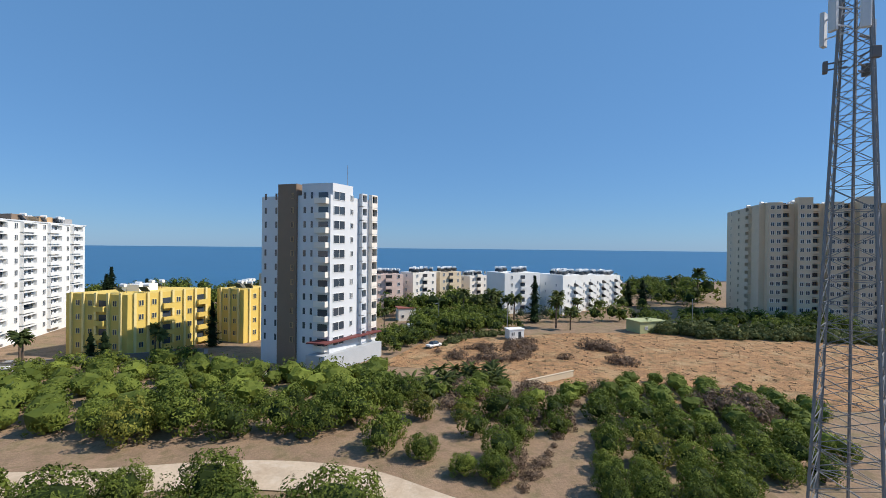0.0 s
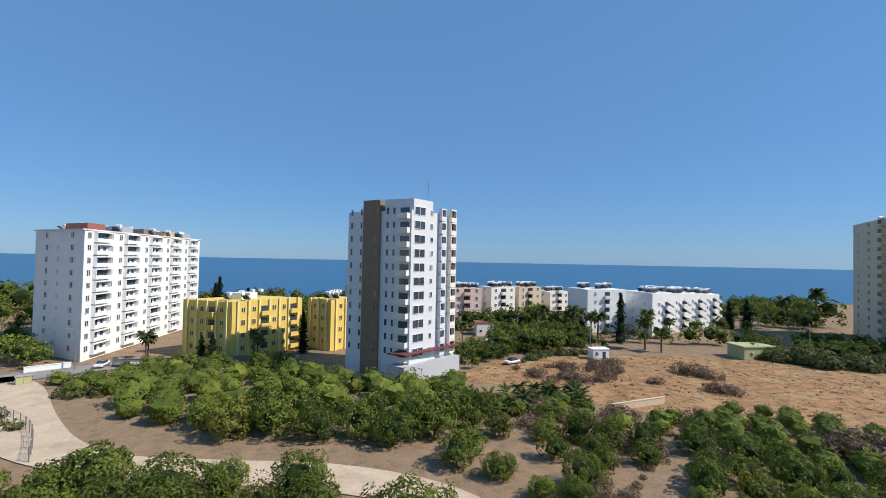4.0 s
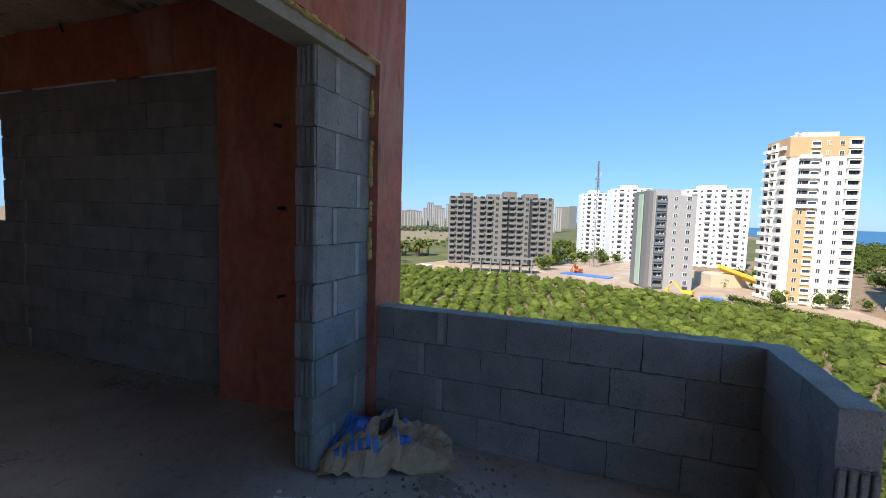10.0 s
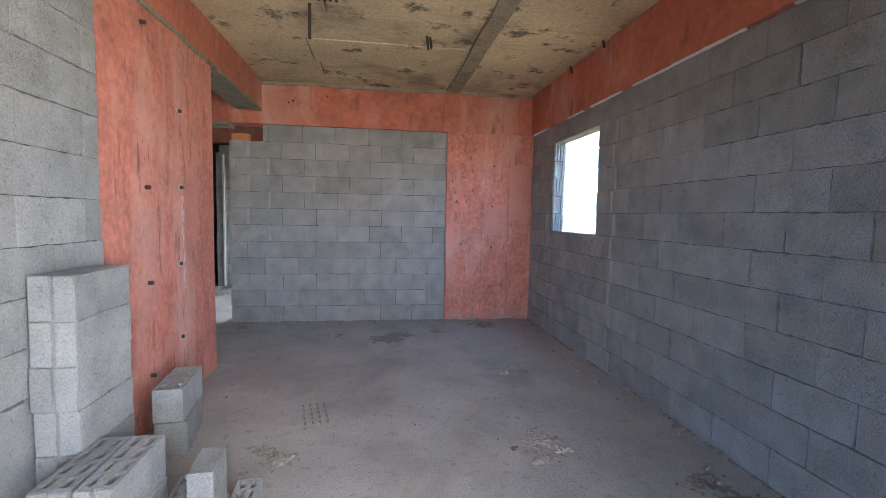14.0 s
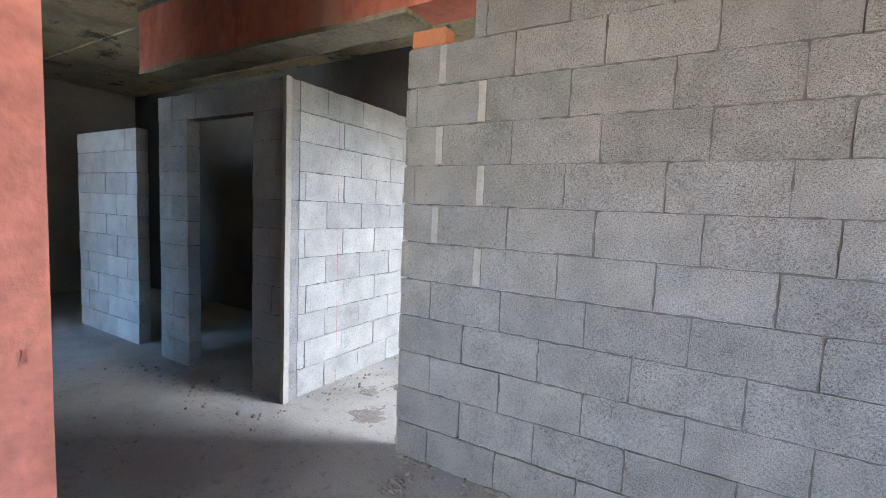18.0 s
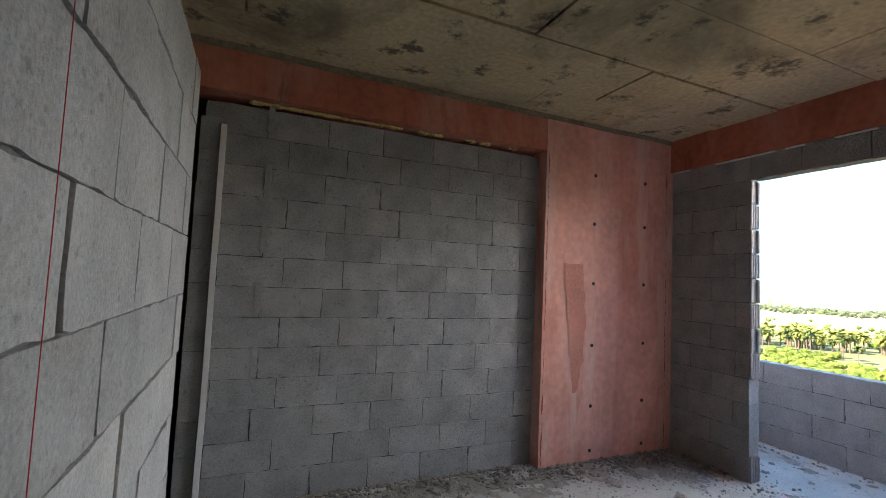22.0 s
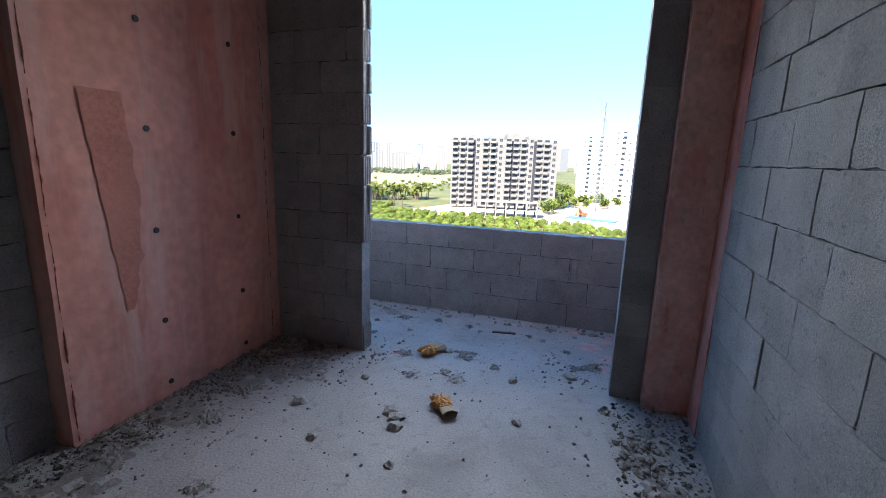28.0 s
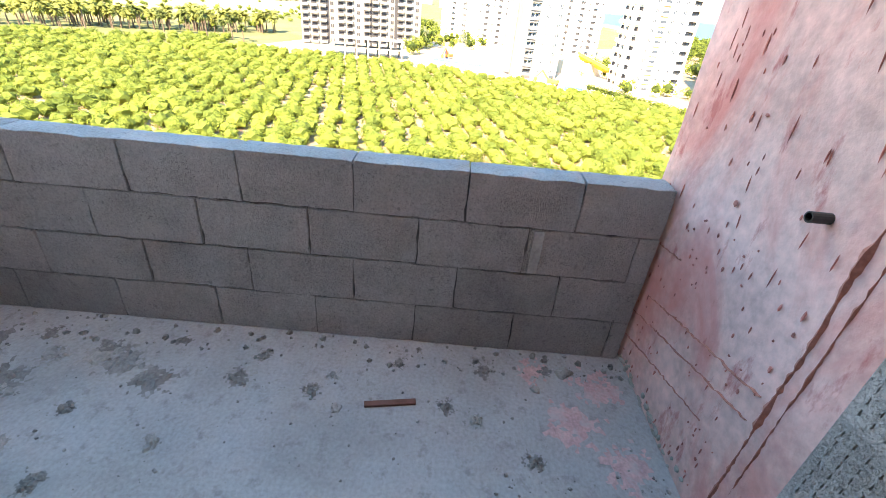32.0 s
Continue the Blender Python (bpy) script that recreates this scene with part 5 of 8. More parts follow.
# small houses
for (x, y, w, d, h, mt, rf, lab) in ((-56.5, -118, 4.5, 3, 2.6, M_WHITE, M_WHITE, "small white prefab cabin"), (-100, -118, 9, 6, 3.4, M_SAGE, M_SAGE, "derelict pale green bungalow"), (-34, -155, 6, 5, 4.2, M_PALE, M_ROOF, "small cream hut with a red roof"), (-31, -131, 3, 2.4, 2.6, M_WHITE, M_WHITE, "small flat-roofed white roadside kiosk")):
    b = tower("hut", lab, "hut")
    pq = [(x + w / 2, y + d / 2), (x - w / 2, y + d / 2 - 0.4), (x - w / 2, y - d / 2), (x + w / 2, y - d / 2)]
    prism(b, "body", pq, G, G + h, mt)
    prism(b, "roof", [(px + (px - x) * 0.08, py + (py - y) * 0.1) for px, py in pq], G + h, G + h + 0.25, rf)
    face(b, pq[0], pq[1], G + 0.1, 3, 1, [(0.25, "window", 0.9, 1.0, 1.0, WIN), (0.7, "slot", 0.9, 2.0, 0, (M_GLASS,))])

# ---- trees ----
def lumps(d, off):
    """How far a crown reaches in the direction d: boughs, then clumps."""
    return 0.86 + 0.36 * noise.noise(d * 1.6 + off) + 0.2 * noise.noise(d * 3.7 + off)


def leaf_clumps(bm, rng, center, radii, clumps, each, size, off, low=-0.75):
    """Small leaves gathered in clumps over a crown, each clump a rounded tuft that faces outwards."""
    rc = 0.25 * (radii[0] + radii[2])
    for _ in range(clumps):
        d = Vector((rng.gauss(0, 1), rng.gauss(0, 1), rng.gauss(0, 1))).normalized()
        while d.z < low:
            d = Vector((rng.gauss(0, 1), rng.gauss(0, 1), rng.gauss(0, 1))).normalized()
        k = lumps(d, off) * rng.uniform(0.72, 0.95)
        c = Vector((d.x * radii[0] * k, d.y * radii[1] * k, d.z * radii[2] * k)) + Vector(center)
        w = rc * rng.uniform(0.45, 0.8)
        tall = rng.uniform(0.6, 1.25)
        for _ in range(each):
            e = (Vector((rng.gauss(0, 1), rng.gauss(0, 1), rng.gauss(0, 1))).normalized() + d * 0.75).normalized()
            p = c + Vector((e.x, e.y, e.z * tall)) * w * rng.uniform(0.8, 1.03)
            t = (e + Vector((rng.uniform(-1, 1), rng.uniform(-1, 1), rng.uniform(-0.6, 0.8))) * 0.5).normalized()
            u = t.orthogonal().normalized()
            u.rotate(Matrix.Rotation(rng.uniform(0, 6.28), 3, t))
            v = t.cross(u)
            s = size * rng.uniform(0.6, 1.4)
            bm.faces.new([bm.verts.new(q) for q in (p + u * s * 1.25, p - u * s * 0.7 + v * s * 0.62, p - u * s * 0.7 - v * s * 0.62)])


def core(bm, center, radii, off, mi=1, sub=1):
    """The inside of a crown; slot 1 colours it dark for the shade within."""
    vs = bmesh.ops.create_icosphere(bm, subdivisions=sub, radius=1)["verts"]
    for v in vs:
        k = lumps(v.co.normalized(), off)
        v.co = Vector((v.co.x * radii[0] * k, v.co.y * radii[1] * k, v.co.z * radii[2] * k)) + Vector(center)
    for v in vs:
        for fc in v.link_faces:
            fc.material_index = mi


def trunk_mesh(h, r, material=M_BARK):
    bm = bmesh.new()
    bmesh.ops.create_cone(bm, cap_ends=True, segments=7, radius1=r, radius2=r * 0.6, depth=h, matrix=pose(0, 0, h / 2))
    for k in range(4):
        a = k * 90 + 20
        bmesh.ops.create_cone(bm, cap_ends=False, segments=5, radius1=r * 0.5, radius2=r * 0.2, depth=h * 1.1, matrix=Matrix.Translation((0, 0, h * 0.9)) @ pose(0, 0, 0, 0, 0, a) @ pose(0, 0, 0, 42, 0, 0) @ Matrix.Translation((0, 0, h * 0.5)))
    me = bpy.data.meshes.new("trunk")
    bm.to_mesh(me)
    bm.free()
    me.materials.append(material)
    return me


def crown_mesh(name, seed, radii, zc, clumps, each, size, material, low=-0.75, sub=1, inside_share=0.68, inner=1):
    """A crown: clumps of leaves round an inside coloured dark as shade at inner=1."""
    rng = random.Random(seed)
    bm = bmesh.new()
    off = Vector((rng.uniform(0, 50), rng.uniform(0, 50), rng.uniform(0, 50)))
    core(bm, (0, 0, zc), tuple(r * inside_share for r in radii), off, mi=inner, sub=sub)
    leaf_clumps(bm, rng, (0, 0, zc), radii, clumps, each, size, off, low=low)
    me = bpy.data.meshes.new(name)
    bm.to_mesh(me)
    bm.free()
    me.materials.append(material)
    me.materials.append(M_CROWNSHADE)
    return me


CITRUS_T = trunk_mesh(0.8, 0.12)
CITRUS = [crown_mesh("crown", 10 + k, (2.05 + 0.1 * k, 2.1, 1.65 + 0.1 * (k % 3)), 1.5, 66, 60, 0.088, M_LEAFY if k == 5 else M_LEAF, sub=2) for k in range(6)]
CITRUS_MID = [crown_mesh("crown", 110 + k, (2.1, 2.1 + 0.08 * k, 1.7), 1.5, 52, 32, 0.122, M_LEAFY if k == 3 else M_LEAF) for k in range(4)]


def inside(x, y, poly):
    c = False
    for i in range(len(poly)):
        x0, y0 = poly[i]
        x1, y1 = poly[i - 1]
        if (y0 > y) != (y1 > y) and x < (x1 - x0) * (y - y0) / (y1 - y0) + x0:
            c = not c
    return c


def road_gap(x, y, line, extra):
    for (x0, y0, h0), (x1, y1, h1) in zip(line, line[1:]):
        d = Vector((x1 - x0, y1 - y0))
        t = max(0, min(1, Vector((x - x0, y - y0)).dot(d) / d.length_squared))
        if (Vector((x - x0, y - y0)) - d * t).length < h0 + (h1 - h0) * t + extra:
            return True
    return False


ORCHARDS = [
    # outline, spacing along and across the rows, turn, scale, chance of a gap
    ([(20, -22), (60, 60), (150, 130), (184, 90), (182, 30), (167, -14), (150, -45), (131, -71), (100, -84), (88, -91), (63, -62), (50, -49), (30, -42)], 3.6, 4.1, 12, 1.02, 0.04),
    ([(-12, -34), (20, -26), (30, -42), (50, -52), (57, -72), (45, -64), (30, -61), (10, -56), (-2, -50), (-8, -44)], 5.2, 5.6, 30, 1.5, 0.06),
    ([(60, -100), (50, -90), (40, -80), (24, -72), (4, -68), (-8, -65), (-17, -78), (-16, -94), (8, -97), (20, -110), (40, -112)], 4.9, 5.2, 20, 1.4, 0.05),
    ([(-10, -60), (-16, -52), (-24, -50), (-33, -58), (-42, -68), (-38, -78), (-20, -90)], 4.3, 4.8, 54, 1.02, 0.13),
    ([(-26, -44), (-45, -38), (-66, -44), (-80, -58), (-74, -72), (-58, -77), (-43, -75), (-39, -68), (-37, -57)], 2.9, 4.4, 54, 0.95, 0.07),
    ([(184, 90), (215, 100), (182, 142), (166, 200), (150, 262), (60, 260), (40, 140), (60, 60), (150, 130)], 4.0, 4.8, 12, 1.0, 0.05),
]
rng = random.Random(12)
spots = []
for poly, step, over, turn, sc, gap in ORCHARDS:
    cx = sum(p[0] for p in poly) / len(poly)
    cy = sum(p[1] for p in poly) / len(poly)
    ca, sa = math.cos(radians(turn)), math.sin(radians(turn))
    for i in range(-45, 46):
        for j in range(-45, 46):
            u, v = i * step + rng.uniform(-0.3, 0.3) * step * (sc > 0.8) * 0.8, j * over + rng.uniform(-0.2, 0.2) * over
            x, y = cx + u * ca - v * sa, cy + u * sa + v * ca
            if inside(x, y, poly) and rng.random() > gap and not road_gap(x, y, DIRT, 0.3 + 0.75 * sc):
                spots.append((math.hypot(x + 2, y + 8), x, y, sc * rng.uniform(0.74, 1.22)))
spots.sort()
for i, (d, x, y, s) in enumerate(spots[:300]):
    t = new("citrus_tree")
    tagged(t, label="leafy green citrus tree in the orchard", category="tree", group="orchard trees")
    t.matrix_basis = pose(x, y, G, 0, 0, rng.uniform(0, 360)) @ Matrix.Diagonal((s, s, s * rng.uniform(0.9, 1.15), 1))
    piece("trunk", CITRUS_T, t)
    piece("crown", CITRUS[rng.choice((0, 1, 2, 3, 4, 0, 1, 2, 3, 4, 5))] if i < 120 else CITRUS_MID[rng.choice((0, 1, 2, 0, 1, 2, 0, 1, 2, 3))], t)


def scatter(name, label, points, meshes, material, seed, second=None):
    """Copies of light crowns joined into one mesh."""
    rng = random.Random(seed)
    V, F, MI = [], [], []
    src = []
    for me in meshes:
        co = np.empty(len(me.vertices) * 3)
        me.vertices.foreach_get("co", co)
        src.append((co.reshape(-1, 3), [tuple(p.vertices) for p in me.polygons], [p.material_index for p in me.polygons]))
    base = 0
    for x, y, z, s in points:
        co, fs, mi = rng.choice(src)
        MI += mi
        a = rng.uniform(0, 6.28)
        c, sn = math.cos(a), math.sin(a)
        r = np.stack([co[:, 0] * c - co[:, 1] * sn, co[:, 0] * sn + co[:, 1] * c, co[:, 2]], 1) * s + (x, y, z)
        V.append(r)
        F += [tuple(k + base for k in fc) for fc in fs]
        base += len(co)
    me = bpy.data.meshes.new(name)
    me.from_pydata(np.concatenate(V).tolist(), [], F)
    me.materials.append(material)
    me.materials.append(second or (M_CROWNSHADE if material in (M_LEAF, M_LEAFY) else material))
    me.polygons.foreach_set("material_index", MI)
    return tagged(new(name, me), label=label, kind="stuff", category="trees")


LIGHT = [crown_mesh("crown", 40 + k, (2.2, 2.2, 1.65), 1.4, 30, 13, 0.15, M_LEAF, inside_share=0.86, inner=0, sub=2) for k in range(4)]
FAR = [crown_mesh("crown", 50 + k, (2.3, 2.2, 1.6), 1.4, 12, 8, 0.26, M_LEAF, inside_share=0.86, inner=0) for k in range(3)]
scatter("orchard_rows", "rows of leafy green citrus trees", [(x, y, G, s * 0.88) for d, x, y, s in spots[300:]], LIGHT, M_LEAF, 3)

# ---- plants and small things outside ----
def palm_meshes(seed, h, spread, count, droop):
    rg = random.Random(seed)
    bm = bmesh.new()
    segs = 6
    for k in range(segs):
        z0, z1 = h * k / segs, h * (k + 1) / segs
        bmesh.ops.create_cone(bm, cap_ends=True, segments=7, radius1=0.26 - 0.015 * k, radius2=0.22 - 0.015 * k, depth=z1 - z0, matrix=pose(0, 0, (z0 + z1) / 2))
    tm = bpy.data.meshes.new("trunk")
    bm.to_mesh(tm)
    bm.free()
    tm.materials.append(M_BARK)
    bm = bmesh.new()
    for _ in range(count):
        a, up = rg.uniform(0, 6.28), rg.uniform(-0.5, 1.1)
        d = Vector((math.cos(a), math.sin(a), 0))
        side = Vector((-d.y, d.x, 0))
        prev = None
        p, n = Vector((0, 0, h)), 6
        for k in range(n + 1):
            t = k / n
            ang = up - droop * t * t
            w = spread * 0.16 * math.sin(math.pi * (0.12 + 0.86 * t))
            q = (bm.verts.new(p + side * w + Vector((0, 0, -w * 0.5))), bm.verts.new(p), bm.verts.new(p - side * w + Vector((0, 0, -w * 0.5))))
            if prev:
                bm.faces.new((prev[0], prev[1], q[1], q[0]))
                bm.faces.new((prev[1], prev[2], q[2], q[1]))
            prev = q
            p = p + (d * math.cos(ang) + Vector((0, 0, math.sin(ang)))) * spread / n
    cm = bpy.data.meshes.new("crown")
    bm.to_mesh(cm)
    bm.free()
    cm.materials.append(M_PALM)
    return tm, cm


PALMS = [palm_meshes(k, 5.5 + k, 2.6, 46, 1.9) for k in range(3)]
rng = random.Random(77)
for x, y, s in ((52, -116, 0.9), (55, -121, 1.0), (29, -119, 0.9), (31, -123, 0.8), (-38, -140, 0.8), (-66, -150, 1.1), (-62, -148, 1.0), (-69, -149, 1.2), (-89, -149, 1.25), (-95, -146, 1.05), (-70, -205, 1.6), (-92, -210, 1.7), (-30, -215, 1.6), (-186, -180, 1.8), (-180, -190, 1.7), (205, 92, 1.0), (208, 98, 1.1), (211, 103, 1.0), (206, 108, 1.2), (213, 113, 1.0), (209, 118, 1.1), (216, 122, 1.0), (212, 130, 1.1), (219, 136, 1.0), (214, 142, 1.2), (222, 150, 1.0), (217, 158, 1.1), (225, 165, 1.1), (228, 172, 1.0), (224, 180, 1.2), (-70, -146, 1.35), (-75, -163, 1.3), (-76, -129, 1.3), (-78.5, -125, 1.05), (-63, -150, 1.2), (-60, -152, 1.1), (-57, -149, 1.15), (-21, -138, 0.9), (-23.5, -136, 0.8), (-54, -153, 1.2)):
    t = tagged(new("palm_tree"), label="shaggy palm tree with drooping fronds", category="palm", group="palms")
    t.matrix_basis = pose(x, y, G, 0, 0, rng.uniform(0, 360)) @ Matrix.Diagonal((s, s, s, 1))
    tm, cm = PALMS[rng.randrange(3)]
    piece("trunk", tm, t)
    piece("crown", cm, t)

def joined_palm(pair):
    """Trunk and crown of a palm in one light mesh, for the grove."""
    bm = bmesh.new()
    for me, mi in ((pair[1], 0), (pair[0], 1)):
        k = len(bm.faces)
        bm.from_mesh(me)
        bm.faces.ensure_lookup_table()
        for fc in bm.faces[k:]:
            fc.material_index = mi
    me = bpy.data.meshes.new("palm")
    bm.to_mesh(me)
    bm.free()
    return me


GROVE = [joined_palm(palm_meshes(30 + k, 5.0 + 0.8 * k, 2.9, 30, 1.7)) for k in range(3)]
grove = []
for k in range(230):
    u, w = rng.random(), rng.random() ** 1.6
    a = (158 + 92 * u ** 1.15, 226 - 134 * u)
    grove.append((a[0] + 30 * w, a[1] + 20 * w, G, rng.uniform(0.85, 1.35)))
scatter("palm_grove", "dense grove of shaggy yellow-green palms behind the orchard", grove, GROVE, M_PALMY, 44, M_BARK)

BANANA = palm_meshes(9, 1.2, 2.0, 16, 1.3)
for k in range(34):
    x, y = rng.uniform(-37, -15), rng.uniform(-90, -78)
    t = tagged(new("banana_plant"), label="broad-leaved green banana plant in the grove", category="plant", group="banana plants")
    s = rng.uniform(0.8, 1.3)
    t.matrix_basis = pose(x, y, G, 0, 0, rng.uniform(0, 360)) @ Matrix.Diagonal((s, s, s, 1))
    piece("trunk", BANANA[0], t)
    piece("crown", BANANA[1], t)


def conifer(seed, h, r):
    rg = random.Random(seed)
    bm = bmesh.new()
    for k in range(900):
        t = rg.random() ** 0.8
        a = rg.uniform(0, 6.28)
        rr = r * (1 - t) ** 0.8 * rg.uniform(0.45, 1.1) * (0.8 + 0.3 * math.sin(t * 26))
        p = Vector((math.cos(a) * rr, math.sin(a) * rr, 0.6 + t * (h - 0.6)))
        u = Vector((math.cos(a), math.sin(a), -0.4)).normalized() * 0.45
        v = Vector((-math.sin(a), math.cos(a), rg.uniform(-0.3, 0.3))) * 0.25
        bm.faces.new([bm.verts.new(c) for c in (p + u, p + v, p - u, p - v)])
    bmesh.ops.create_cone(bm, cap_ends=False, segments=8, radius1=r * 0.5, radius2=0.05, depth=h * 0.9, matrix=pose(0, 0, h * 0.48))
    me = bpy.data.meshes.new("crown")
    bm.to_mesh(me)
    bm.free()
    me.materials.append(M_LEAFD)
    return me


CON = [conifer(1, 12, 2.4), conifer(2, 9, 2.8)]
POST = trunk_mesh(1.2, 0.2)
for x, y, k, s in ((-74.5, -140, 0, 1.3), (38, -115.5, 1, 0.75), (41, -117, 1, 0.7), (20, -127, 0, 0.9), (56, -165, 0, 1.3), (-135, -168, 1, 1.2), (-140, -165, 1, 1.3), (62, -185, 0, 1.4), (44, -160, 0, 1.2)):
    t = tagged(new("conifer_tree"), label="dark pointed conifer beside the flats", category="tree", group="conifers")
    t.matrix_basis = pose(x, y, G, 0, 0, 40 * x) @ Matrix.Diagonal((s, s, s, 1))
    piece("trunk", POST, t)
    piece("crown", CON[k], t)

BIG = [crown_mesh("crown", 60 + k, (2.4, 2.3, 2.2), 2.4, 24, 10, 0.24, M_LEAF) for k in range(4)]
OLV = [crown_mesh("crown", 70 + k, (2.2, 2.2, 1.7), 1.7, 40, 16, 0.15, M_OLIVE) for k in range(3)]
SCR = [crown_mesh("crown", 80 + k, (2.6, 1.9, 1.15), 0.5, 70, 16, 0.13, M_SCRUB, inside_share=0.5) for k in range(3)]
REED = [crown_mesh("crown", 90 + k, (1.9, 1.6, 1.5), 0.9, 30, 10, 0.26, M_REED, inside_share=0.5) for k in range(2)]
HOLES = [quad((67.5, -118.0), (87.0, -131.0), (66.0, -176.0)), quad((35.3, -119.5), (49.2, -126.0), (21.7, -133.5)), quad((13.3, -128.8), (20.4, -134.8), (6.5, -136.5)), quad((-8.2, -99.0), (7.4, -109.5), (-17.0, -109.6)), [(-70, -157), (-90, -160), (-88, -176), (-69, -172)], [(-90, -150), (-140, -168), (-142, -192), (-90, -170)], [(-20, -170), (-85, -192), (-82, -206), (-18, -184)], [(14, -170), (-4, -174), (-2, -188), (16, -184)]]
STREETS = [[(74, -96, 5.5), (86, -110, 4.6), (104, -129, 4.2), (121, -146.3, 3.8), (160, -190, 3.6), (215, -250, 3.2)], [(73, -103, 4.2), (62, -112, 3.8), (50, -117.5, 3.2), (20, -122, 3.0)]]


def strew(poly, n, lo, hi, seed, gap=1.5):
    rg = random.Random(seed)
    xs, ys = [p[0] for p in poly], [p[1] for p in poly]
    out = []
    tries = 0
    while len(out) < n and tries < n * 40:
        tries += 1
        x, y = rg.uniform(min(xs), max(xs)), rg.uniform(min(ys), max(ys))
        if not inside(x, y, poly) or any(inside(x, y, h) for h in HOLES) or any(road_gap(x, y, s, gap) for s in STREETS):
            continue
        out.append((x, y, G, rg.uniform(lo, hi)))
    return out


shore = strew([(190, -262), (130, -160), (95, -122), (70, -185), (20, -150), (-10, -140), (-40, -148), (-75, -146), (-140, -160), (-200, -190), (-260, -262)], 520, 0.9, 1.9, 5)
shore += strew([(120, -142), (300, -262), (560, -262), (420, -140), (240, -110), (150, -118)], 330, 1.0, 2.0, 6)
shore += strew([(110, -190), (140, -270), (620, -275), (560, -200), (300, -170), (150, -160)], 260, 1.4, 2.5, 45)
belt = [(-44, -157, 2.1), (-48, -159, 1.9), (-52, -161, 2.2), (-57, -158, 1.8), (-40, -164, 1.9), (-62, -157, 1.7), (-33, -200, 3.0), (-25, -197, 2.8), (-45, -203, 2.6), (-66, -152, 1.6), (-30, -163, 1.9), (-36, -156, 1.5), (-183, -172, 2.9), (-178, -176, 2.6), (-165, -166, 1.9), (-171, -168, 2.1), (-160, -160, 1.6), (-82, -139, 1.1), (-88, -138, 1.2), (-95, -136, 1.3), (-102, -136, 1.4), (10, -160, 2.2), (-2, -158, 1.8), (30, -165, 2.0), (45, -150, 1.9), (52, -175, 2.3), (22, -150, 1.6)]
shore += [(x, y, G, s) for x, y, s in belt]
shore += strew([(-28, -124), (-36, -150), (-66, -150), (-66, -130), (-48, -124)], 70, 0.7, 1.5, 41) + strew([(-100, -120), (-112, -110), (-150, -96), (-185, -110), (-150, -130), (-105, -140)], 120, 0.6, 1.3, 42) + strew([(-22, -108), (-34, -122), (-30, -134), (-14, -120)], 40, 0.5, 1.0, 43)
scatter("shore_trees", "mixed dark green trees and shrubs towards the shore", shore, BIG, M_LEAF, 8)
scatter("garden_trees", "rounded green street trees between the blocks", strew([(100, -95), (95, -112), (120, -138), (140, -150), (150, -110), (122, -82)], 46, 0.8, 1.6, 7) + strew([(62, -106), (66, -113), (90, -108), (86, -100)], 0, 1, 1, 1) + [(72, -112, G, 1.1), (76, -114.5, G, 1.3), (80, -117.5, G, 1.4), (84, -120, G, 1.3), (88, -124, G, 1.2), (77, -119, G, 1.2), (82, -123, G, 1.2)] + strew([(58, -104), (20, -112), (22, -119), (60, -110)], 30, 0.45, 0.8, 9, 0.4), BIG, M_LEAF, 9)
scatter("olive_trees", "grey-green olive trees along the field edge", strew([(-20, -120), (-40, -142), (-70, -150), (-100, -148), (-60, -138), (-36, -126)], 34, 0.7, 1.2, 10) + strew([(92, -92), (74, -97), (54, -72), (46, -60), (52, -66), (70, -84)], 26, 0.7, 1.1, 11), OLV, M_OLIVE, 10)
TUFT = [crown_mesh("crown", 180 + k, (1.3, 1.0, 0.5), 0.25, 8, 7, 0.2, M_SCRUB, inside_share=0.3) for k in range(4)]
scatter("dry_scrub", "dry greyish brush in the field", [(-64, -59, G, 2.1), (-61.5, -60.5, G, 1.6), (-67, -58, G, 1.5)] + [(-43 + 1.9 * k + 0.4 * math.sin(7 * k), -68.5 + 1.95 * k, G, 0.42 + 0.18 * math.sin(5 * k)) for k in range(12)] + [ (-67, -88, G, 1.25), (-69, -87, G, 0.9), (-50, -100, G, 1.1), (-58, -95, G, 0.8), (-47, -97, G, 0.9), (-40.5, -99, G, 1.2), (-42.6, -96.5, G, 1.0), (-51.4, -109, G, 1.2), (-53.7, -105, G, 1.1), (-69.5, -103, G, 1.3), (-71.2, -101, G, 1.4), (-72.7, -98, G, 1.1), (-35, -103, G, 1.0), (-40, -75, G, 1.2), (-36.5, -63, G, 1.3), (-49.5, -72.6, G, 1.2)] + strew([(-30, -108), (-60, -116), (-56, -100), (-36, -94)], 26, 0.4, 0.9, 15) + strew([(-14, -60), (-22, -50), (-40, -66), (-42, -78), (-30, -84)], 16, 0.6, 1.2, 14), SCR, M_SCRUB, 11)
scatter("dry_tufts", "low tufts of dry grass", strew([(-16, -100), (-30, -93), (-42, -80), (-58, -66), (-72, -58), (-120, -45), (-190, -60), (-135, -93), (-110, -104), (-99, -116), (-78, -121), (-50, -121), (-30, -118)], 1500, 0.12, 0.4, 13), TUFT, M_SCRUB, 16)
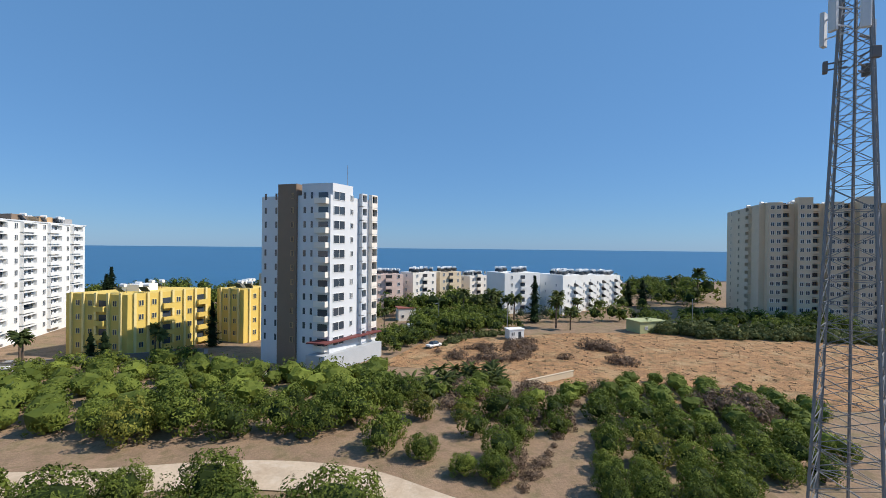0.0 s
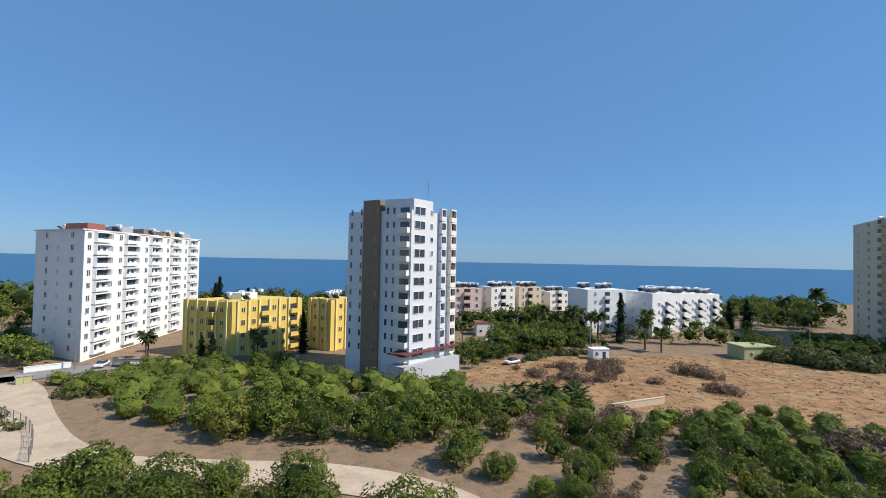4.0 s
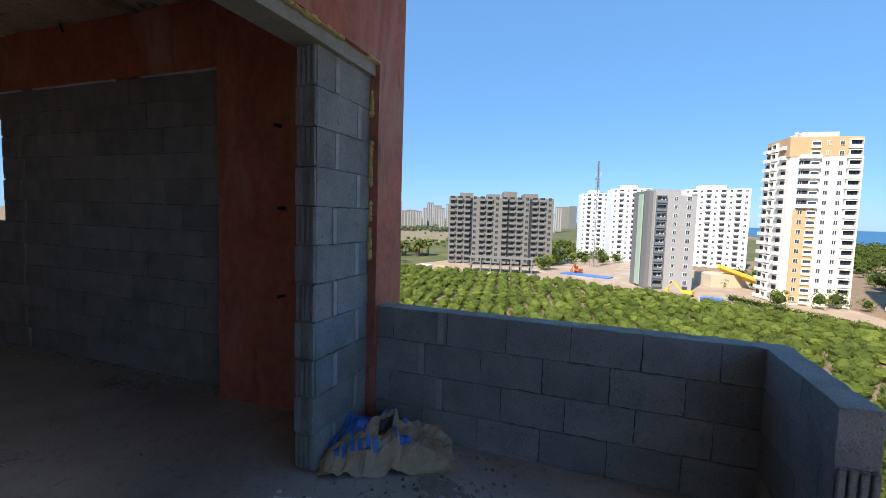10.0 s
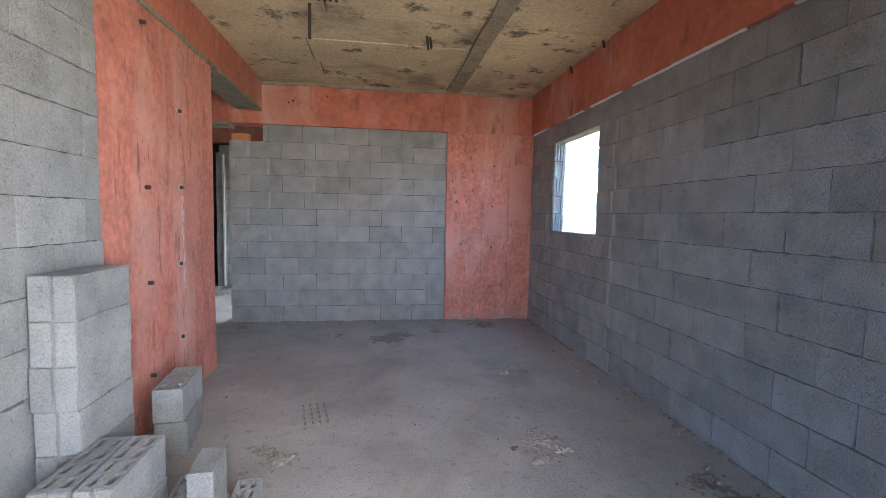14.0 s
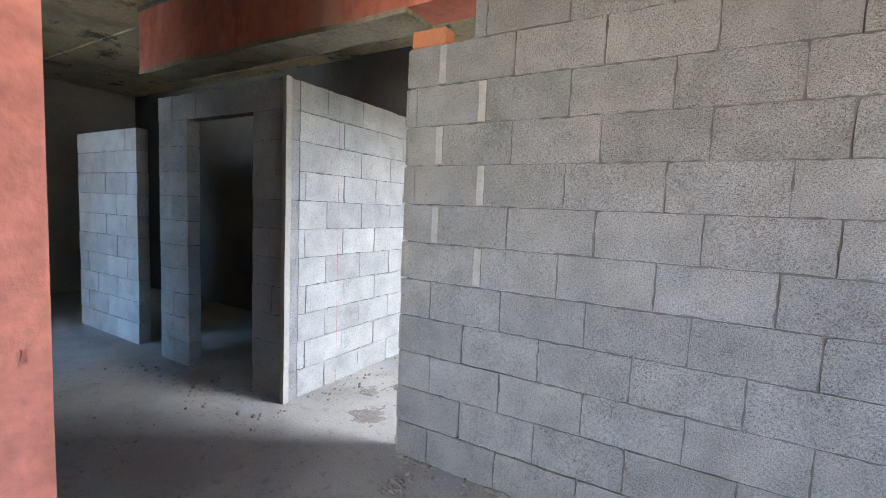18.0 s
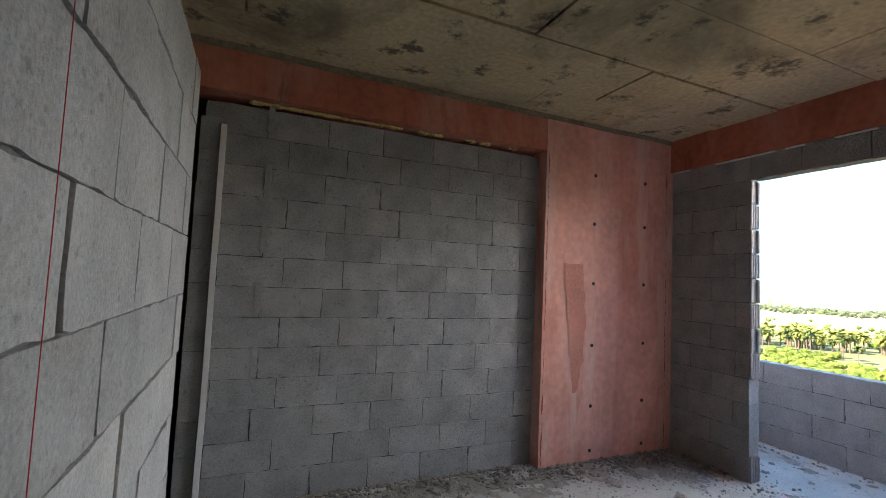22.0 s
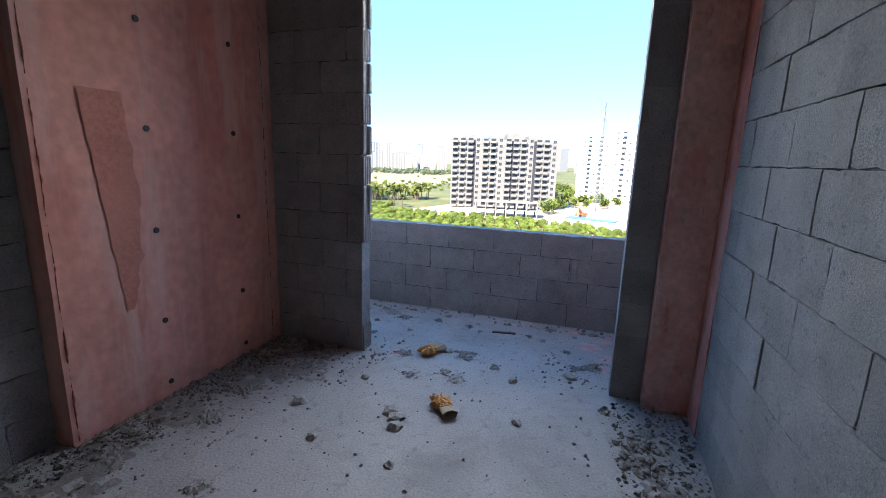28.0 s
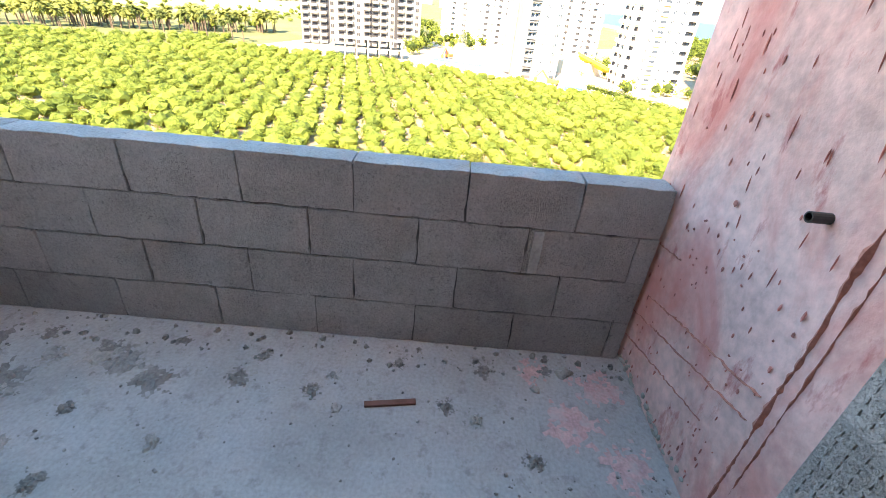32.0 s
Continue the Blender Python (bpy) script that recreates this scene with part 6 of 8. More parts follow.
scatter("reeds", "pale green reeds and weeds", strew([(-18, -112), (-30, -128), (-24, -134), (-14, -118)], 22, 0.6, 1.2, 15) + strew([(-98, -117), (-109, -105), (-136, -93), (-180, -66), (-186, -72), (-140, -100), (-114, -112), (-102, -121)], 190, 0.9, 1.6, 16) + strew([(-34, -112), (-44, -121), (-60, -123), (-52, -126), (-38, -120)], 40, 0.4, 0.8, 19) + strew([(60, -98), (52, -89), (47, -92), (58, -104)], 14, 0.4, 0.8, 17) + strew([(66, -90), (48, -76), (46, -74), (64, -86)], 18, 0.35, 0.7, 18, 0), REED, M_REED, 12)
scatter("site_trees", "green trees behind the building site", strew([(210, 20), (300, -25), (420, -60), (420, 40), (300, 60)], 120, 0.9, 1.8, 20) + strew([(150, -60), (190, -45), (235, -60), (235, -90), (160, -84)], 46, 0.7, 1.3, 21), BIG, M_LEAF, 13)
scatter("plain_trees", "scattered green trees on the far plain", strew([(230, 90), (420, 60), (900, 200), (900, 800), (300, 700), (180, 300), (190, 180)], 170, 0.7, 1.6, 22) + strew([(250, 130), (400, 100), (420, 180), (230, 330), (200, 240)], 90, 0.5, 1.2, 23), FAR, M_LEAF, 14)
belt = [(math.sin(radians(a)) * d, math.cos(radians(a)) * d, G, s) for a, d, s in ((30 + 50 * (k / 620) + 0.3 * math.sin(k * 3.7), 760 + 60 * math.sin(k * 1.9) + 30 * math.sin(k * 0.11), 1.7 + 0.8 * math.sin(k * 2.3)) for k in range(620))]
scatter("tree_belt", "dark belt of trees at the foot of the distant towers", belt, FAR, M_OLIVE, 24)
scatter("hedge", "clipped green hedge along the estate", [(108 + k * 1.6, -79 + k * 1.0, G, 0.6) for k in range(34)], BIG, M_LEAF, 15)

# fence by the road bend
f = tagged(new("wire_fence"), label="grey wire fence along the bend of the road", category="fence")
prev = None
for k in range(15):
    t = k / 14
    p = (66 - 26 * t - 3 * math.sin(3.1 * t), -86 + 20 * t - 2.4 * math.sin(3.1 * t))
    bm = bmesh.new()
    box(bm, p[0] - 0.05, p[0] + 0.05, p[1] - 0.05, p[1] + 0.05, G, G + 1.9)
    part("post", bm, M_STEEL, f)
    if prev:
        d = Vector((p[0] - prev[0], p[1] - prev[1]))
        for z in (0.3, 0.7, 1.1, 1.5, 1.8):
            bm = bmesh.new()
            box(bm, 0, d.length, -0.012, 0.012, -0.02, 0.02)
            part("wire", bm, M_STEEL, f, m=Matrix.Translation((prev[0], prev[1], G + z)) @ pose(0, 0, 0, 0, 0, math.degrees(math.atan2(d.y, d.x))))
    prev = p

# boundary walls
for nm, a, c, h, mt in (("boundary_wall", (58, -113.5), (20, -118), 1.6, M_RCONC), ("boundary_wall", (-39.5, -79), (-51.5, -82.5), 1.2, M_CREAM), ("boundary_wall", (-18, -120), (-30, -136), 1.4, M_WHITE), ("boundary_wall", (66, -113), (72, -108.5), 1.2, M_WHITE)):
    bm = bmesh.new()
    d = Vector((c[0] - a[0], c[1] - a[1]))
    box(bm, 0, d.length, -0.15, 0.15, 0, h)
    box(bm, -0.05, d.length + 0.05, -0.22, 0.22, h, h + 0.1)
    tagged(part(nm, bm, mt, m=Matrix.Translation((*a, G)) @ pose(0, 0, 0, 0, 0, math.degrees(math.atan2(d.y, d.x)))), label="low rendered boundary wall with a coping", category="wall")


def beam_between(bm, p, q, r):
    p, q = Vector(p), Vector(q)
    d = q - p
    vs = box(bm, -r, r, -r, r, 0, d.length)
    bmesh.ops.transform(bm, matrix=Matrix.Translation(p) @ d.to_track_quat("Z", "Y").to_matrix().to_4x4(), verts=vs)


def lattice_mast(x, y, h, w0, w1, n, label):
    ob = tagged(new("lattice_mast"), label=label, category="mast")
    ob.matrix_basis = pose(x, y, G, 0, 0, 25)

    def corner(k, z):
        w = (w0 + (w1 - w0) * z / h) / 2
        return (w * (1, -1, -1, 1)[k], w * (1, 1, -1, -1)[k], z)
    for k in range(4):
        bm = bmesh.new()
        beam_between(bm, corner(k, 0), corner(k, h), w0 * 0.008 + 0.022)
        part("leg", bm, M_MAST, ob)
    for i in range(n):
        z0, z1 = h * i / n, h * (i + 1) / n
        for k in range(4):
            bm = bmesh.new()
            a, c = (k, (k + 1) % 4) if i % 2 else ((k + 1) % 4, k)
            beam_between(bm, corner(a, z0), corner(c, z1), 0.02)
            part("brace", bm, M_MAST, ob)
            bm = bmesh.new()
            beam_between(bm, corner(c, z0), corner(a, z1), 0.016)
            part("brace", bm, M_MAST, ob)
            bm = bmesh.new()
            beam_between(bm, corner(k, z1), corner((k + 1) % 4, z1), 0.018)
            part("strut", bm, M_MAST, ob)
    bm = bmesh.new()
    for dx in (-0.3, -0.1, 0.15, 0.32):
        box(bm, dx - 0.035, dx + 0.035, -0.04, 0.04, 0, h)
    part("cable_ladder", bm, M_DGREY, ob)
    for a, z, out, tall, wide, mt in ((20, 0.862, 1.35, 1.9, 0.2, M_GREYW), (150, 0.862, 1.1, 1.2, 0.07, M_STEEL), (158, 0.862, 1.25, 1.1, 0.05, M_STEEL), (255, 0.865, 1.3, 1.9, 0.2, M_GREYW), (330, 0.868, 1.4, 1.7, 0.2, M_GREYW), (40, 0.826, 1.2, 0.6, 0.22, M_DGREY), (160, 0.82, 0.95, 0.65, 0.2, M_DGREY), (280, 0.826, 1.1, 0.6, 0.22, M_DGREY)):
        bm = bmesh.new()
        z = h * z
        box(bm, out, out + 0.22, -wide, wide, z, z + tall, bev=0.03)
        box(bm, 0.3, out, -0.03, 0.03, z + tall * 0.2, z + tall * 0.2 + 0.07)
        box(bm, 0.3, out, -0.03, 0.03, z + tall * 0.75, z + tall * 0.75 + 0.07)
        part("antenna", bm, mt, ob, m=pose(0, 0, 0, 0, 0, a))
    return ob


lattice_mast(-29.6, -23.8, 42, 3.7, 0.9, 34, "tall galvanised lattice phone mast with antennas")
lattice_mast(246, -2, 56, 3.0, 0.9, 26, "distant lattice phone mast")

# the building site
def machine(x, y, rz, paint, label):
    ob = tagged(new("excavator"), label=label, category="machine")
    ob.matrix_basis = pose(x, y, G, 0, 0, rz)
    for s in (-1, 1):
        bm = bmesh.new()
        box(bm, -2, 2, s * 1.0 - 0.3, s * 1.0 + 0.3, 0, 0.9, bev=0.25)
        part("track", bm, M_DGREY, ob)
    bm = bmesh.new()
    box(bm, -2.2, 1.6, -1.2, 1.2, 0.95, 2.2, bev=0.15)
    part("body", bm, paint, ob)
    bm = bmesh.new()
    box(bm, 0.2, 1.6, -1.1, 0.1, 2.2, 3.3, bev=0.1)
    part("cab", bm, M_GLASS, ob)
    bm = bmesh.new()
    beam_between(bm, (1.2, 0.5, 1.8), (4.0, 0.5, 4.6), 0.25)
    beam_between(bm, (4.0, 0.5, 4.6), (6.2, 0.5, 2.2), 0.2)
    box(bm, 5.7, 6.7, 0.0, 1.0, 0.9, 2.1, bev=0.1)
    part("arm", bm, paint, ob)


machine(214, 4, 150, M_ORANGE, "orange tracked excavator on the building site")
machine(166, -34, 60, M_YMACH, "yellow tracked digger beside sand heaps")
for x, y, w, d, h, mt, lab in ((185, 62, 6, 2.4, 2.5, M_PEACH, "rusty orange site container on the sand"), (186, 70, 6, 2.4, 2.5, M_WHITE, "white site container on the sand"), (205, 0, 22, 6, 0.5, M_BLUE, "blue sheeting laid over the ground"), (146, -48, 8, 3, 1.2, M_WHITE, "pale stacked boards on the track"), (158, -40, 6, 3, 1.5, M_BLUE, "blue covered stack of materials"), (112, -118, 14, 8, 3.0, M_BLUE, "low shed with a blue and white roof")):
    bm = bmesh.new()
    box(bm, -w / 2, w / 2, -d / 2, d / 2, 0, h, bev=0.12)
    box(bm, -w / 2 + 0.3, w / 2 - 0.3, -d / 2 - 0.05, -d / 2, 0.2, h * 0.8)
    tagged(part("site_container" if h > 2 else "building_pallet", bm, mt, m=pose(x, y, G + 0.05, 0, 0, 70)), label=lab, category="container")
b = tower("water_slide_building", "low cream pavilion with a curling yellow water slide", "building")
prism(b, "body", [(196, -47), (203, -62), (214, -58), (207, -43)], G, G + 5, M_CREAM)
for k in range(3):
    bm = bmesh.new()
    pts = [Vector((198 + 5 * math.cos(a * 0.5) + k, -50 - a * 2.2 - k, G + 8.5 - a * 0.8 - k)) for a in range(8)]
    for p, q in zip(pts, pts[1:]):
        beam_between(bm, p, q, 0.55)
    part("slide", bm, M_YMACH, b)


def car(x, y, rz, paint, label):
    ob = tagged(new("car"), label=label, category="car", group="parked cars")
    ob.matrix_basis = pose(x, y, G + 0.16, 0, 0, rz)
    bm = bmesh.new()
    box(bm, -2.1, 2.1, -0.85, 0.85, 0.3, 0.85, bev=0.12)
    part("body", bm, paint, ob)
    bm = bmesh.new()
    vs = box(bm, -1.3, 1.0, -0.75, 0.75, 0.85, 1.42)
    for v in vs[4:]:
        v.co.x *= 0.72
        v.co.y *= 0.86
    part("cabin", bm, M_GLASS, ob)
    for sx in (-1.3, 1.3):
        for sy in (-0.8, 0.8):
            bm = bmesh.new()
            bmesh.ops.create_cone(bm, cap_ends=True, segments=12, radius1=0.32, radius2=0.32, depth=0.22, matrix=pose(sx, sy, 0.32, 90, 0, 0))
            wheel = part("wheel", bm, M_DGREY, ob)
            bm = bmesh.new()
            bmesh.ops.create_cone(bm, cap_ends=True, segments=10, radius1=0.19, radius2=0.19, depth=0.24, matrix=pose(sx, sy, 0.32, 90, 0, 0))
            part("rim", bm, M_STEEL, wheel)


for x, y, rz, pt in ((60, -113.2, 100, M_WPLAS), (57, -114.8, 100, M_STEEL), (54, -115.4, 100, M_WPLAS), (4, -97, 20, M_WPLAS), (8, -98.5, 20, M_DGREY), (-32, -113, 30, M_WPLAS), (112, -133, 50, M_DGREY)):
    car(x, y, rz, pt, "small parked car beside the flats")
for x, y, h in ((98, -118, 9), (80.5, -107, 9), (-58, -126, 8), (-40, -136, 8), (-120, -120, 9), (64, -111, 9)):
    bm = bmesh.new()
    bmesh.ops.create_cone(bm, cap_ends=True, segments=8, radius1=0.14, radius2=0.09, depth=h, matrix=pose(0, 0, h / 2))
    box(bm, -0.1, 1.6, -0.06, 0.06, h - 0.1, h)
    box(bm, 1.2, 1.9, -0.14, 0.14, h - 0.16, h - 0.02)
    tagged(part("street_lamp", bm, M_STEEL, m=pose(x, y, G, 0, 0, 40)), label="slim grey steel street lamp post", category="street lamp", group="street lamps")
bm = bmesh.new()
for k in range(9):
    a = k / 8 * 3.14
    beam_between(bm, (math.cos(a) * 1.4, 0, 0.3 + math.sin(a) * 1.1), (math.cos(a + 0.39) * 1.4, 0, 0.3 + math.sin(a + 0.39) * 1.1), 0.22)
tagged(part("pipe_bend", bm, M_BLUE, m=pose(-36, -85, G)), label="bent blue plastic pipe in the field", category="pipe")

# street furniture by the road bend
eb = tagged(new("electric_cabinet"), label="grey-green metal cable cabinet at the roadside", category="cabinet")
eb.matrix_basis = pose(66, -100.5, G, 0, 0, 35)
bm = bmesh.new()
box(bm, -1.2, 1.2, -0.5, 0.5, 0, 1.5, bev=0.03)
part("body", bm, M_DGREY, eb)
bm = bmesh.new()
box(bm, -1.35, 1.35, -0.62, 0.62, 1.5, 1.65, bev=0.03)
part("roof", bm, M_MGREY, eb)
for x0 in (-1.1, 0.03):
    bm = bmesh.new()
    box(bm, x0, x0 + 1.07, 0.5, 0.53, 0.15, 1.42)
    part("door", bm, M_SAGE, eb)
sg = tagged(new("sheet_gate"), label="grey corrugated steel gate panel beside the road", category="gate")
sg.matrix_basis = pose(77, -95.5, G, 0, 0, 25)
for k in range(8):
    bm = bmesh.new()
    box(bm, -2.0 + 0.5 * k, -1.55 + 0.5 * k, -0.03 + 0.03 * (k % 2), 0.03 + 0.03 * (k % 2), 0.1, 2.3)
    part("panel", bm, M_GREYW, sg)
for x0 in (-2.1, 2.05):
    bm = bmesh.new()
    box(bm, x0 - 0.06, x0 + 0.06, -0.06, 0.06, 0, 2.5)
    part("post", bm, M_STEEL, sg)

# ---- the blocks, laid one by one ----
BLOCK_MESH = {}


def block_mesh(L, H, T, k, material=None):
    """A laid block, its arrises worn uneven: two faces with a ragged outline, joined by the narrow sides."""
    material = material or M_BLOCK
    key = (round(math.floor(L / 0.002) * 0.002, 3), round(H, 3), round(T, 3), k, material.name)
    if key in BLOCK_MESH:
        return BLOCK_MESH[key]
    rng = random.Random(str(key))
    hx, hy, hz = key[0] / 2 - 0.0004, key[2] / 2, key[1] / 2 - 0.0008
    nx = max(2, round(key[0] / 0.036))
    line = [(-hx + 2 * hx * i / nx, -hz) for i in range(nx)] + [(hx, -hz + 2 * hz * i / 5) for i in range(5)]
    line += [(hx - 2 * hx * i / nx, hz) for i in range(nx)] + [(-hx, hz - 2 * hz * i / 5) for i in range(5)]
    n = len(line)
    verts, faces = [], []
    for s in (-1, 1):
        wear = [0.0003 + 0.0065 * rng.random() ** 4 for _ in range(n)]
        for inset, back in ((1.0, 0.0), (0.0, 0.0045)):
            for (x, z), w in zip(line, wear):
                d = 0.0008 * inset + w
                verts.append((x - math.copysign(min(d, abs(x)), x), s * (hy - back) + rng.uniform(-0.0007, 0.0007), z - math.copysign(min(d, abs(z)), z)))
    o = (0, n, 3 * n, 2 * n)
    faces.append([o[0] + i for i in range(n)])
    faces.append([o[3] + i for i in range(n)][::-1])
    for p, q in zip(o, o[1:]):
        for i in range(n):
            j = (i + 1) % n
            faces.append((p + j, p + i, q + i, q + j))
    me = bpy.data.meshes.new("block")
    me.from_pydata(verts, [], faces)
    me.materials.append(material)
    BLOCK_MESH[key] = me
    return me


def hollow_mesh(L, T, H, nx=5, ny=3, deep=0.07):
    """A block open at one side: rows of narrow slots go down into it."""
    key = ("hollow", round(L, 2), round(T, 3), round(H, 2), nx, ny)
    if key in BLOCK_MESH:
        return BLOCK_MESH[key]
    L, T, H = L - 0.007, T, H - 0.007
    xs, ys = [-L / 2], [-T / 2]
    web, wall = 0.022, 0.018
    sx = (L - 2 * wall - (nx - 1) * web) / nx
    x = -L / 2 + wall
    for i in range(nx):
        xs += [x, x + sx]
        x += sx + web
    xs.append(L / 2)
    sy = min(0.026, (T - 2 * wall) / (2 * ny - 1))
    gy = (T - 2 * wall - ny * sy) / max(1, ny - 1)
    y = -T / 2 + wall
    for i in range(ny):
        ys += [y, y + sy]
        y += sy + gy
    ys.append(T / 2)
    V, F = [], []

    def add(*c):
        V.append(c)
        return len(V) - 1
    g = {(i, j): add(a, b, H / 2) for i, a in enumerate(xs) for j, b in enumerate(ys)}
    for i in range(len(xs) - 1):
        for j in range(len(ys) - 1):
            q = [g[i, j], g[i + 1, j], g[i + 1, j + 1], g[i, j + 1]]
            if i % 2 and j % 2:
                d = [add(V[k][0], V[k][1], H / 2 - deep) for k in q]
                F.append(d)
                F += [[q[k], q[(k + 1) % 4], d[(k + 1) % 4], d[k]] for k in range(4)]
            else:
                F.append(q)
    lo = [add(xs[0], ys[0], -H / 2), add(xs[-1], ys[0], -H / 2), add(xs[-1], ys[-1], -H / 2), add(xs[0], ys[-1], -H / 2)]
    hi = [add(xs[0], ys[0], H / 2), add(xs[-1], ys[0], H / 2), add(xs[-1], ys[-1], H / 2), add(xs[0], ys[-1], H / 2)]
    F.append(lo[::-1])
    F += [[lo[k], lo[(k + 1) % 4], hi[(k + 1) % 4], hi[k]] for k in range(4)]
    me = bpy.data.meshes.new("hollow_block")
    me.from_pydata(V, [], F)
    me.materials.append(M_BLOCK)
    BLOCK_MESH[key] = me
    return me


def rib_mesh(T):
    key = ("rib", round(T, 3))
    if key not in BLOCK_MESH:
        bm = bmesh.new()
        for k in range(4):
            c = -T / 2 + T * (k + 0.5) / 4
            box(bm, -0.003, 0.013, c - T * 0.085, c + T * 0.085, -0.094, 0.094, bev=0.003)
        me = bpy.data.meshes.new("rib")
        bm.to_mesh(me)
        bm.free()
        me.materials.append(M_BLOCK)
        BLOCK_MESH[key] = me
    return BLOCK_MESH[key]


def groove_mesh(T):
    key = ("groove", round(T, 3))
    if key not in BLOCK_MESH:
        bm = bmesh.new()
        box(bm, -0.003, 0.016, -T / 2, -T / 2 + T * 0.3, -0.094, 0.094, bev=0.004)
        box(bm, -0.003, 0.016, T / 2 - T * 0.26, T / 2, -0.094, 0.094, bev=0.004)
        me = bpy.data.meshes.new("rib")
        bm.to_mesh(me)
        bm.free()
        me.materials.append(M_BLOCK)
        BLOCK_MESH[key] = me
    return BLOCK_MESH[key]


def wall_end(ob, x, y, rz, T, courses, z0=0.0, plain=()):
    """The ribbed or grooved ends of the blocks, course by course."""
    for c in range(courses):
        if c in plain:
            continue
        me = rib_mesh(T) if c % 2 == 0 else groove_mesh(T)
        piece("rib", me, ob, pose(x, y, z0 + (c + 0.5) * CH, 0, 0, rz))


def lay(ob, axis, near, thick, a0, a1, courses, holes, phase, z0, BL, high, joints):
    rng = random.Random(ob.name)
    for c in range(courses):
        zc = z0 + (c + 0.5) * high
        spans = [(a0, a1)]
        for h in holes:
            if h[2] < zc < h[3]:
                nxt = []
                for p, q in spans:
                    if h[1] <= p or h[0] >= q:
                        nxt.append((p, q))
                    else:
                        if h[0] - p > 0.02:
                            nxt.append((p, h[0]))
                        if q - h[1] > 0.02:
                            nxt.append((h[1], q))
                spans = nxt
        for p, q in spans:
            first = math.floor((p - a0) / BL) * BL + a0 + ((c % 2) * BL / 2 + phase) % BL - BL
            edges = [p]
            x = first + rng.uniform(-0.012, 0.012)
            if joints:
                x = joints[c] - math.ceil((joints[c] - p) / BL) * BL
            while x < q:
                if x - p > 0.05 and q - x > 0.05:
                    edges.append(x)
                x += BL + rng.uniform(-0.003, 0.003)
            edges.append(q)
            for u, v in zip(edges, edges[1:]):
                if ob.name == "wall_opening_right":
                    piece("block", hollow_mesh(0.12, 0.2, 0.18, 4, 7, 0.03), ob, pose(near + 0.06, 0.43, zc, -90, 0, 0))
                    continue
                me = block_mesh(v - u, high, thick, rng.randrange(4), M_BLOCKPALE if ob.name in ("wall_corridor", "wall_hall_c") else M_BLOCK)
                mid, off = (u + v) / 2, near + thick / 2 + rng.uniform(-0.003, 0.003)
                flip = rng.choice((0, 180))
                if axis == "x":
                    m = pose(mid, off, zc, 0, 0, flip + rng.uniform(-0.25, 0.25))
                else:
                    m = pose(off, mid, zc, 0, 0, 90 + flip + rng.uniform(-0.25, 0.25))
                piece("block", me, ob, m)


for w in WALLS:
    lay(*w)

NAMED = {w[0].name: w[0] for w in WALLS}
wall_end(NAMED["wall_pier"], -0.67, -5.78, 180, 0.12, 11)
wall_end(NAMED["wall_jamb"], -2.99, -5.78, 0, 0.12, 11)
wall_end(NAMED["wall_opening_left"], -0.79, 2.21, -90, 0.12, 12, plain=(1, 2, 3))
wall_end(NAMED["parapet_stub"], -0.82, -8.02, 180, 0.12, 3)
wall_end(NAMED["wall_east"], 0.07, -0.73, -90, 0.13, 5, 1.2)
wall_end(NAMED["wall_east"], 0.07, -1.78, 90, 0.13, 5, 1.2)
wall_end(NAMED["wall_party"], -3.73, 0.05, 180, 0.1, 11)

PATCH = []
for k in range(3):
    bm = bmesh.new()
    box(bm, -0.019, 0.019, -0.003, 0.003, -0.092, 0.092)
    for ax, n in ((0, 3), (2, 8)):
        for i in range(1, n):
            c, no = [0, 0, 0], [0, 0, 0]
            c[ax] = (-0.019 + 0.038 * i / n) if ax == 0 else (-0.092 + 0.184 * i / n)
            no[ax] = 1
            bmesh.ops.bisect_plane(bm, geom=bm.verts[:] + bm.edges[:] + bm.faces[:], plane_co=c, plane_no=no)
    for v in bm.verts:
        v.co += Vector((noise.noise(v.co * 30 + Vector((k * 9, 0, 0))) * 0.002, noise.noise(v.co * 40) * 0.0015, 0))
    me = bpy.data.meshes.new("mortar_patch")
    bm.to_mesh(me)
    bm.free()
    me.materials.append(M_MORTARP)
    PATCH.append(me)


def patches(wall, axis, face_at, spots, courses, start=0):
    """Upright joints filled with paler mortar, in turn at two places along the wall."""
    rg = random.Random(wall)
    for c in range(start, courses):
        a = spots[c % 2] + rg.uniform(-0.01, 0.01)
        zc = (c + 0.5) * CH
        m = pose(a, face_at, zc) if axis == "x" else pose(face_at, a, zc, 0, 0, 90)
        piece("mortar_patch", PATCH[rg.randrange(3)], NAMED[wall], m)


patches("wall_party", "x", -0.001, (-3.53, -3.29), 11, 5)
patches("wall_pier", "x", -5.841, (-0.5, -0.27), 11)
patches("wall_north", "x", 3.039, (-4.47, -4.76), 13, 3)
patches("parapet_east", "y", -0.121, (-6.2, -6.33), 4, 1)
patches("parapet_north", "y", 0.239, (0.815, 0.69), 3, 2)
patches("wall_east", "y", -0.001, (-2.1, -2.05), 11)
patches("wall_east", "y", -0.001, (-0.55, -0.62), 10, 1)

# ---- things in the rooms ----
def stack_block(x, y, z, rx, ry, rz, label, open_top=True, L=0.39, T=0.12, H=0.19):
    """One loose block. It stands on its end, its side or its bed as turned."""
    me = hollow_mesh(L, T, H, 4, 2, 0.15) if open_top else block_mesh(L, H, T, 1)
    ob = piece("concrete_block", me, None, pose(x, y, z, rx, ry, rz))
    return tagged(ob, label=label, category="block", group="loose blocks")


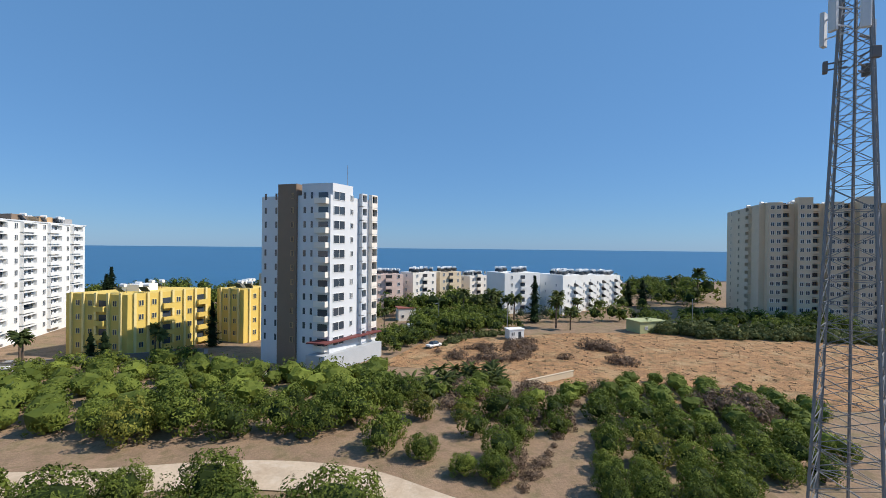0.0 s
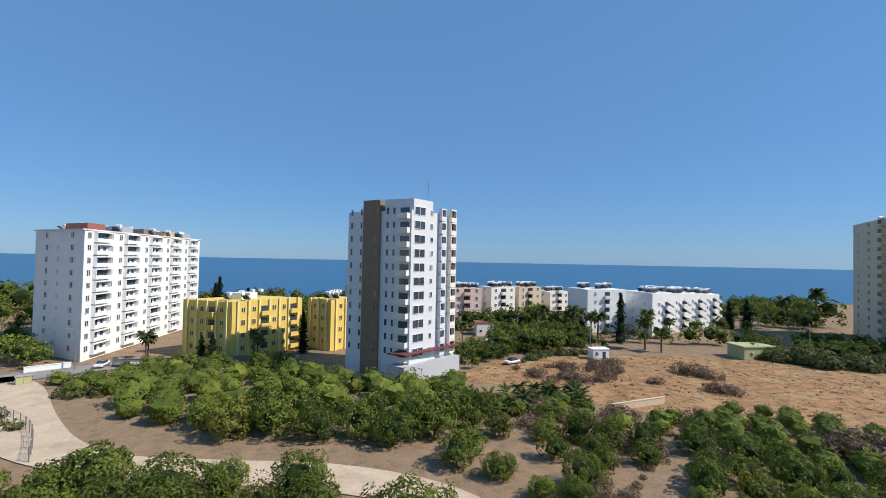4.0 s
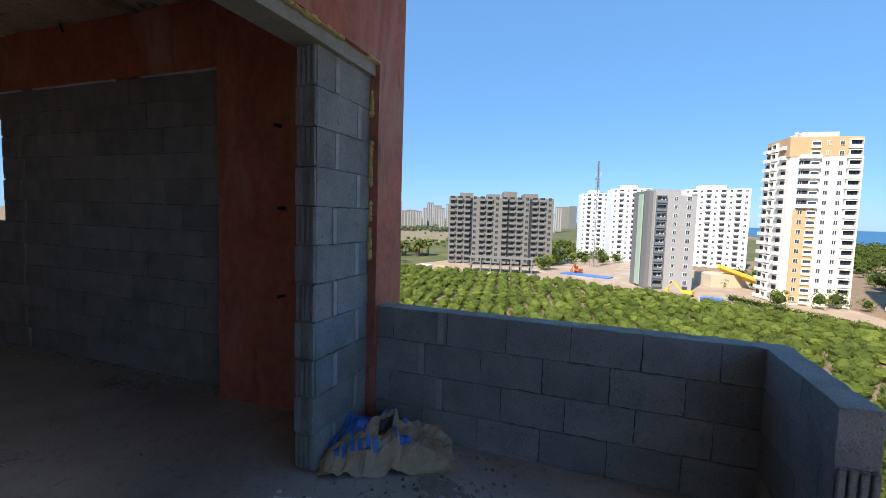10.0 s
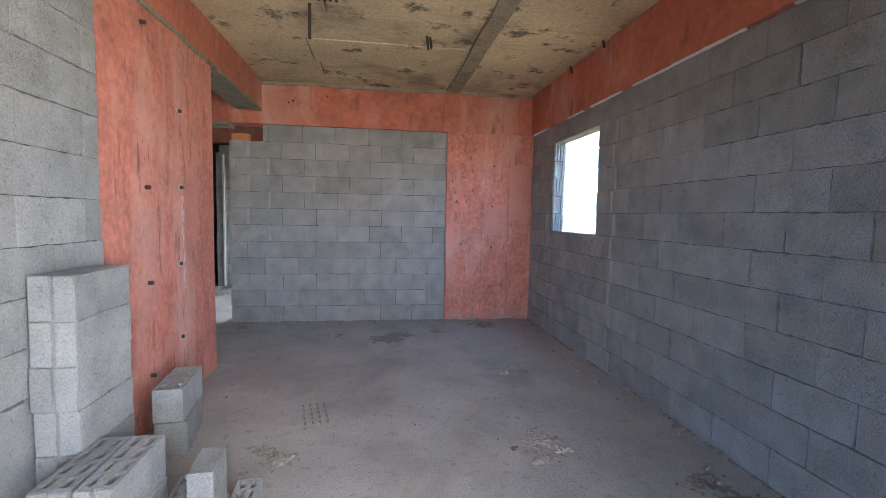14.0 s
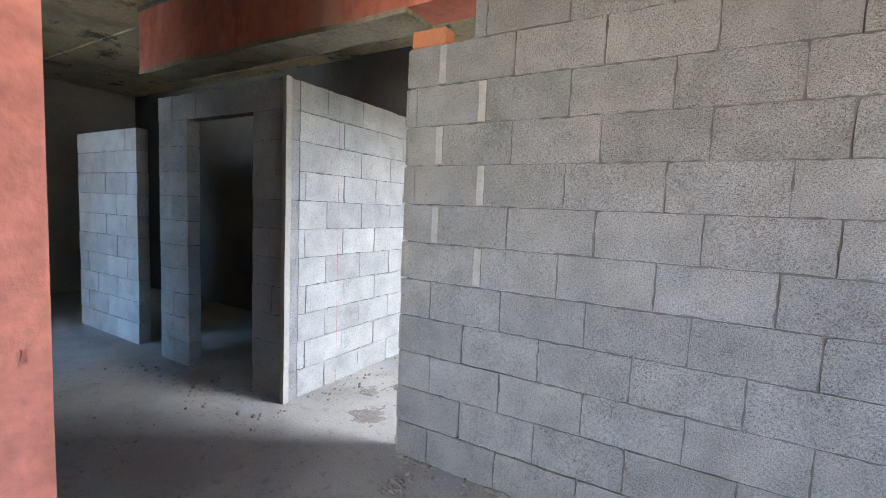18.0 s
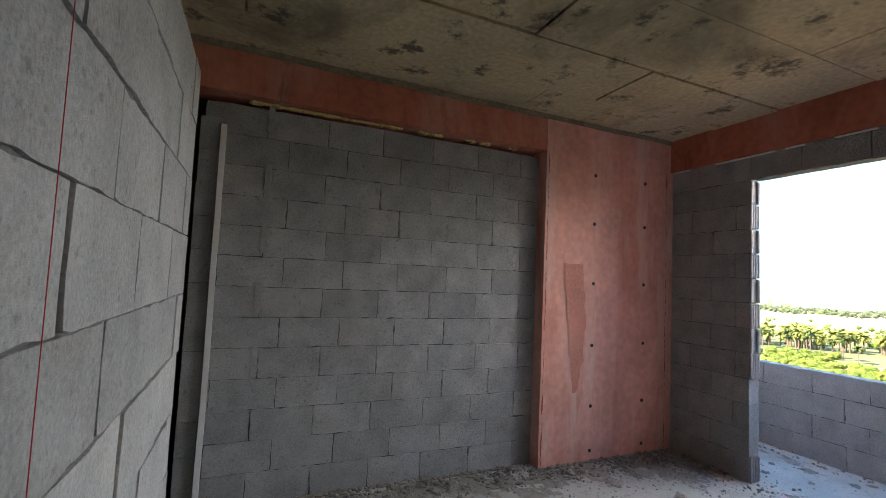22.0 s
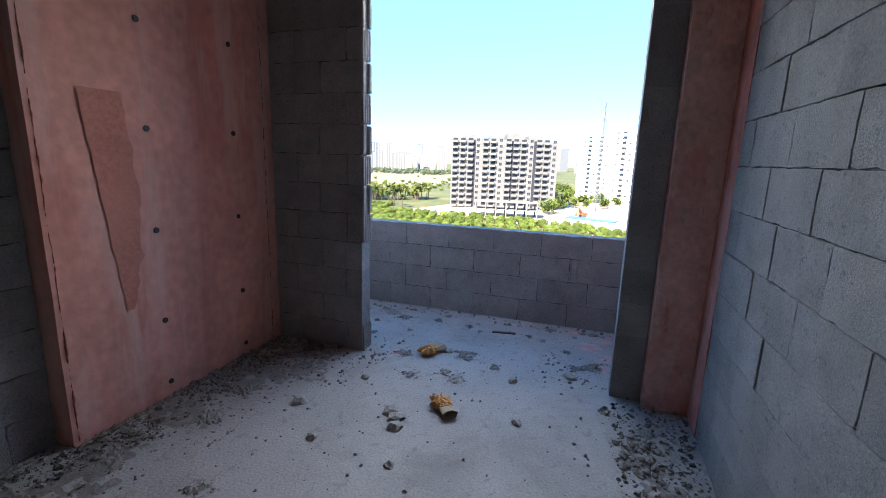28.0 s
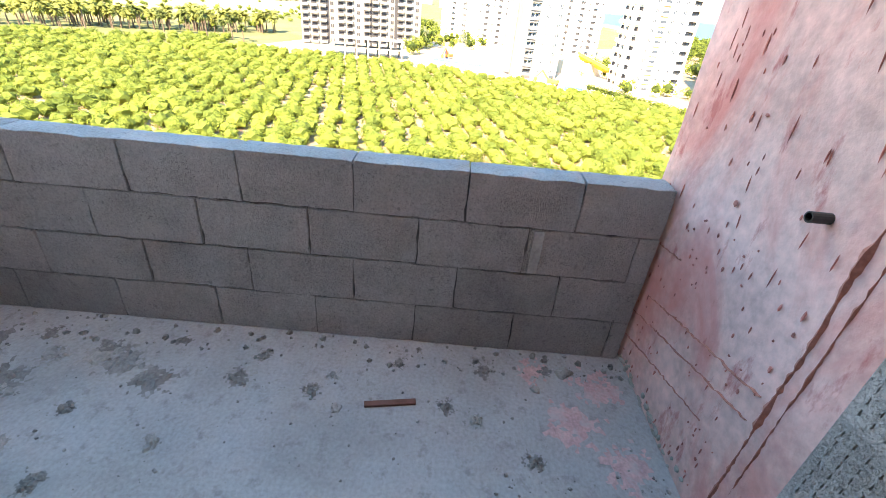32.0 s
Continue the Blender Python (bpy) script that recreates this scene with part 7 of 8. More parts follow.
def block_ribs(ob, L, T, H):
    """The two upright ribs on the end of a loose block, with the key groove between."""
    for y0, y1 in ((-T / 2, -T * 0.04), (T * 0.04, T / 2)):
        bm = bmesh.new()
        box(bm, L / 2 - 0.003, L / 2 + 0.012, y0, y1, -H / 2, H / 2, bev=0.003)
        part("rib", bm, M_BLOCK, ob)


# a column of blocks beside the wall, and a heap in front of it
for k in range(6):
    block_ribs(stack_block(-3.25 + 0.002 * ((k * 2) % 3), -3.53 + 0.004 * (k % 3), 0.091 + 0.182 * k, 0, 0, -90 + 0.5 * (k % 3), "grey pumice block in a tall stack", open_top=(k == 5), T=0.165, H=0.186), 0.39, 0.165, 0.178)
for x in (-3.105, -2.965):
    block_ribs(stack_block(x, -3.8, 0.285, 0, 0, -90 + 12 * (x + 3.0), "hollow pumice block set on another block", T=0.125), 0.39, 0.125, 0.182)
    block_ribs(stack_block(x + 0.012, -3.81, 0.095, 0, 0, -89, "hollow pumice block carrying another one", T=0.12, open_top=False), 0.39, 0.12, 0.182)
stack_block(-3.245, -3.83, 0.095, 0, 0, -91, "single pumice block tucked against the stack", T=0.12, open_top=False)
block_ribs(stack_block(-2.745, -3.78, 0.112, 24, 0, -86, "hollow pumice block leaning over on edge", T=0.115), 0.39, 0.115, 0.182)
block_ribs(stack_block(-2.64, -3.85, 0.09, 0, 0, -88, "broken hollow pumice block crusted with mortar", T=0.1, L=0.2, H=0.18, open_top=False), 0.2, 0.1, 0.172)
stack_block(-2.64, -3.86, 0.285, 0, 0, -86, "half pumice block set on a broken one", T=0.09, open_top=False, L=0.19, H=0.21)
block_ribs(stack_block(-2.525, -3.82, 0.095, 0, 0, -87, "hollow pumice block standing on the floor", T=0.1, L=0.3), 0.3, 0.1, 0.182)
stack_block(-3.14, -2.9, 0.095, 0, 0, -80, "grey pumice block at the column foot", T=0.16, open_top=False)
stack_block(-3.14, -2.9, 0.285, 0, 0, -84, "hollow grey pumice block set on another", T=0.15)


def clay_brick(x, y, z, rz, label):
    bm = bmesh.new()
    me = hollow_mesh(0.19, 0.13, 0.19, 4, 3, 0.1).copy()
    me.materials.clear()
    me.materials.append(M_BRICK)
    bm.free()
    tagged(piece("clay_brick", me, None, pose(x, y, z, 0, 0, rz)), label=label, category="brick", group="clay bricks")


clay_brick(-3.05, -4.38, 0.096, 80, "orange hollow clay brick on the floor")
clay_brick(-3.14, -4.18, 0.096, 100, "orange hollow clay brick beside the wall")
bm = bmesh.new()
box(bm, -0.1, 0.1, -0.05, 0.05, 0, 0.085, bev=0.006)
tagged(part("clay_brick", bm, M_BRICK, m=pose(-3.62, 0.05, 2.2)), label="solid orange clay brick resting on blockwork", category="brick")


def floor_print(x, y, rz, w, h, label):
    """The mortar print of a hollow block on the floor: thin bars."""
    ob = tagged(new("block_print"), label=label, category="mark", group="block prints")
    ob.matrix_basis = pose(x, y, 0, 0, 0, rz)
    for i in range(4):
        for j in range(5):
            bm = bmesh.new()
            cx, cy = (i - 1.5) * w / 3.4, (j - 2) * h / 5
            box(bm, cx - w * 0.045, cx + w * 0.045, cy - h * 0.07, cy + h * 0.07, 0.0, 0.006)
            for v in bm.verts:
                v.co += noise.noise_vector(v.co * 23) * 0.006
                v.co.z = max(v.co.z, 0)
            part("mortar_bar", bm, M_RUBBLE, ob)


floor_print(-2.38, -3.95, 8, 0.15, 0.27, "dark mortar print of a hollow block")
floor_print(-2.4, -2.64, 12, 0.16, 0.34, "dark mortar print of a hollow block")


def lump(name, x, y, r, h, seed, material, label, category="rubble", group="", z=0.0, sub=2, flat=True):
    rg = random.Random(seed)
    bm = bmesh.new()
    bmesh.ops.create_icosphere(bm, subdivisions=sub, radius=1)
    off = Vector((rg.uniform(0, 90), rg.uniform(0, 90), 0))
    for v in bm.verts:
        k = 1 + 0.5 * noise.noise(v.co * 1.7 + off) + 0.25 * noise.noise(v.co * 4.1 + off)
        v.co = Vector((v.co.x * r * k, v.co.y * r * k * rg.uniform(0.95, 1.0), v.co.z * h * k))
        if v.co.z < 0:
            v.co.z = 0 if flat else v.co.z * 0.2
    ob = part(name, bm, material, m=pose(x, y, z, 0, 0, rg.uniform(0, 360)))
    return tagged(ob, label=label, category=category, group=group)


def spill(x, y, r, seed, material=None, label="crumbly grey mortar splash on the floor", high=0.013):
    """A crumbling splash of mortar: ragged at the rim and uneven on top."""
    rg = random.Random(seed)
    n = 18
    off = Vector((rg.uniform(0, 90), rg.uniform(0, 90), 0))
    bm = bmesh.new()
    keep = {}
    for i in range(n):
        for j in range(n):
            u, v = (i + 0.5) / n * 2 - 1, (j + 0.5) / n * 2 - 1
            d = math.hypot(u, v * rg.uniform(0.95, 1.05))
            if 0.55 * noise.noise(Vector((u * 2.2, v * 2.2, 0)) + off) + 0.5 * noise.noise(Vector((u * 6, v * 6, 4)) + off) + 0.55 - d > 0:
                keep[i, j] = True
    vs = {}

    def vert(i, j):
        if (i, j) not in vs:
            rim = sum((i - a, j - b) in keep for a in (0, 1) for b in (0, 1)) < 4
            vs[i, j] = bm.verts.new((((i + rg.uniform(-0.35, 0.35)) / n * 2 - 1) * r, ((j + rg.uniform(-0.35, 0.35)) / n * 2 - 1) * r, 0.0005 if rim else rg.uniform(0.001, high)))
        return vs[i, j]
    for i, j in keep:
        bm.faces.new((vert(i, j), vert(i + 1, j), vert(i + 1, j + 1), vert(i, j + 1)))
    if not keep:
        bm.free()
        return
    tagged(part("mortar_spill" if material is None else "paint_stain", bm, material or M_RUBBLE, m=pose(x, y, 0.001, 0, 0, rg.uniform(0, 360))), label=label, category="mortar" if material is None else "stain", group="mortar spills" if material is None else "paint stains")


# spilt mortar on the floors
rng = random.Random(31)
for x, y, r in ((-1.0, -3.15, 0.17), (-0.9, -3.28, 0.12), (-2.5, -3.2, 0.16), (-2.62, -3.1, 0.1), (-0.8, -1.88, 0.12), (-0.72, -1.98, 0.09), (-0.3, -3.7, 0.2), (-0.25, -3.95, 0.14), (-1.5, -5.1, 0.13), (-2.0, -5.5, 0.16), (-0.55, -6.5, 0.22), (-0.9, -6.75, 0.25), (-1.2, -6.9, 0.15), (-1.45, -3.9, 0.1), (-1.2, -4.3, 0.12), (-1.8, -1.1, 0.15), (-1.3, -0.6, 0.14), (-3.55, -0.25, 0.14), (-3.8, 0.15, 0.12), (-4.4, 0.55, 0.16), (-4.25, 0.75, 0.12),
                (-0.75, 1.25, 0.08), (-0.95, 1.55, 0.1), (-0.62, 1.5, 0.13), (-0.55, 0.72, 0.1), (-1.05, 1.75, 0.11), (-0.3, 0.8, 0.06), (-0.05, 1.9, 0.09), (-0.1, 2.2, 0.13), (0.0, 2.45, 0.12), (-0.15, 2.7, 0.14), (0.05, 2.9, 0.12), (-0.4, 2.5, 0.07), (-0.1, 1.1, 0.06), (0.1, 0.95, 0.07), (-1.6, 2.6, 0.16), (-1.9, 2.55, 0.14), (-2.3, 2.75, 0.2), (-2.7, 2.8, 0.22), (-3.1, 2.85, 0.2), (-3.6, 2.85, 0.18), (-4.1, 2.8, 0.2), (-2.5, 2.4, 0.12), (-3.0, 2.35, 0.1), (-3.6, 2.0, 0.12), (-2.9, 1.3, 0.1), (-2.2, 1.1, 0.12), (-2.6, 0.75, 0.09), (-1.9, 0.55, 0.1), (-1.5, 0.42, 0.13), (-1.2, 0.35, 0.12), (-2.4, 0.35, 0.1), (-2.19, -4.88, 0.16), (-2.1, -4.98, 0.12), (-1.06, -3.33, 0.16), (-3.68, 1.4, 0.1), (-2.96, 0.9, 0.13), (-3.23, 0.87, 0.12), (-3.16, 1.42, 0.1), (-4.42, 2.3, 0.11), (-2.32, 2.18, 0.1), (-0.01, 2.35, 0.14), (-1.0, 1.44, 0.13), (-0.67, 1.48, 0.12), (-0.7, 0.77, 0.09), (-0.5, 0.62, 0.12), (-0.76, 1.93, 0.13), (-0.08, 1.61, 0.06)):
    spill(x, y, r * 0.85, int(abs(x * 700 + y * 90)))
for x, y, r in ((-1.5, 1.67, 0.05), (-1.62, 1.60, 0.04), (-1.59, 2.21, 0.045), (-1.85, 1.95, 0.03), (-1.2, 2.0, 0.03), (-0.62, 1.62, 0.035), (-1.9, 1.5, 0.025), (-0.9, 1.1, 0.03), (-1.35, 1.0, 0.03), (-0.7, 0.75, 0.04), (-0.45, 0.6, 0.035), (0.12, 0.62, 0.03), (-1.05, 0.55, 0.035), (-3.5, -1.35, 0.04), (-3.45, -1.5, 0.03), (-0.9, -2.0, 0.05), (-0.15, 1.5, 0.02), (0.02, 0.75, 0.02), (-2.8, 1.9, 0.03), (-3.3, 1.2, 0.03), (-4.77, 2.18, 0.03), (-3.59, 1.27, 0.025), (-3.84, 1.24, 0.022), (-3.9, 1.79, 0.02), (-1.54, 1.63, 0.05), (-2.73, 0.89, 0.04), (-2.4, 1.3, 0.02), (-2.6, 1.6, 0.015), (-2.1, 1.35, 0.02), (-3.3, 1.05, 0.02)):
    lump("stone", x, y, r, r * 0.8, x * 3 - y, M_RUBBLE if rng.random() < 0.7 else M_CONC, "jagged lump of broken grey concrete", "stone", "loose stones", sub=2)


def grit(name, label, areas, seed, material=None):
    """Small crumbs of mortar over parts of the floor, joined."""
    rg = random.Random(seed)
    V, F = [], []
    for x0, x1, y0, y1, n, lo, hi in areas:
        for _ in range(n):
            x, y, r = rg.uniform(x0, x1), rg.uniform(y0, y1), lo + (hi - lo) * rg.random() ** 3
            b = len(V)
            a = rg.uniform(0, 6.28)
            for k in range(5):
                V.append((x + math.cos(a + k * 1.257) * r * rg.uniform(0.6, 1.2), y + math.sin(a + k * 1.257) * r * rg.uniform(0.6, 1.2), -0.002))
            for k in range(4):
                V.append((x + math.cos(a + 0.5 + k * 1.57) * r * rg.uniform(0.3, 0.7), y + math.sin(a + 0.5 + k * 1.57) * r * rg.uniform(0.3, 0.7), r * rg.uniform(0.5, 1.0)))
            F.append((b + 5, b + 6, b + 7, b + 8))
            for k in range(4):
                F.append((b + k, b + (k + 1) % 5, b + 5 + (k + 1) % 4, b + 5 + k))
            F.append((b + 4, b, b + 5, b + 8))
            F.append((b + 3, b + 4, b + 8))
    me = bpy.data.meshes.new(name)
    me.from_pydata(V, [], F)
    me.materials.append(material or M_RUBBLE)
    tagged(new(name, me), label=label, kind="stuff", category="grit")


grit("mortar_grit", "grey mortar crumbs scattered over the concrete floor", [
    (-3.3, -0.1, -5.6, -0.1, 500, 0.003, 0.012), (-0.25, -0.02, -4.6, -0.05, 260, 0.004, 0.022), (-3.7, -1.2, -0.14, -0.01, 160, 0.004, 0.02),
    (-2.6, -0.3, -7.9, -5.9, 420, 0.003, 0.016), (-0.9, -0.15, -6.9, -5.9, 260, 0.004, 0.02), (-4.7, -0.9, 0.15, 2.9, 900, 0.003, 0.014),
    (-4.7, -0.9, 2.65, 3.03, 700, 0.004, 0.028), (-2.0, -0.9, 0.12, 0.5, 420, 0.004, 0.022), (-0.85, 0.22, 0.36, 3.04, 520, 0.002, 0.009), (-0.85, -0.3, 0.36, 1.0, 160, 0.004, 0.016),
    (0.08, 0.23, 0.36, 3.0, 160, 0.004, 0.02), (-1.4, -0.5, 2.0, 2.6, 160, 0.004, 0.02), (-4.74, -4.5, 0.2, 2.9, 160, 0.004, 0.02), (-6.5, -4.6, -0.3, 0.07, 200, 0.004, 0.02), (-8.0, -3.8, -1.4, 0.0, 300, 0.003, 0.014)], 17)

grit("rubble_band", "dark brown mortar rubble and dirt along the wall foot", [
    (-4.75, -2.3, 2.78, 3.03, 900, 0.003, 0.018), (-4.75, -2.3, 2.45, 2.85, 500, 0.002, 0.011), (-2.4, -0.9, 2.68, 2.92, 700, 0.003, 0.018), (-2.2, -0.9, 2.35, 2.7, 380, 0.002, 0.011),
    (-1.1, -0.75, 2.0, 2.6, 180, 0.002, 0.011), (-2.7, -0.95, 0.11, 0.28, 500, 0.003, 0.016), (-2.3, -0.9, 0.26, 0.5, 300, 0.002, 0.011), (-4.74, -4.5, 1.6, 2.9, 200, 0.002, 0.011)], 23, M_DIRT)



def glove(x, y, rz, label, seed=1):
    """A stiff, crumpled work glove: one folded skin drawn out into stubby fingers."""
    rg = random.Random(seed)
    off = Vector((seed * 5.3, 0, 0))
    ob = tagged(new("work_glove"), label=label, category="glove", group="work gloves")
    ob.matrix_basis = pose(x, y, 0, 0, 0, rz)
    bm = bmesh.new()
    bmesh.ops.create_icosphere(bm, subdivisions=4, radius=1)
    lobes = [(radians(a), ln, up) for a, ln, up in ((-50, 0.7, 0.1), (-18, 1.0, 0.5), (12, 1.15, 0.2), (38, 0.9, 0.6), (75, 0.6, 0.15))]
    for v in bm.verts:
        d = v.co.copy()
        a = math.atan2(d.y, d.x)
        k, up = 0.0, 0.0
        for la, ln, lu in lobes:
            w = math.exp(-((a - la) / 0.15) ** 2) * max(0, 1 - abs(d.z)) ** 0.5
            k += ln * w
            up += lu * w
        fold = 0.22 * noise.noise(d * 3.1 + off) + 0.14 * noise.noise(d * 7 + off)
        rr = 0.055 * (1 + k + fold)
        v.co = Vector((d.x * rr, d.y * rr * 0.9, max(0.0, 0.03 + d.z * 0.034 * (1 + fold) + up * 0.03)))
    part("palm", bm, M_GLOVE, ob)
    bm = bmesh.new()
    bmesh.ops.create_cone(bm, cap_ends=False, segments=18, radius1=0.052, radius2=0.036, depth=0.07, matrix=pose(-0.075, 0, 0.03, 0, 90, 0))
    for v in bm.verts:
        v.co.z = 0.028 + (v.co.z - 0.03) * 0.5
        v.co += noise.noise_vector(v.co * 40 + off) * 0.012
        v.co.z = max(0.0, v.co.z)
    part("cuff", bm, M_PAPER, ob, "greyish worn cuff")


glove(-0.70, 1.74, 150, "tan leather work glove lying on dusty concrete")
glove(-1.36, 1.42, 40, "tan crumpled work glove lying on dusty concrete", 3)

bm = bmesh.new()
box(bm, -0.095, 0.095, -0.012, 0.012, 0.0, 0.012, bev=0.002)
tagged(part("wood_lath", bm, M_WOOD, m=pose(-0.11, 1.31, 0, 0, 0, 100)), label="short splintered brown lath on the balcony floor", category="wood")

# an empty cement sack in the balcony corner
sk = tagged(new("cement_sack"), label="crumpled brown paper cement sack, torn open", category="sack")
sk.matrix_basis = pose(-0.33, -6.1, 0.0, 0, 0, -62) @ Matrix.Diagonal((1.25, 1.15, 1.35, 1))
bm = bmesh.new()
bmesh.ops.create_grid(bm, x_segments=46, y_segments=34, size=0.5)
for v in bm.verts:
    u, w = v.co.x / 0.5, v.co.y / 0.5
    z = 0.13 * max(0, 1 - abs(u) ** 3) * max(0, 1 - abs(w) ** 4) * (0.55 + 0.45 * (u < 0.1))
    z += 0.06 * noise.noise(Vector((u * 2.1, w * 2.1, 3))) + 0.045 * abs(noise.noise(Vector((u * 4.5, w * 4.5, 1)))) + 0.015 * noise.noise(Vector((u * 11, w * 11, 1)))
    v.co = Vector((u * 0.30 + 0.03 * noise.noise(Vector((w * 2, 5, 0))), w * 0.22 + 0.03 * noise.noise(Vector((u * 2, 9, 0))), max(0.004, z)))
bmesh.ops.solidify(bm, geom=bm.faces[:], thickness=0.004)
part("paper", bm, M_PAPER, sk)


def sack_patch(name, u0, u1, w0, w1, material):
    bm = bmesh.new()
    bmesh.ops.create_grid(bm, x_segments=14, y_segments=14, size=0.5)
    for v in bm.verts:
        u, w = u0 + (u1 - u0) * (v.co.x + 0.5), w0 + (w1 - w0) * (v.co.y + 0.5)
        z = 0.13 * max(0, 1 - abs(u) ** 3) * max(0, 1 - abs(w) ** 4) * (0.55 + 0.45 * (u < 0.1))
        z += 0.06 * noise.noise(Vector((u * 2.1, w * 2.1, 3))) + 0.045 * abs(noise.noise(Vector((u * 4.5, w * 4.5, 1)))) + 0.015 * noise.noise(Vector((u * 11, w * 11, 1)))
        v.co = Vector((u * 0.30 + 0.03 * noise.noise(Vector((w * 2, 5, 0))), w * 0.22 + 0.03 * noise.noise(Vector((u * 2, 9, 0))), max(0.004, z) + 0.006))
    part(name, bm, material, sk)


sack_patch("printed_panel", -0.9, -0.3, -0.35, 0.6, M_BLUE)
sack_patch("printed_panel", 0.05, 0.3, -0.75, -0.25, M_BLUE)
for k in range(6):
    sack_patch("printed_letter", -0.8 + k * 0.11, -0.73 + k * 0.11, -0.82, -0.62, M_BLUE)
for k in range(6):
    sack_patch("printed_letter", -0.25 + k * 0.09, -0.19 + k * 0.09, 0.2, 0.36, M_BLUE)
# no hole is cut: a black patch puts the tear's shade into colour
sack_patch("torn_opening", -0.12, 0.12, -0.32, 0.05, M_BLACK)

# steel ends, and black plugs whose colour stands for the shade in tie holes
def rods(parent, name, spots, axis, r, out):
    for x, y, z in spots:
        bm = bmesh.new()
        m = pose(x, y, z, 0, 90, 0) if axis == "x" else pose(x, y, z, 90, 0, 0) if axis == "y" else pose(x, y, z)
        bmesh.ops.create_cone(bm, cap_ends=True, segments=8, radius1=r, radius2=r * 0.9, depth=out, matrix=m)
        part(name, bm, M_BLACK, parent)


OB = bpy.data.objects
rods(OB["column_north"], "tie_hole", [(-1.80, 2.93, z) for z in (0.09, 0.46, 0.97, 1.5, 2.02, 2.45)] + [(-1.21, 2.93, z) for z in (0.09, 0.47, 0.98, 1.51, 2.04, 2.45)], "y", 0.017, 0.012)
rods(OB["column_far"], "tie_hole", [(-0.512, -0.02, 1.996), (-0.528, -0.024, 1.481), (-0.526, -0.02, 0.957), (-0.533, -0.02, 0.439), (-0.93, -0.02, 0.99)], "y", 0.013, 0.012)
rods(OB["column_east"], "tie_rod", [(-0.15, -5.17, 1.93), (-0.15, -5.2, 1.39), (-0.15, -5.2, 0.8)], "x", 0.013, 0.1)
rods(OB["column_west"], "tie_rod", [(-3.362, -2.264, 2.042), (-3.362, -2.265, 1.516), (-3.366, -2.294, 0.982), (-3.366, -2.295, 0.46)] + [(-3.36, -2.72, z) for z in (0.33, 0.91, 1.49, 2.45)], "x", 0.014, 0.03)
rods(OB["beam_far"], "tie_rod", [(-3.05, -0.04, 2.66), (-3.0, -0.04, 2.68), (-2.6, -0.04, 2.75)], "y", 0.01, 0.05)
bm = bmesh.new()
bmesh.ops.create_cone(bm, cap_ends=False, segments=14, radius1=0.013, radius2=0.013, depth=0.05, matrix=pose(-0.34, 0.362, 0.975, 90, 0, 0))
bmesh.ops.solidify(bm, geom=bm.faces[:], thickness=0.003)
tagged(part("pipe_stub", bm, M_BLACK), label="short rusty pipe end in the red wall", category="pipe")
for x, y, ln in ((-2.5, -2.13, 0.28), (-1.58, -1.68, 0.12), (-1.55, -1.66, 0.1), (-2.42, -2.3, 0.06), (-2.38, -2.3, 0.06), (-2.34, -2.3, 0.06), (-2.30, -2.3, 0.06), (-0.05, -1.2, 0.07), (-0.07, -1.9, 0.07), (-0.06, -2.8, 0.07)):
    bm = bmesh.new()
    beam_between(bm, (x, y, 2.902), (x + 0.01, y - ln * 0.25, 2.9 - ln), 0.008 if ln < 0.2 else 0.011)
    tagged(part("steel_rod", bm, M_BLACK), label="dark steel rod end hanging from the ceiling", category="rod", group="ceiling rods")
bm = bmesh.new()
beam_between(bm, (-4.732, 0.55, 0.0), (-4.732, 0.53, 2.6), 0.0005)
tagged(part("string_line", bm, M_STRING), label="thin red builder's string hanging down", category="string")
# a second coat of red on the column
bm = bmesh.new()
rg = random.Random(61)
row = None
for k in range(25):
    z = 1.66 - 0.045 * k
    left = -2.12 + 0.005 * k + rg.uniform(-0.006, 0.006)
    right = left + 0.2 * max(0.1, 1 - (k / 26) ** 3) + rg.uniform(-0.012, 0.012)
    nxt = [bm.verts.new((left, 2.9245, z)), bm.verts.new((right, 2.9245, z))]
    if row:
        bm.faces.new((row[0], nxt[0], nxt[1], row[1]))
    row = nxt
part("paint_patch", bm, M_REDPATCH, OB["column_north"], "darker red brushed patch")

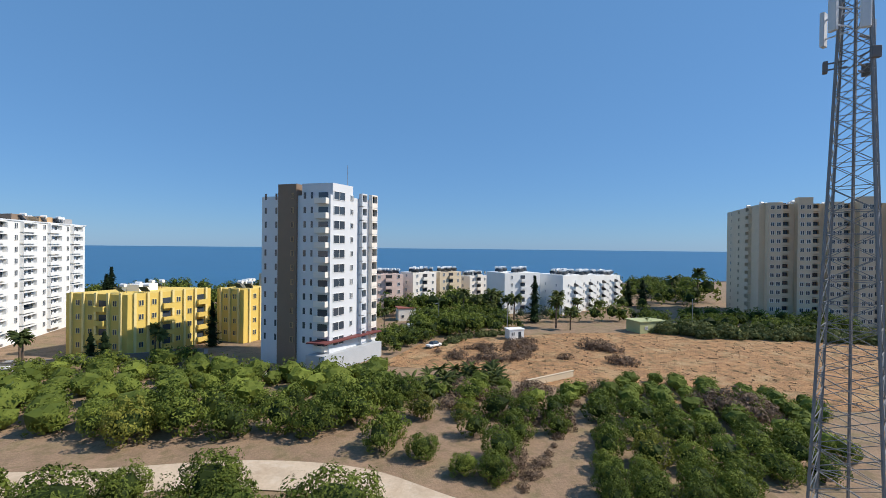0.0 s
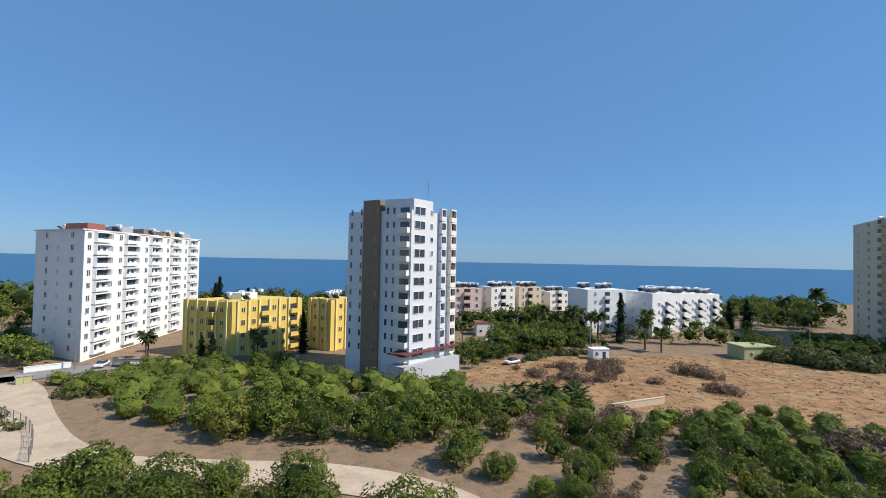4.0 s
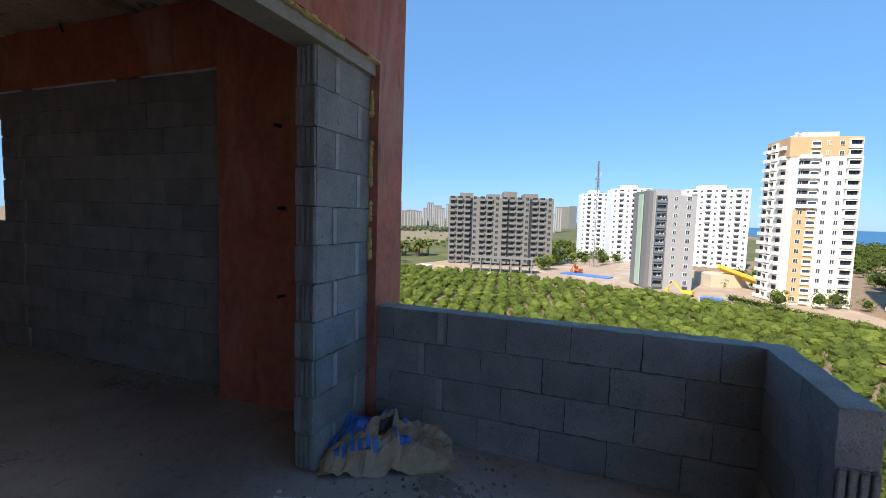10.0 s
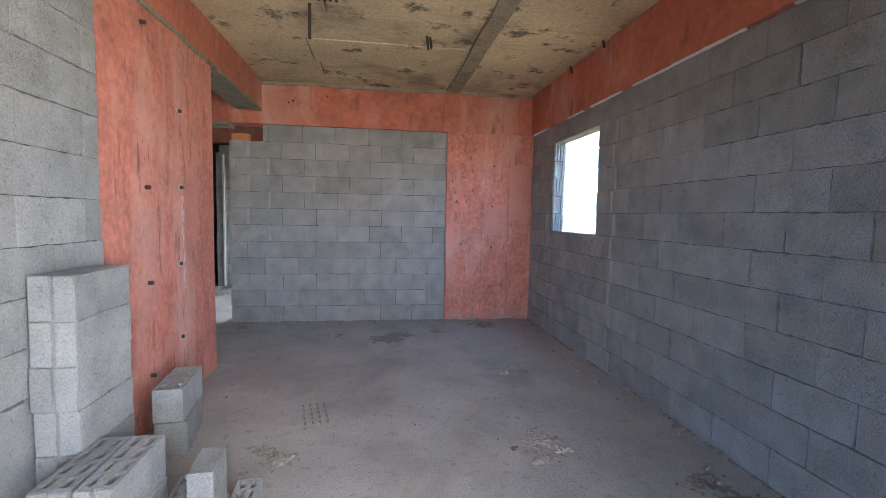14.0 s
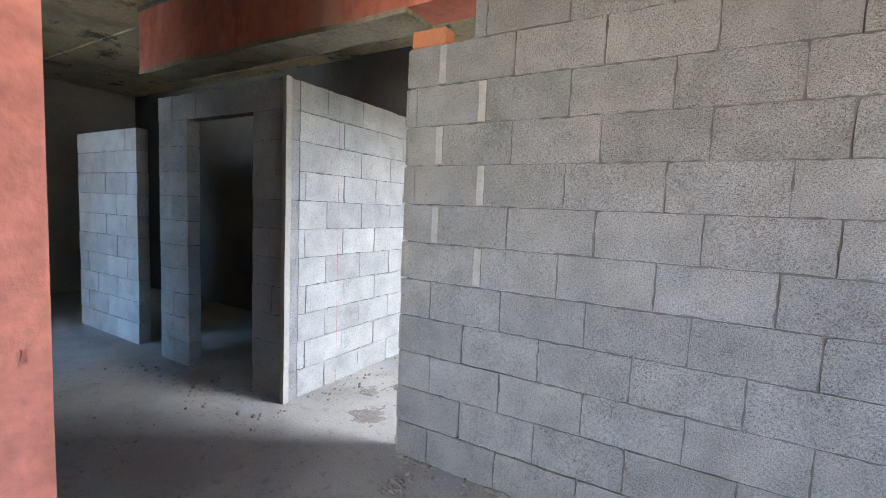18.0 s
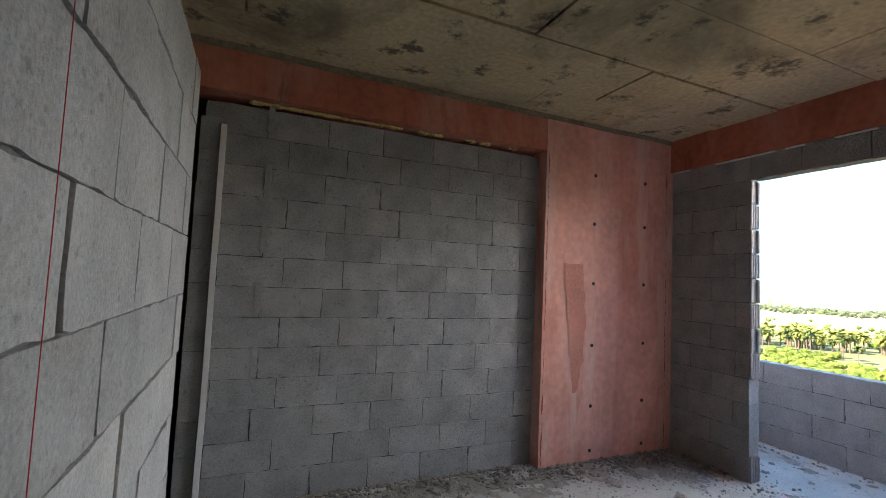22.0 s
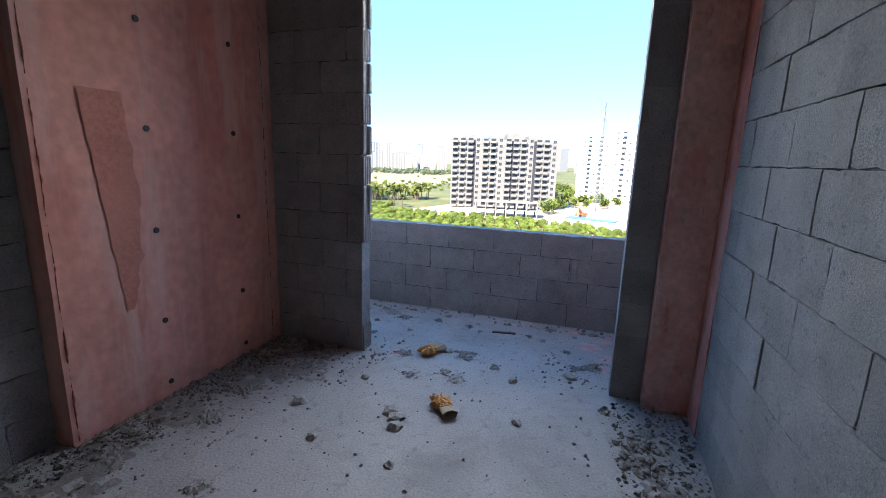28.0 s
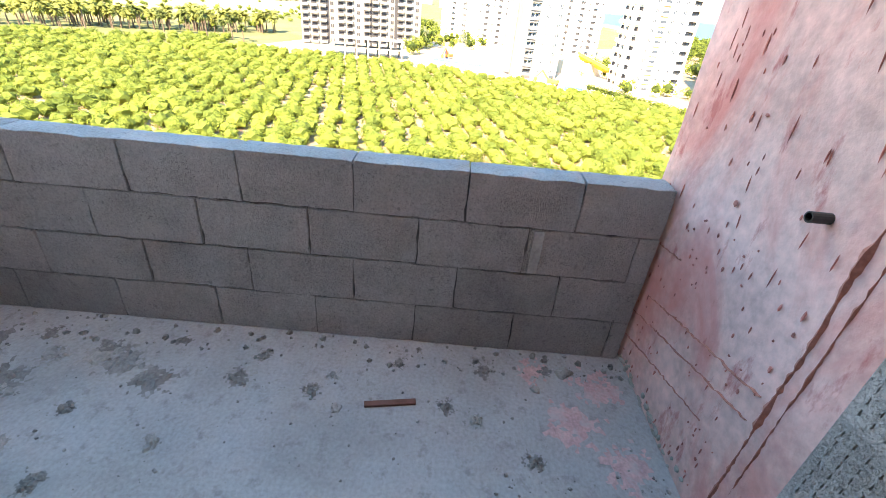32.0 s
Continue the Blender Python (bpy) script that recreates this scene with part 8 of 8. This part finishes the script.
# heaps of swept rubble in the second room
for x, y, r, h in ((-1.0, 2.72, 0.2, 0.05), (-1.25, 2.78, 0.16, 0.05), (-0.92, 2.5, 0.14, 0.03), (-1.6, 2.82, 0.14, 0.035), (-2.2, 2.84, 0.16, 0.04), (-2.7, 2.9, 0.18, 0.045), (-3.3, 2.92, 0.16, 0.04), (-3.9, 2.9, 0.17, 0.045), (-4.4, 2.86, 0.15, 0.04), (-1.4, 0.4, 0.12, 0.03), (-2.0, 0.32, 0.14, 0.03)):
    rg = random.Random(int(x * 100 + y * 10))
    bm = bmesh.new()
    for k in range(110):
        d, a = r * rg.random() ** 0.6 * 1.5, rg.uniform(0, 6.28)
        q = 0.004 + 0.016 * rg.random() ** 2
        vs = bmesh.ops.create_icosphere(bm, subdivisions=1, radius=q)["verts"]
        c = Vector((math.cos(a) * d, math.sin(a) * d * 0.7, max(0, h * (1 - d / (1.5 * r)) * rg.uniform(0.2, 1.0))))
        sx, sz = rg.uniform(0.7, 1.5), rg.uniform(0.4, 0.9)
        for v in vs:
            v.co = Vector((v.co.x * sx, v.co.y, v.co.z * sz)) + noise.noise_vector(v.co * 70 + c * 9) * q * 0.5 + c
    tagged(part("rubble_heap", bm, M_BRUBBLE, m=pose(x, y, 0.004)), label="low heap of brownish mortar rubble on the floor", category="rubble", kind="stuff")
for x, y, r in ((-1.0, 2.6, 0.3), (-1.45, 2.72, 0.3), (-1.9, 2.74, 0.26), (-2.35, 2.78, 0.3), (-2.9, 2.84, 0.3), (-3.4, 2.82, 0.34), (-3.95, 2.84, 0.3), (-4.45, 2.8, 0.3), (-3.7, 2.55, 0.26), (-2.6, 2.6, 0.24), (-1.25, 2.42, 0.24), (-1.35, 0.36, 0.2), (-1.75, 0.3, 0.24), (-2.2, 0.26, 0.2), (-4.55, 2.3, 0.22)):
    spill(x, y, r, int(x * 170 + y * 370), M_DIRT, "dark brown dirt trodden into the concrete floor", 0.006)
for x, y, r in ((0.0, 2.9, 0.09), (-0.12, 2.8, 0.07), (0.1, 2.72, 0.06), (-0.02, 2.62, 0.08), (-0.2, 2.65, 0.06), (-0.3, 2.85, 0.08), (0.05, 2.45, 0.07), (-0.25, 2.4, 0.05), (-0.45, 2.75, 0.06), (-0.5, 2.3, 0.06), (0.12, 2.2, 0.05), (0.08, 1.85, 0.05), (0.0, 1.55, 0.05), (0.1, 1.3, 0.04), (-0.35, 2.05, 0.05), (-0.6, 2.55, 0.07), (-0.15, 1.0, 0.05), (0.12, 0.7, 0.05)):
    spill(x, y, r, int(abs(x * 910 + y * 530)))
for x, y, r in ((-1.86, -0.85, 0.3), (-1.72, -0.72, 0.2), (-2.52, -0.68, 0.16), (-2.4, -0.66, 0.1), (-4.15, 0.24, 0.2), (-1.03, -3.17, 0.2), (-2.18, -4.9, 0.16), (-1.3, -0.4, 0.2), (-0.7, -0.3, 0.25), (-4.55, 2.7, 0.35), (-4.2, 2.45, 0.4), (-4.6, 2.0, 0.3), (-3.37, 2.5, 0.28), (-3.8, 2.3, 0.3)):
    spill(x, y, r, int(abs(x * 410 + y * 130)), M_DIRT, "dark gritty mortar trodden into the concrete floor", 0.005)
spill(-1.03, -5.86, 0.2, 77, M_PLASTER, "dried pale cement puddle on the balcony floor", 0.01)
for x, y, r in ((0.05, 0.5, 0.14), (-0.12, 0.62, 0.16), (-0.3, 0.48, 0.13), (0.12, 0.75, 0.1), (-0.5, 0.5, 0.1), (-0.78, 1.95, 0.09)):
    spill(x, y, r, int(x * 90 + y * 70), M_PINKDUST, "pinkish red paint dust on the concrete floor", 0.003)
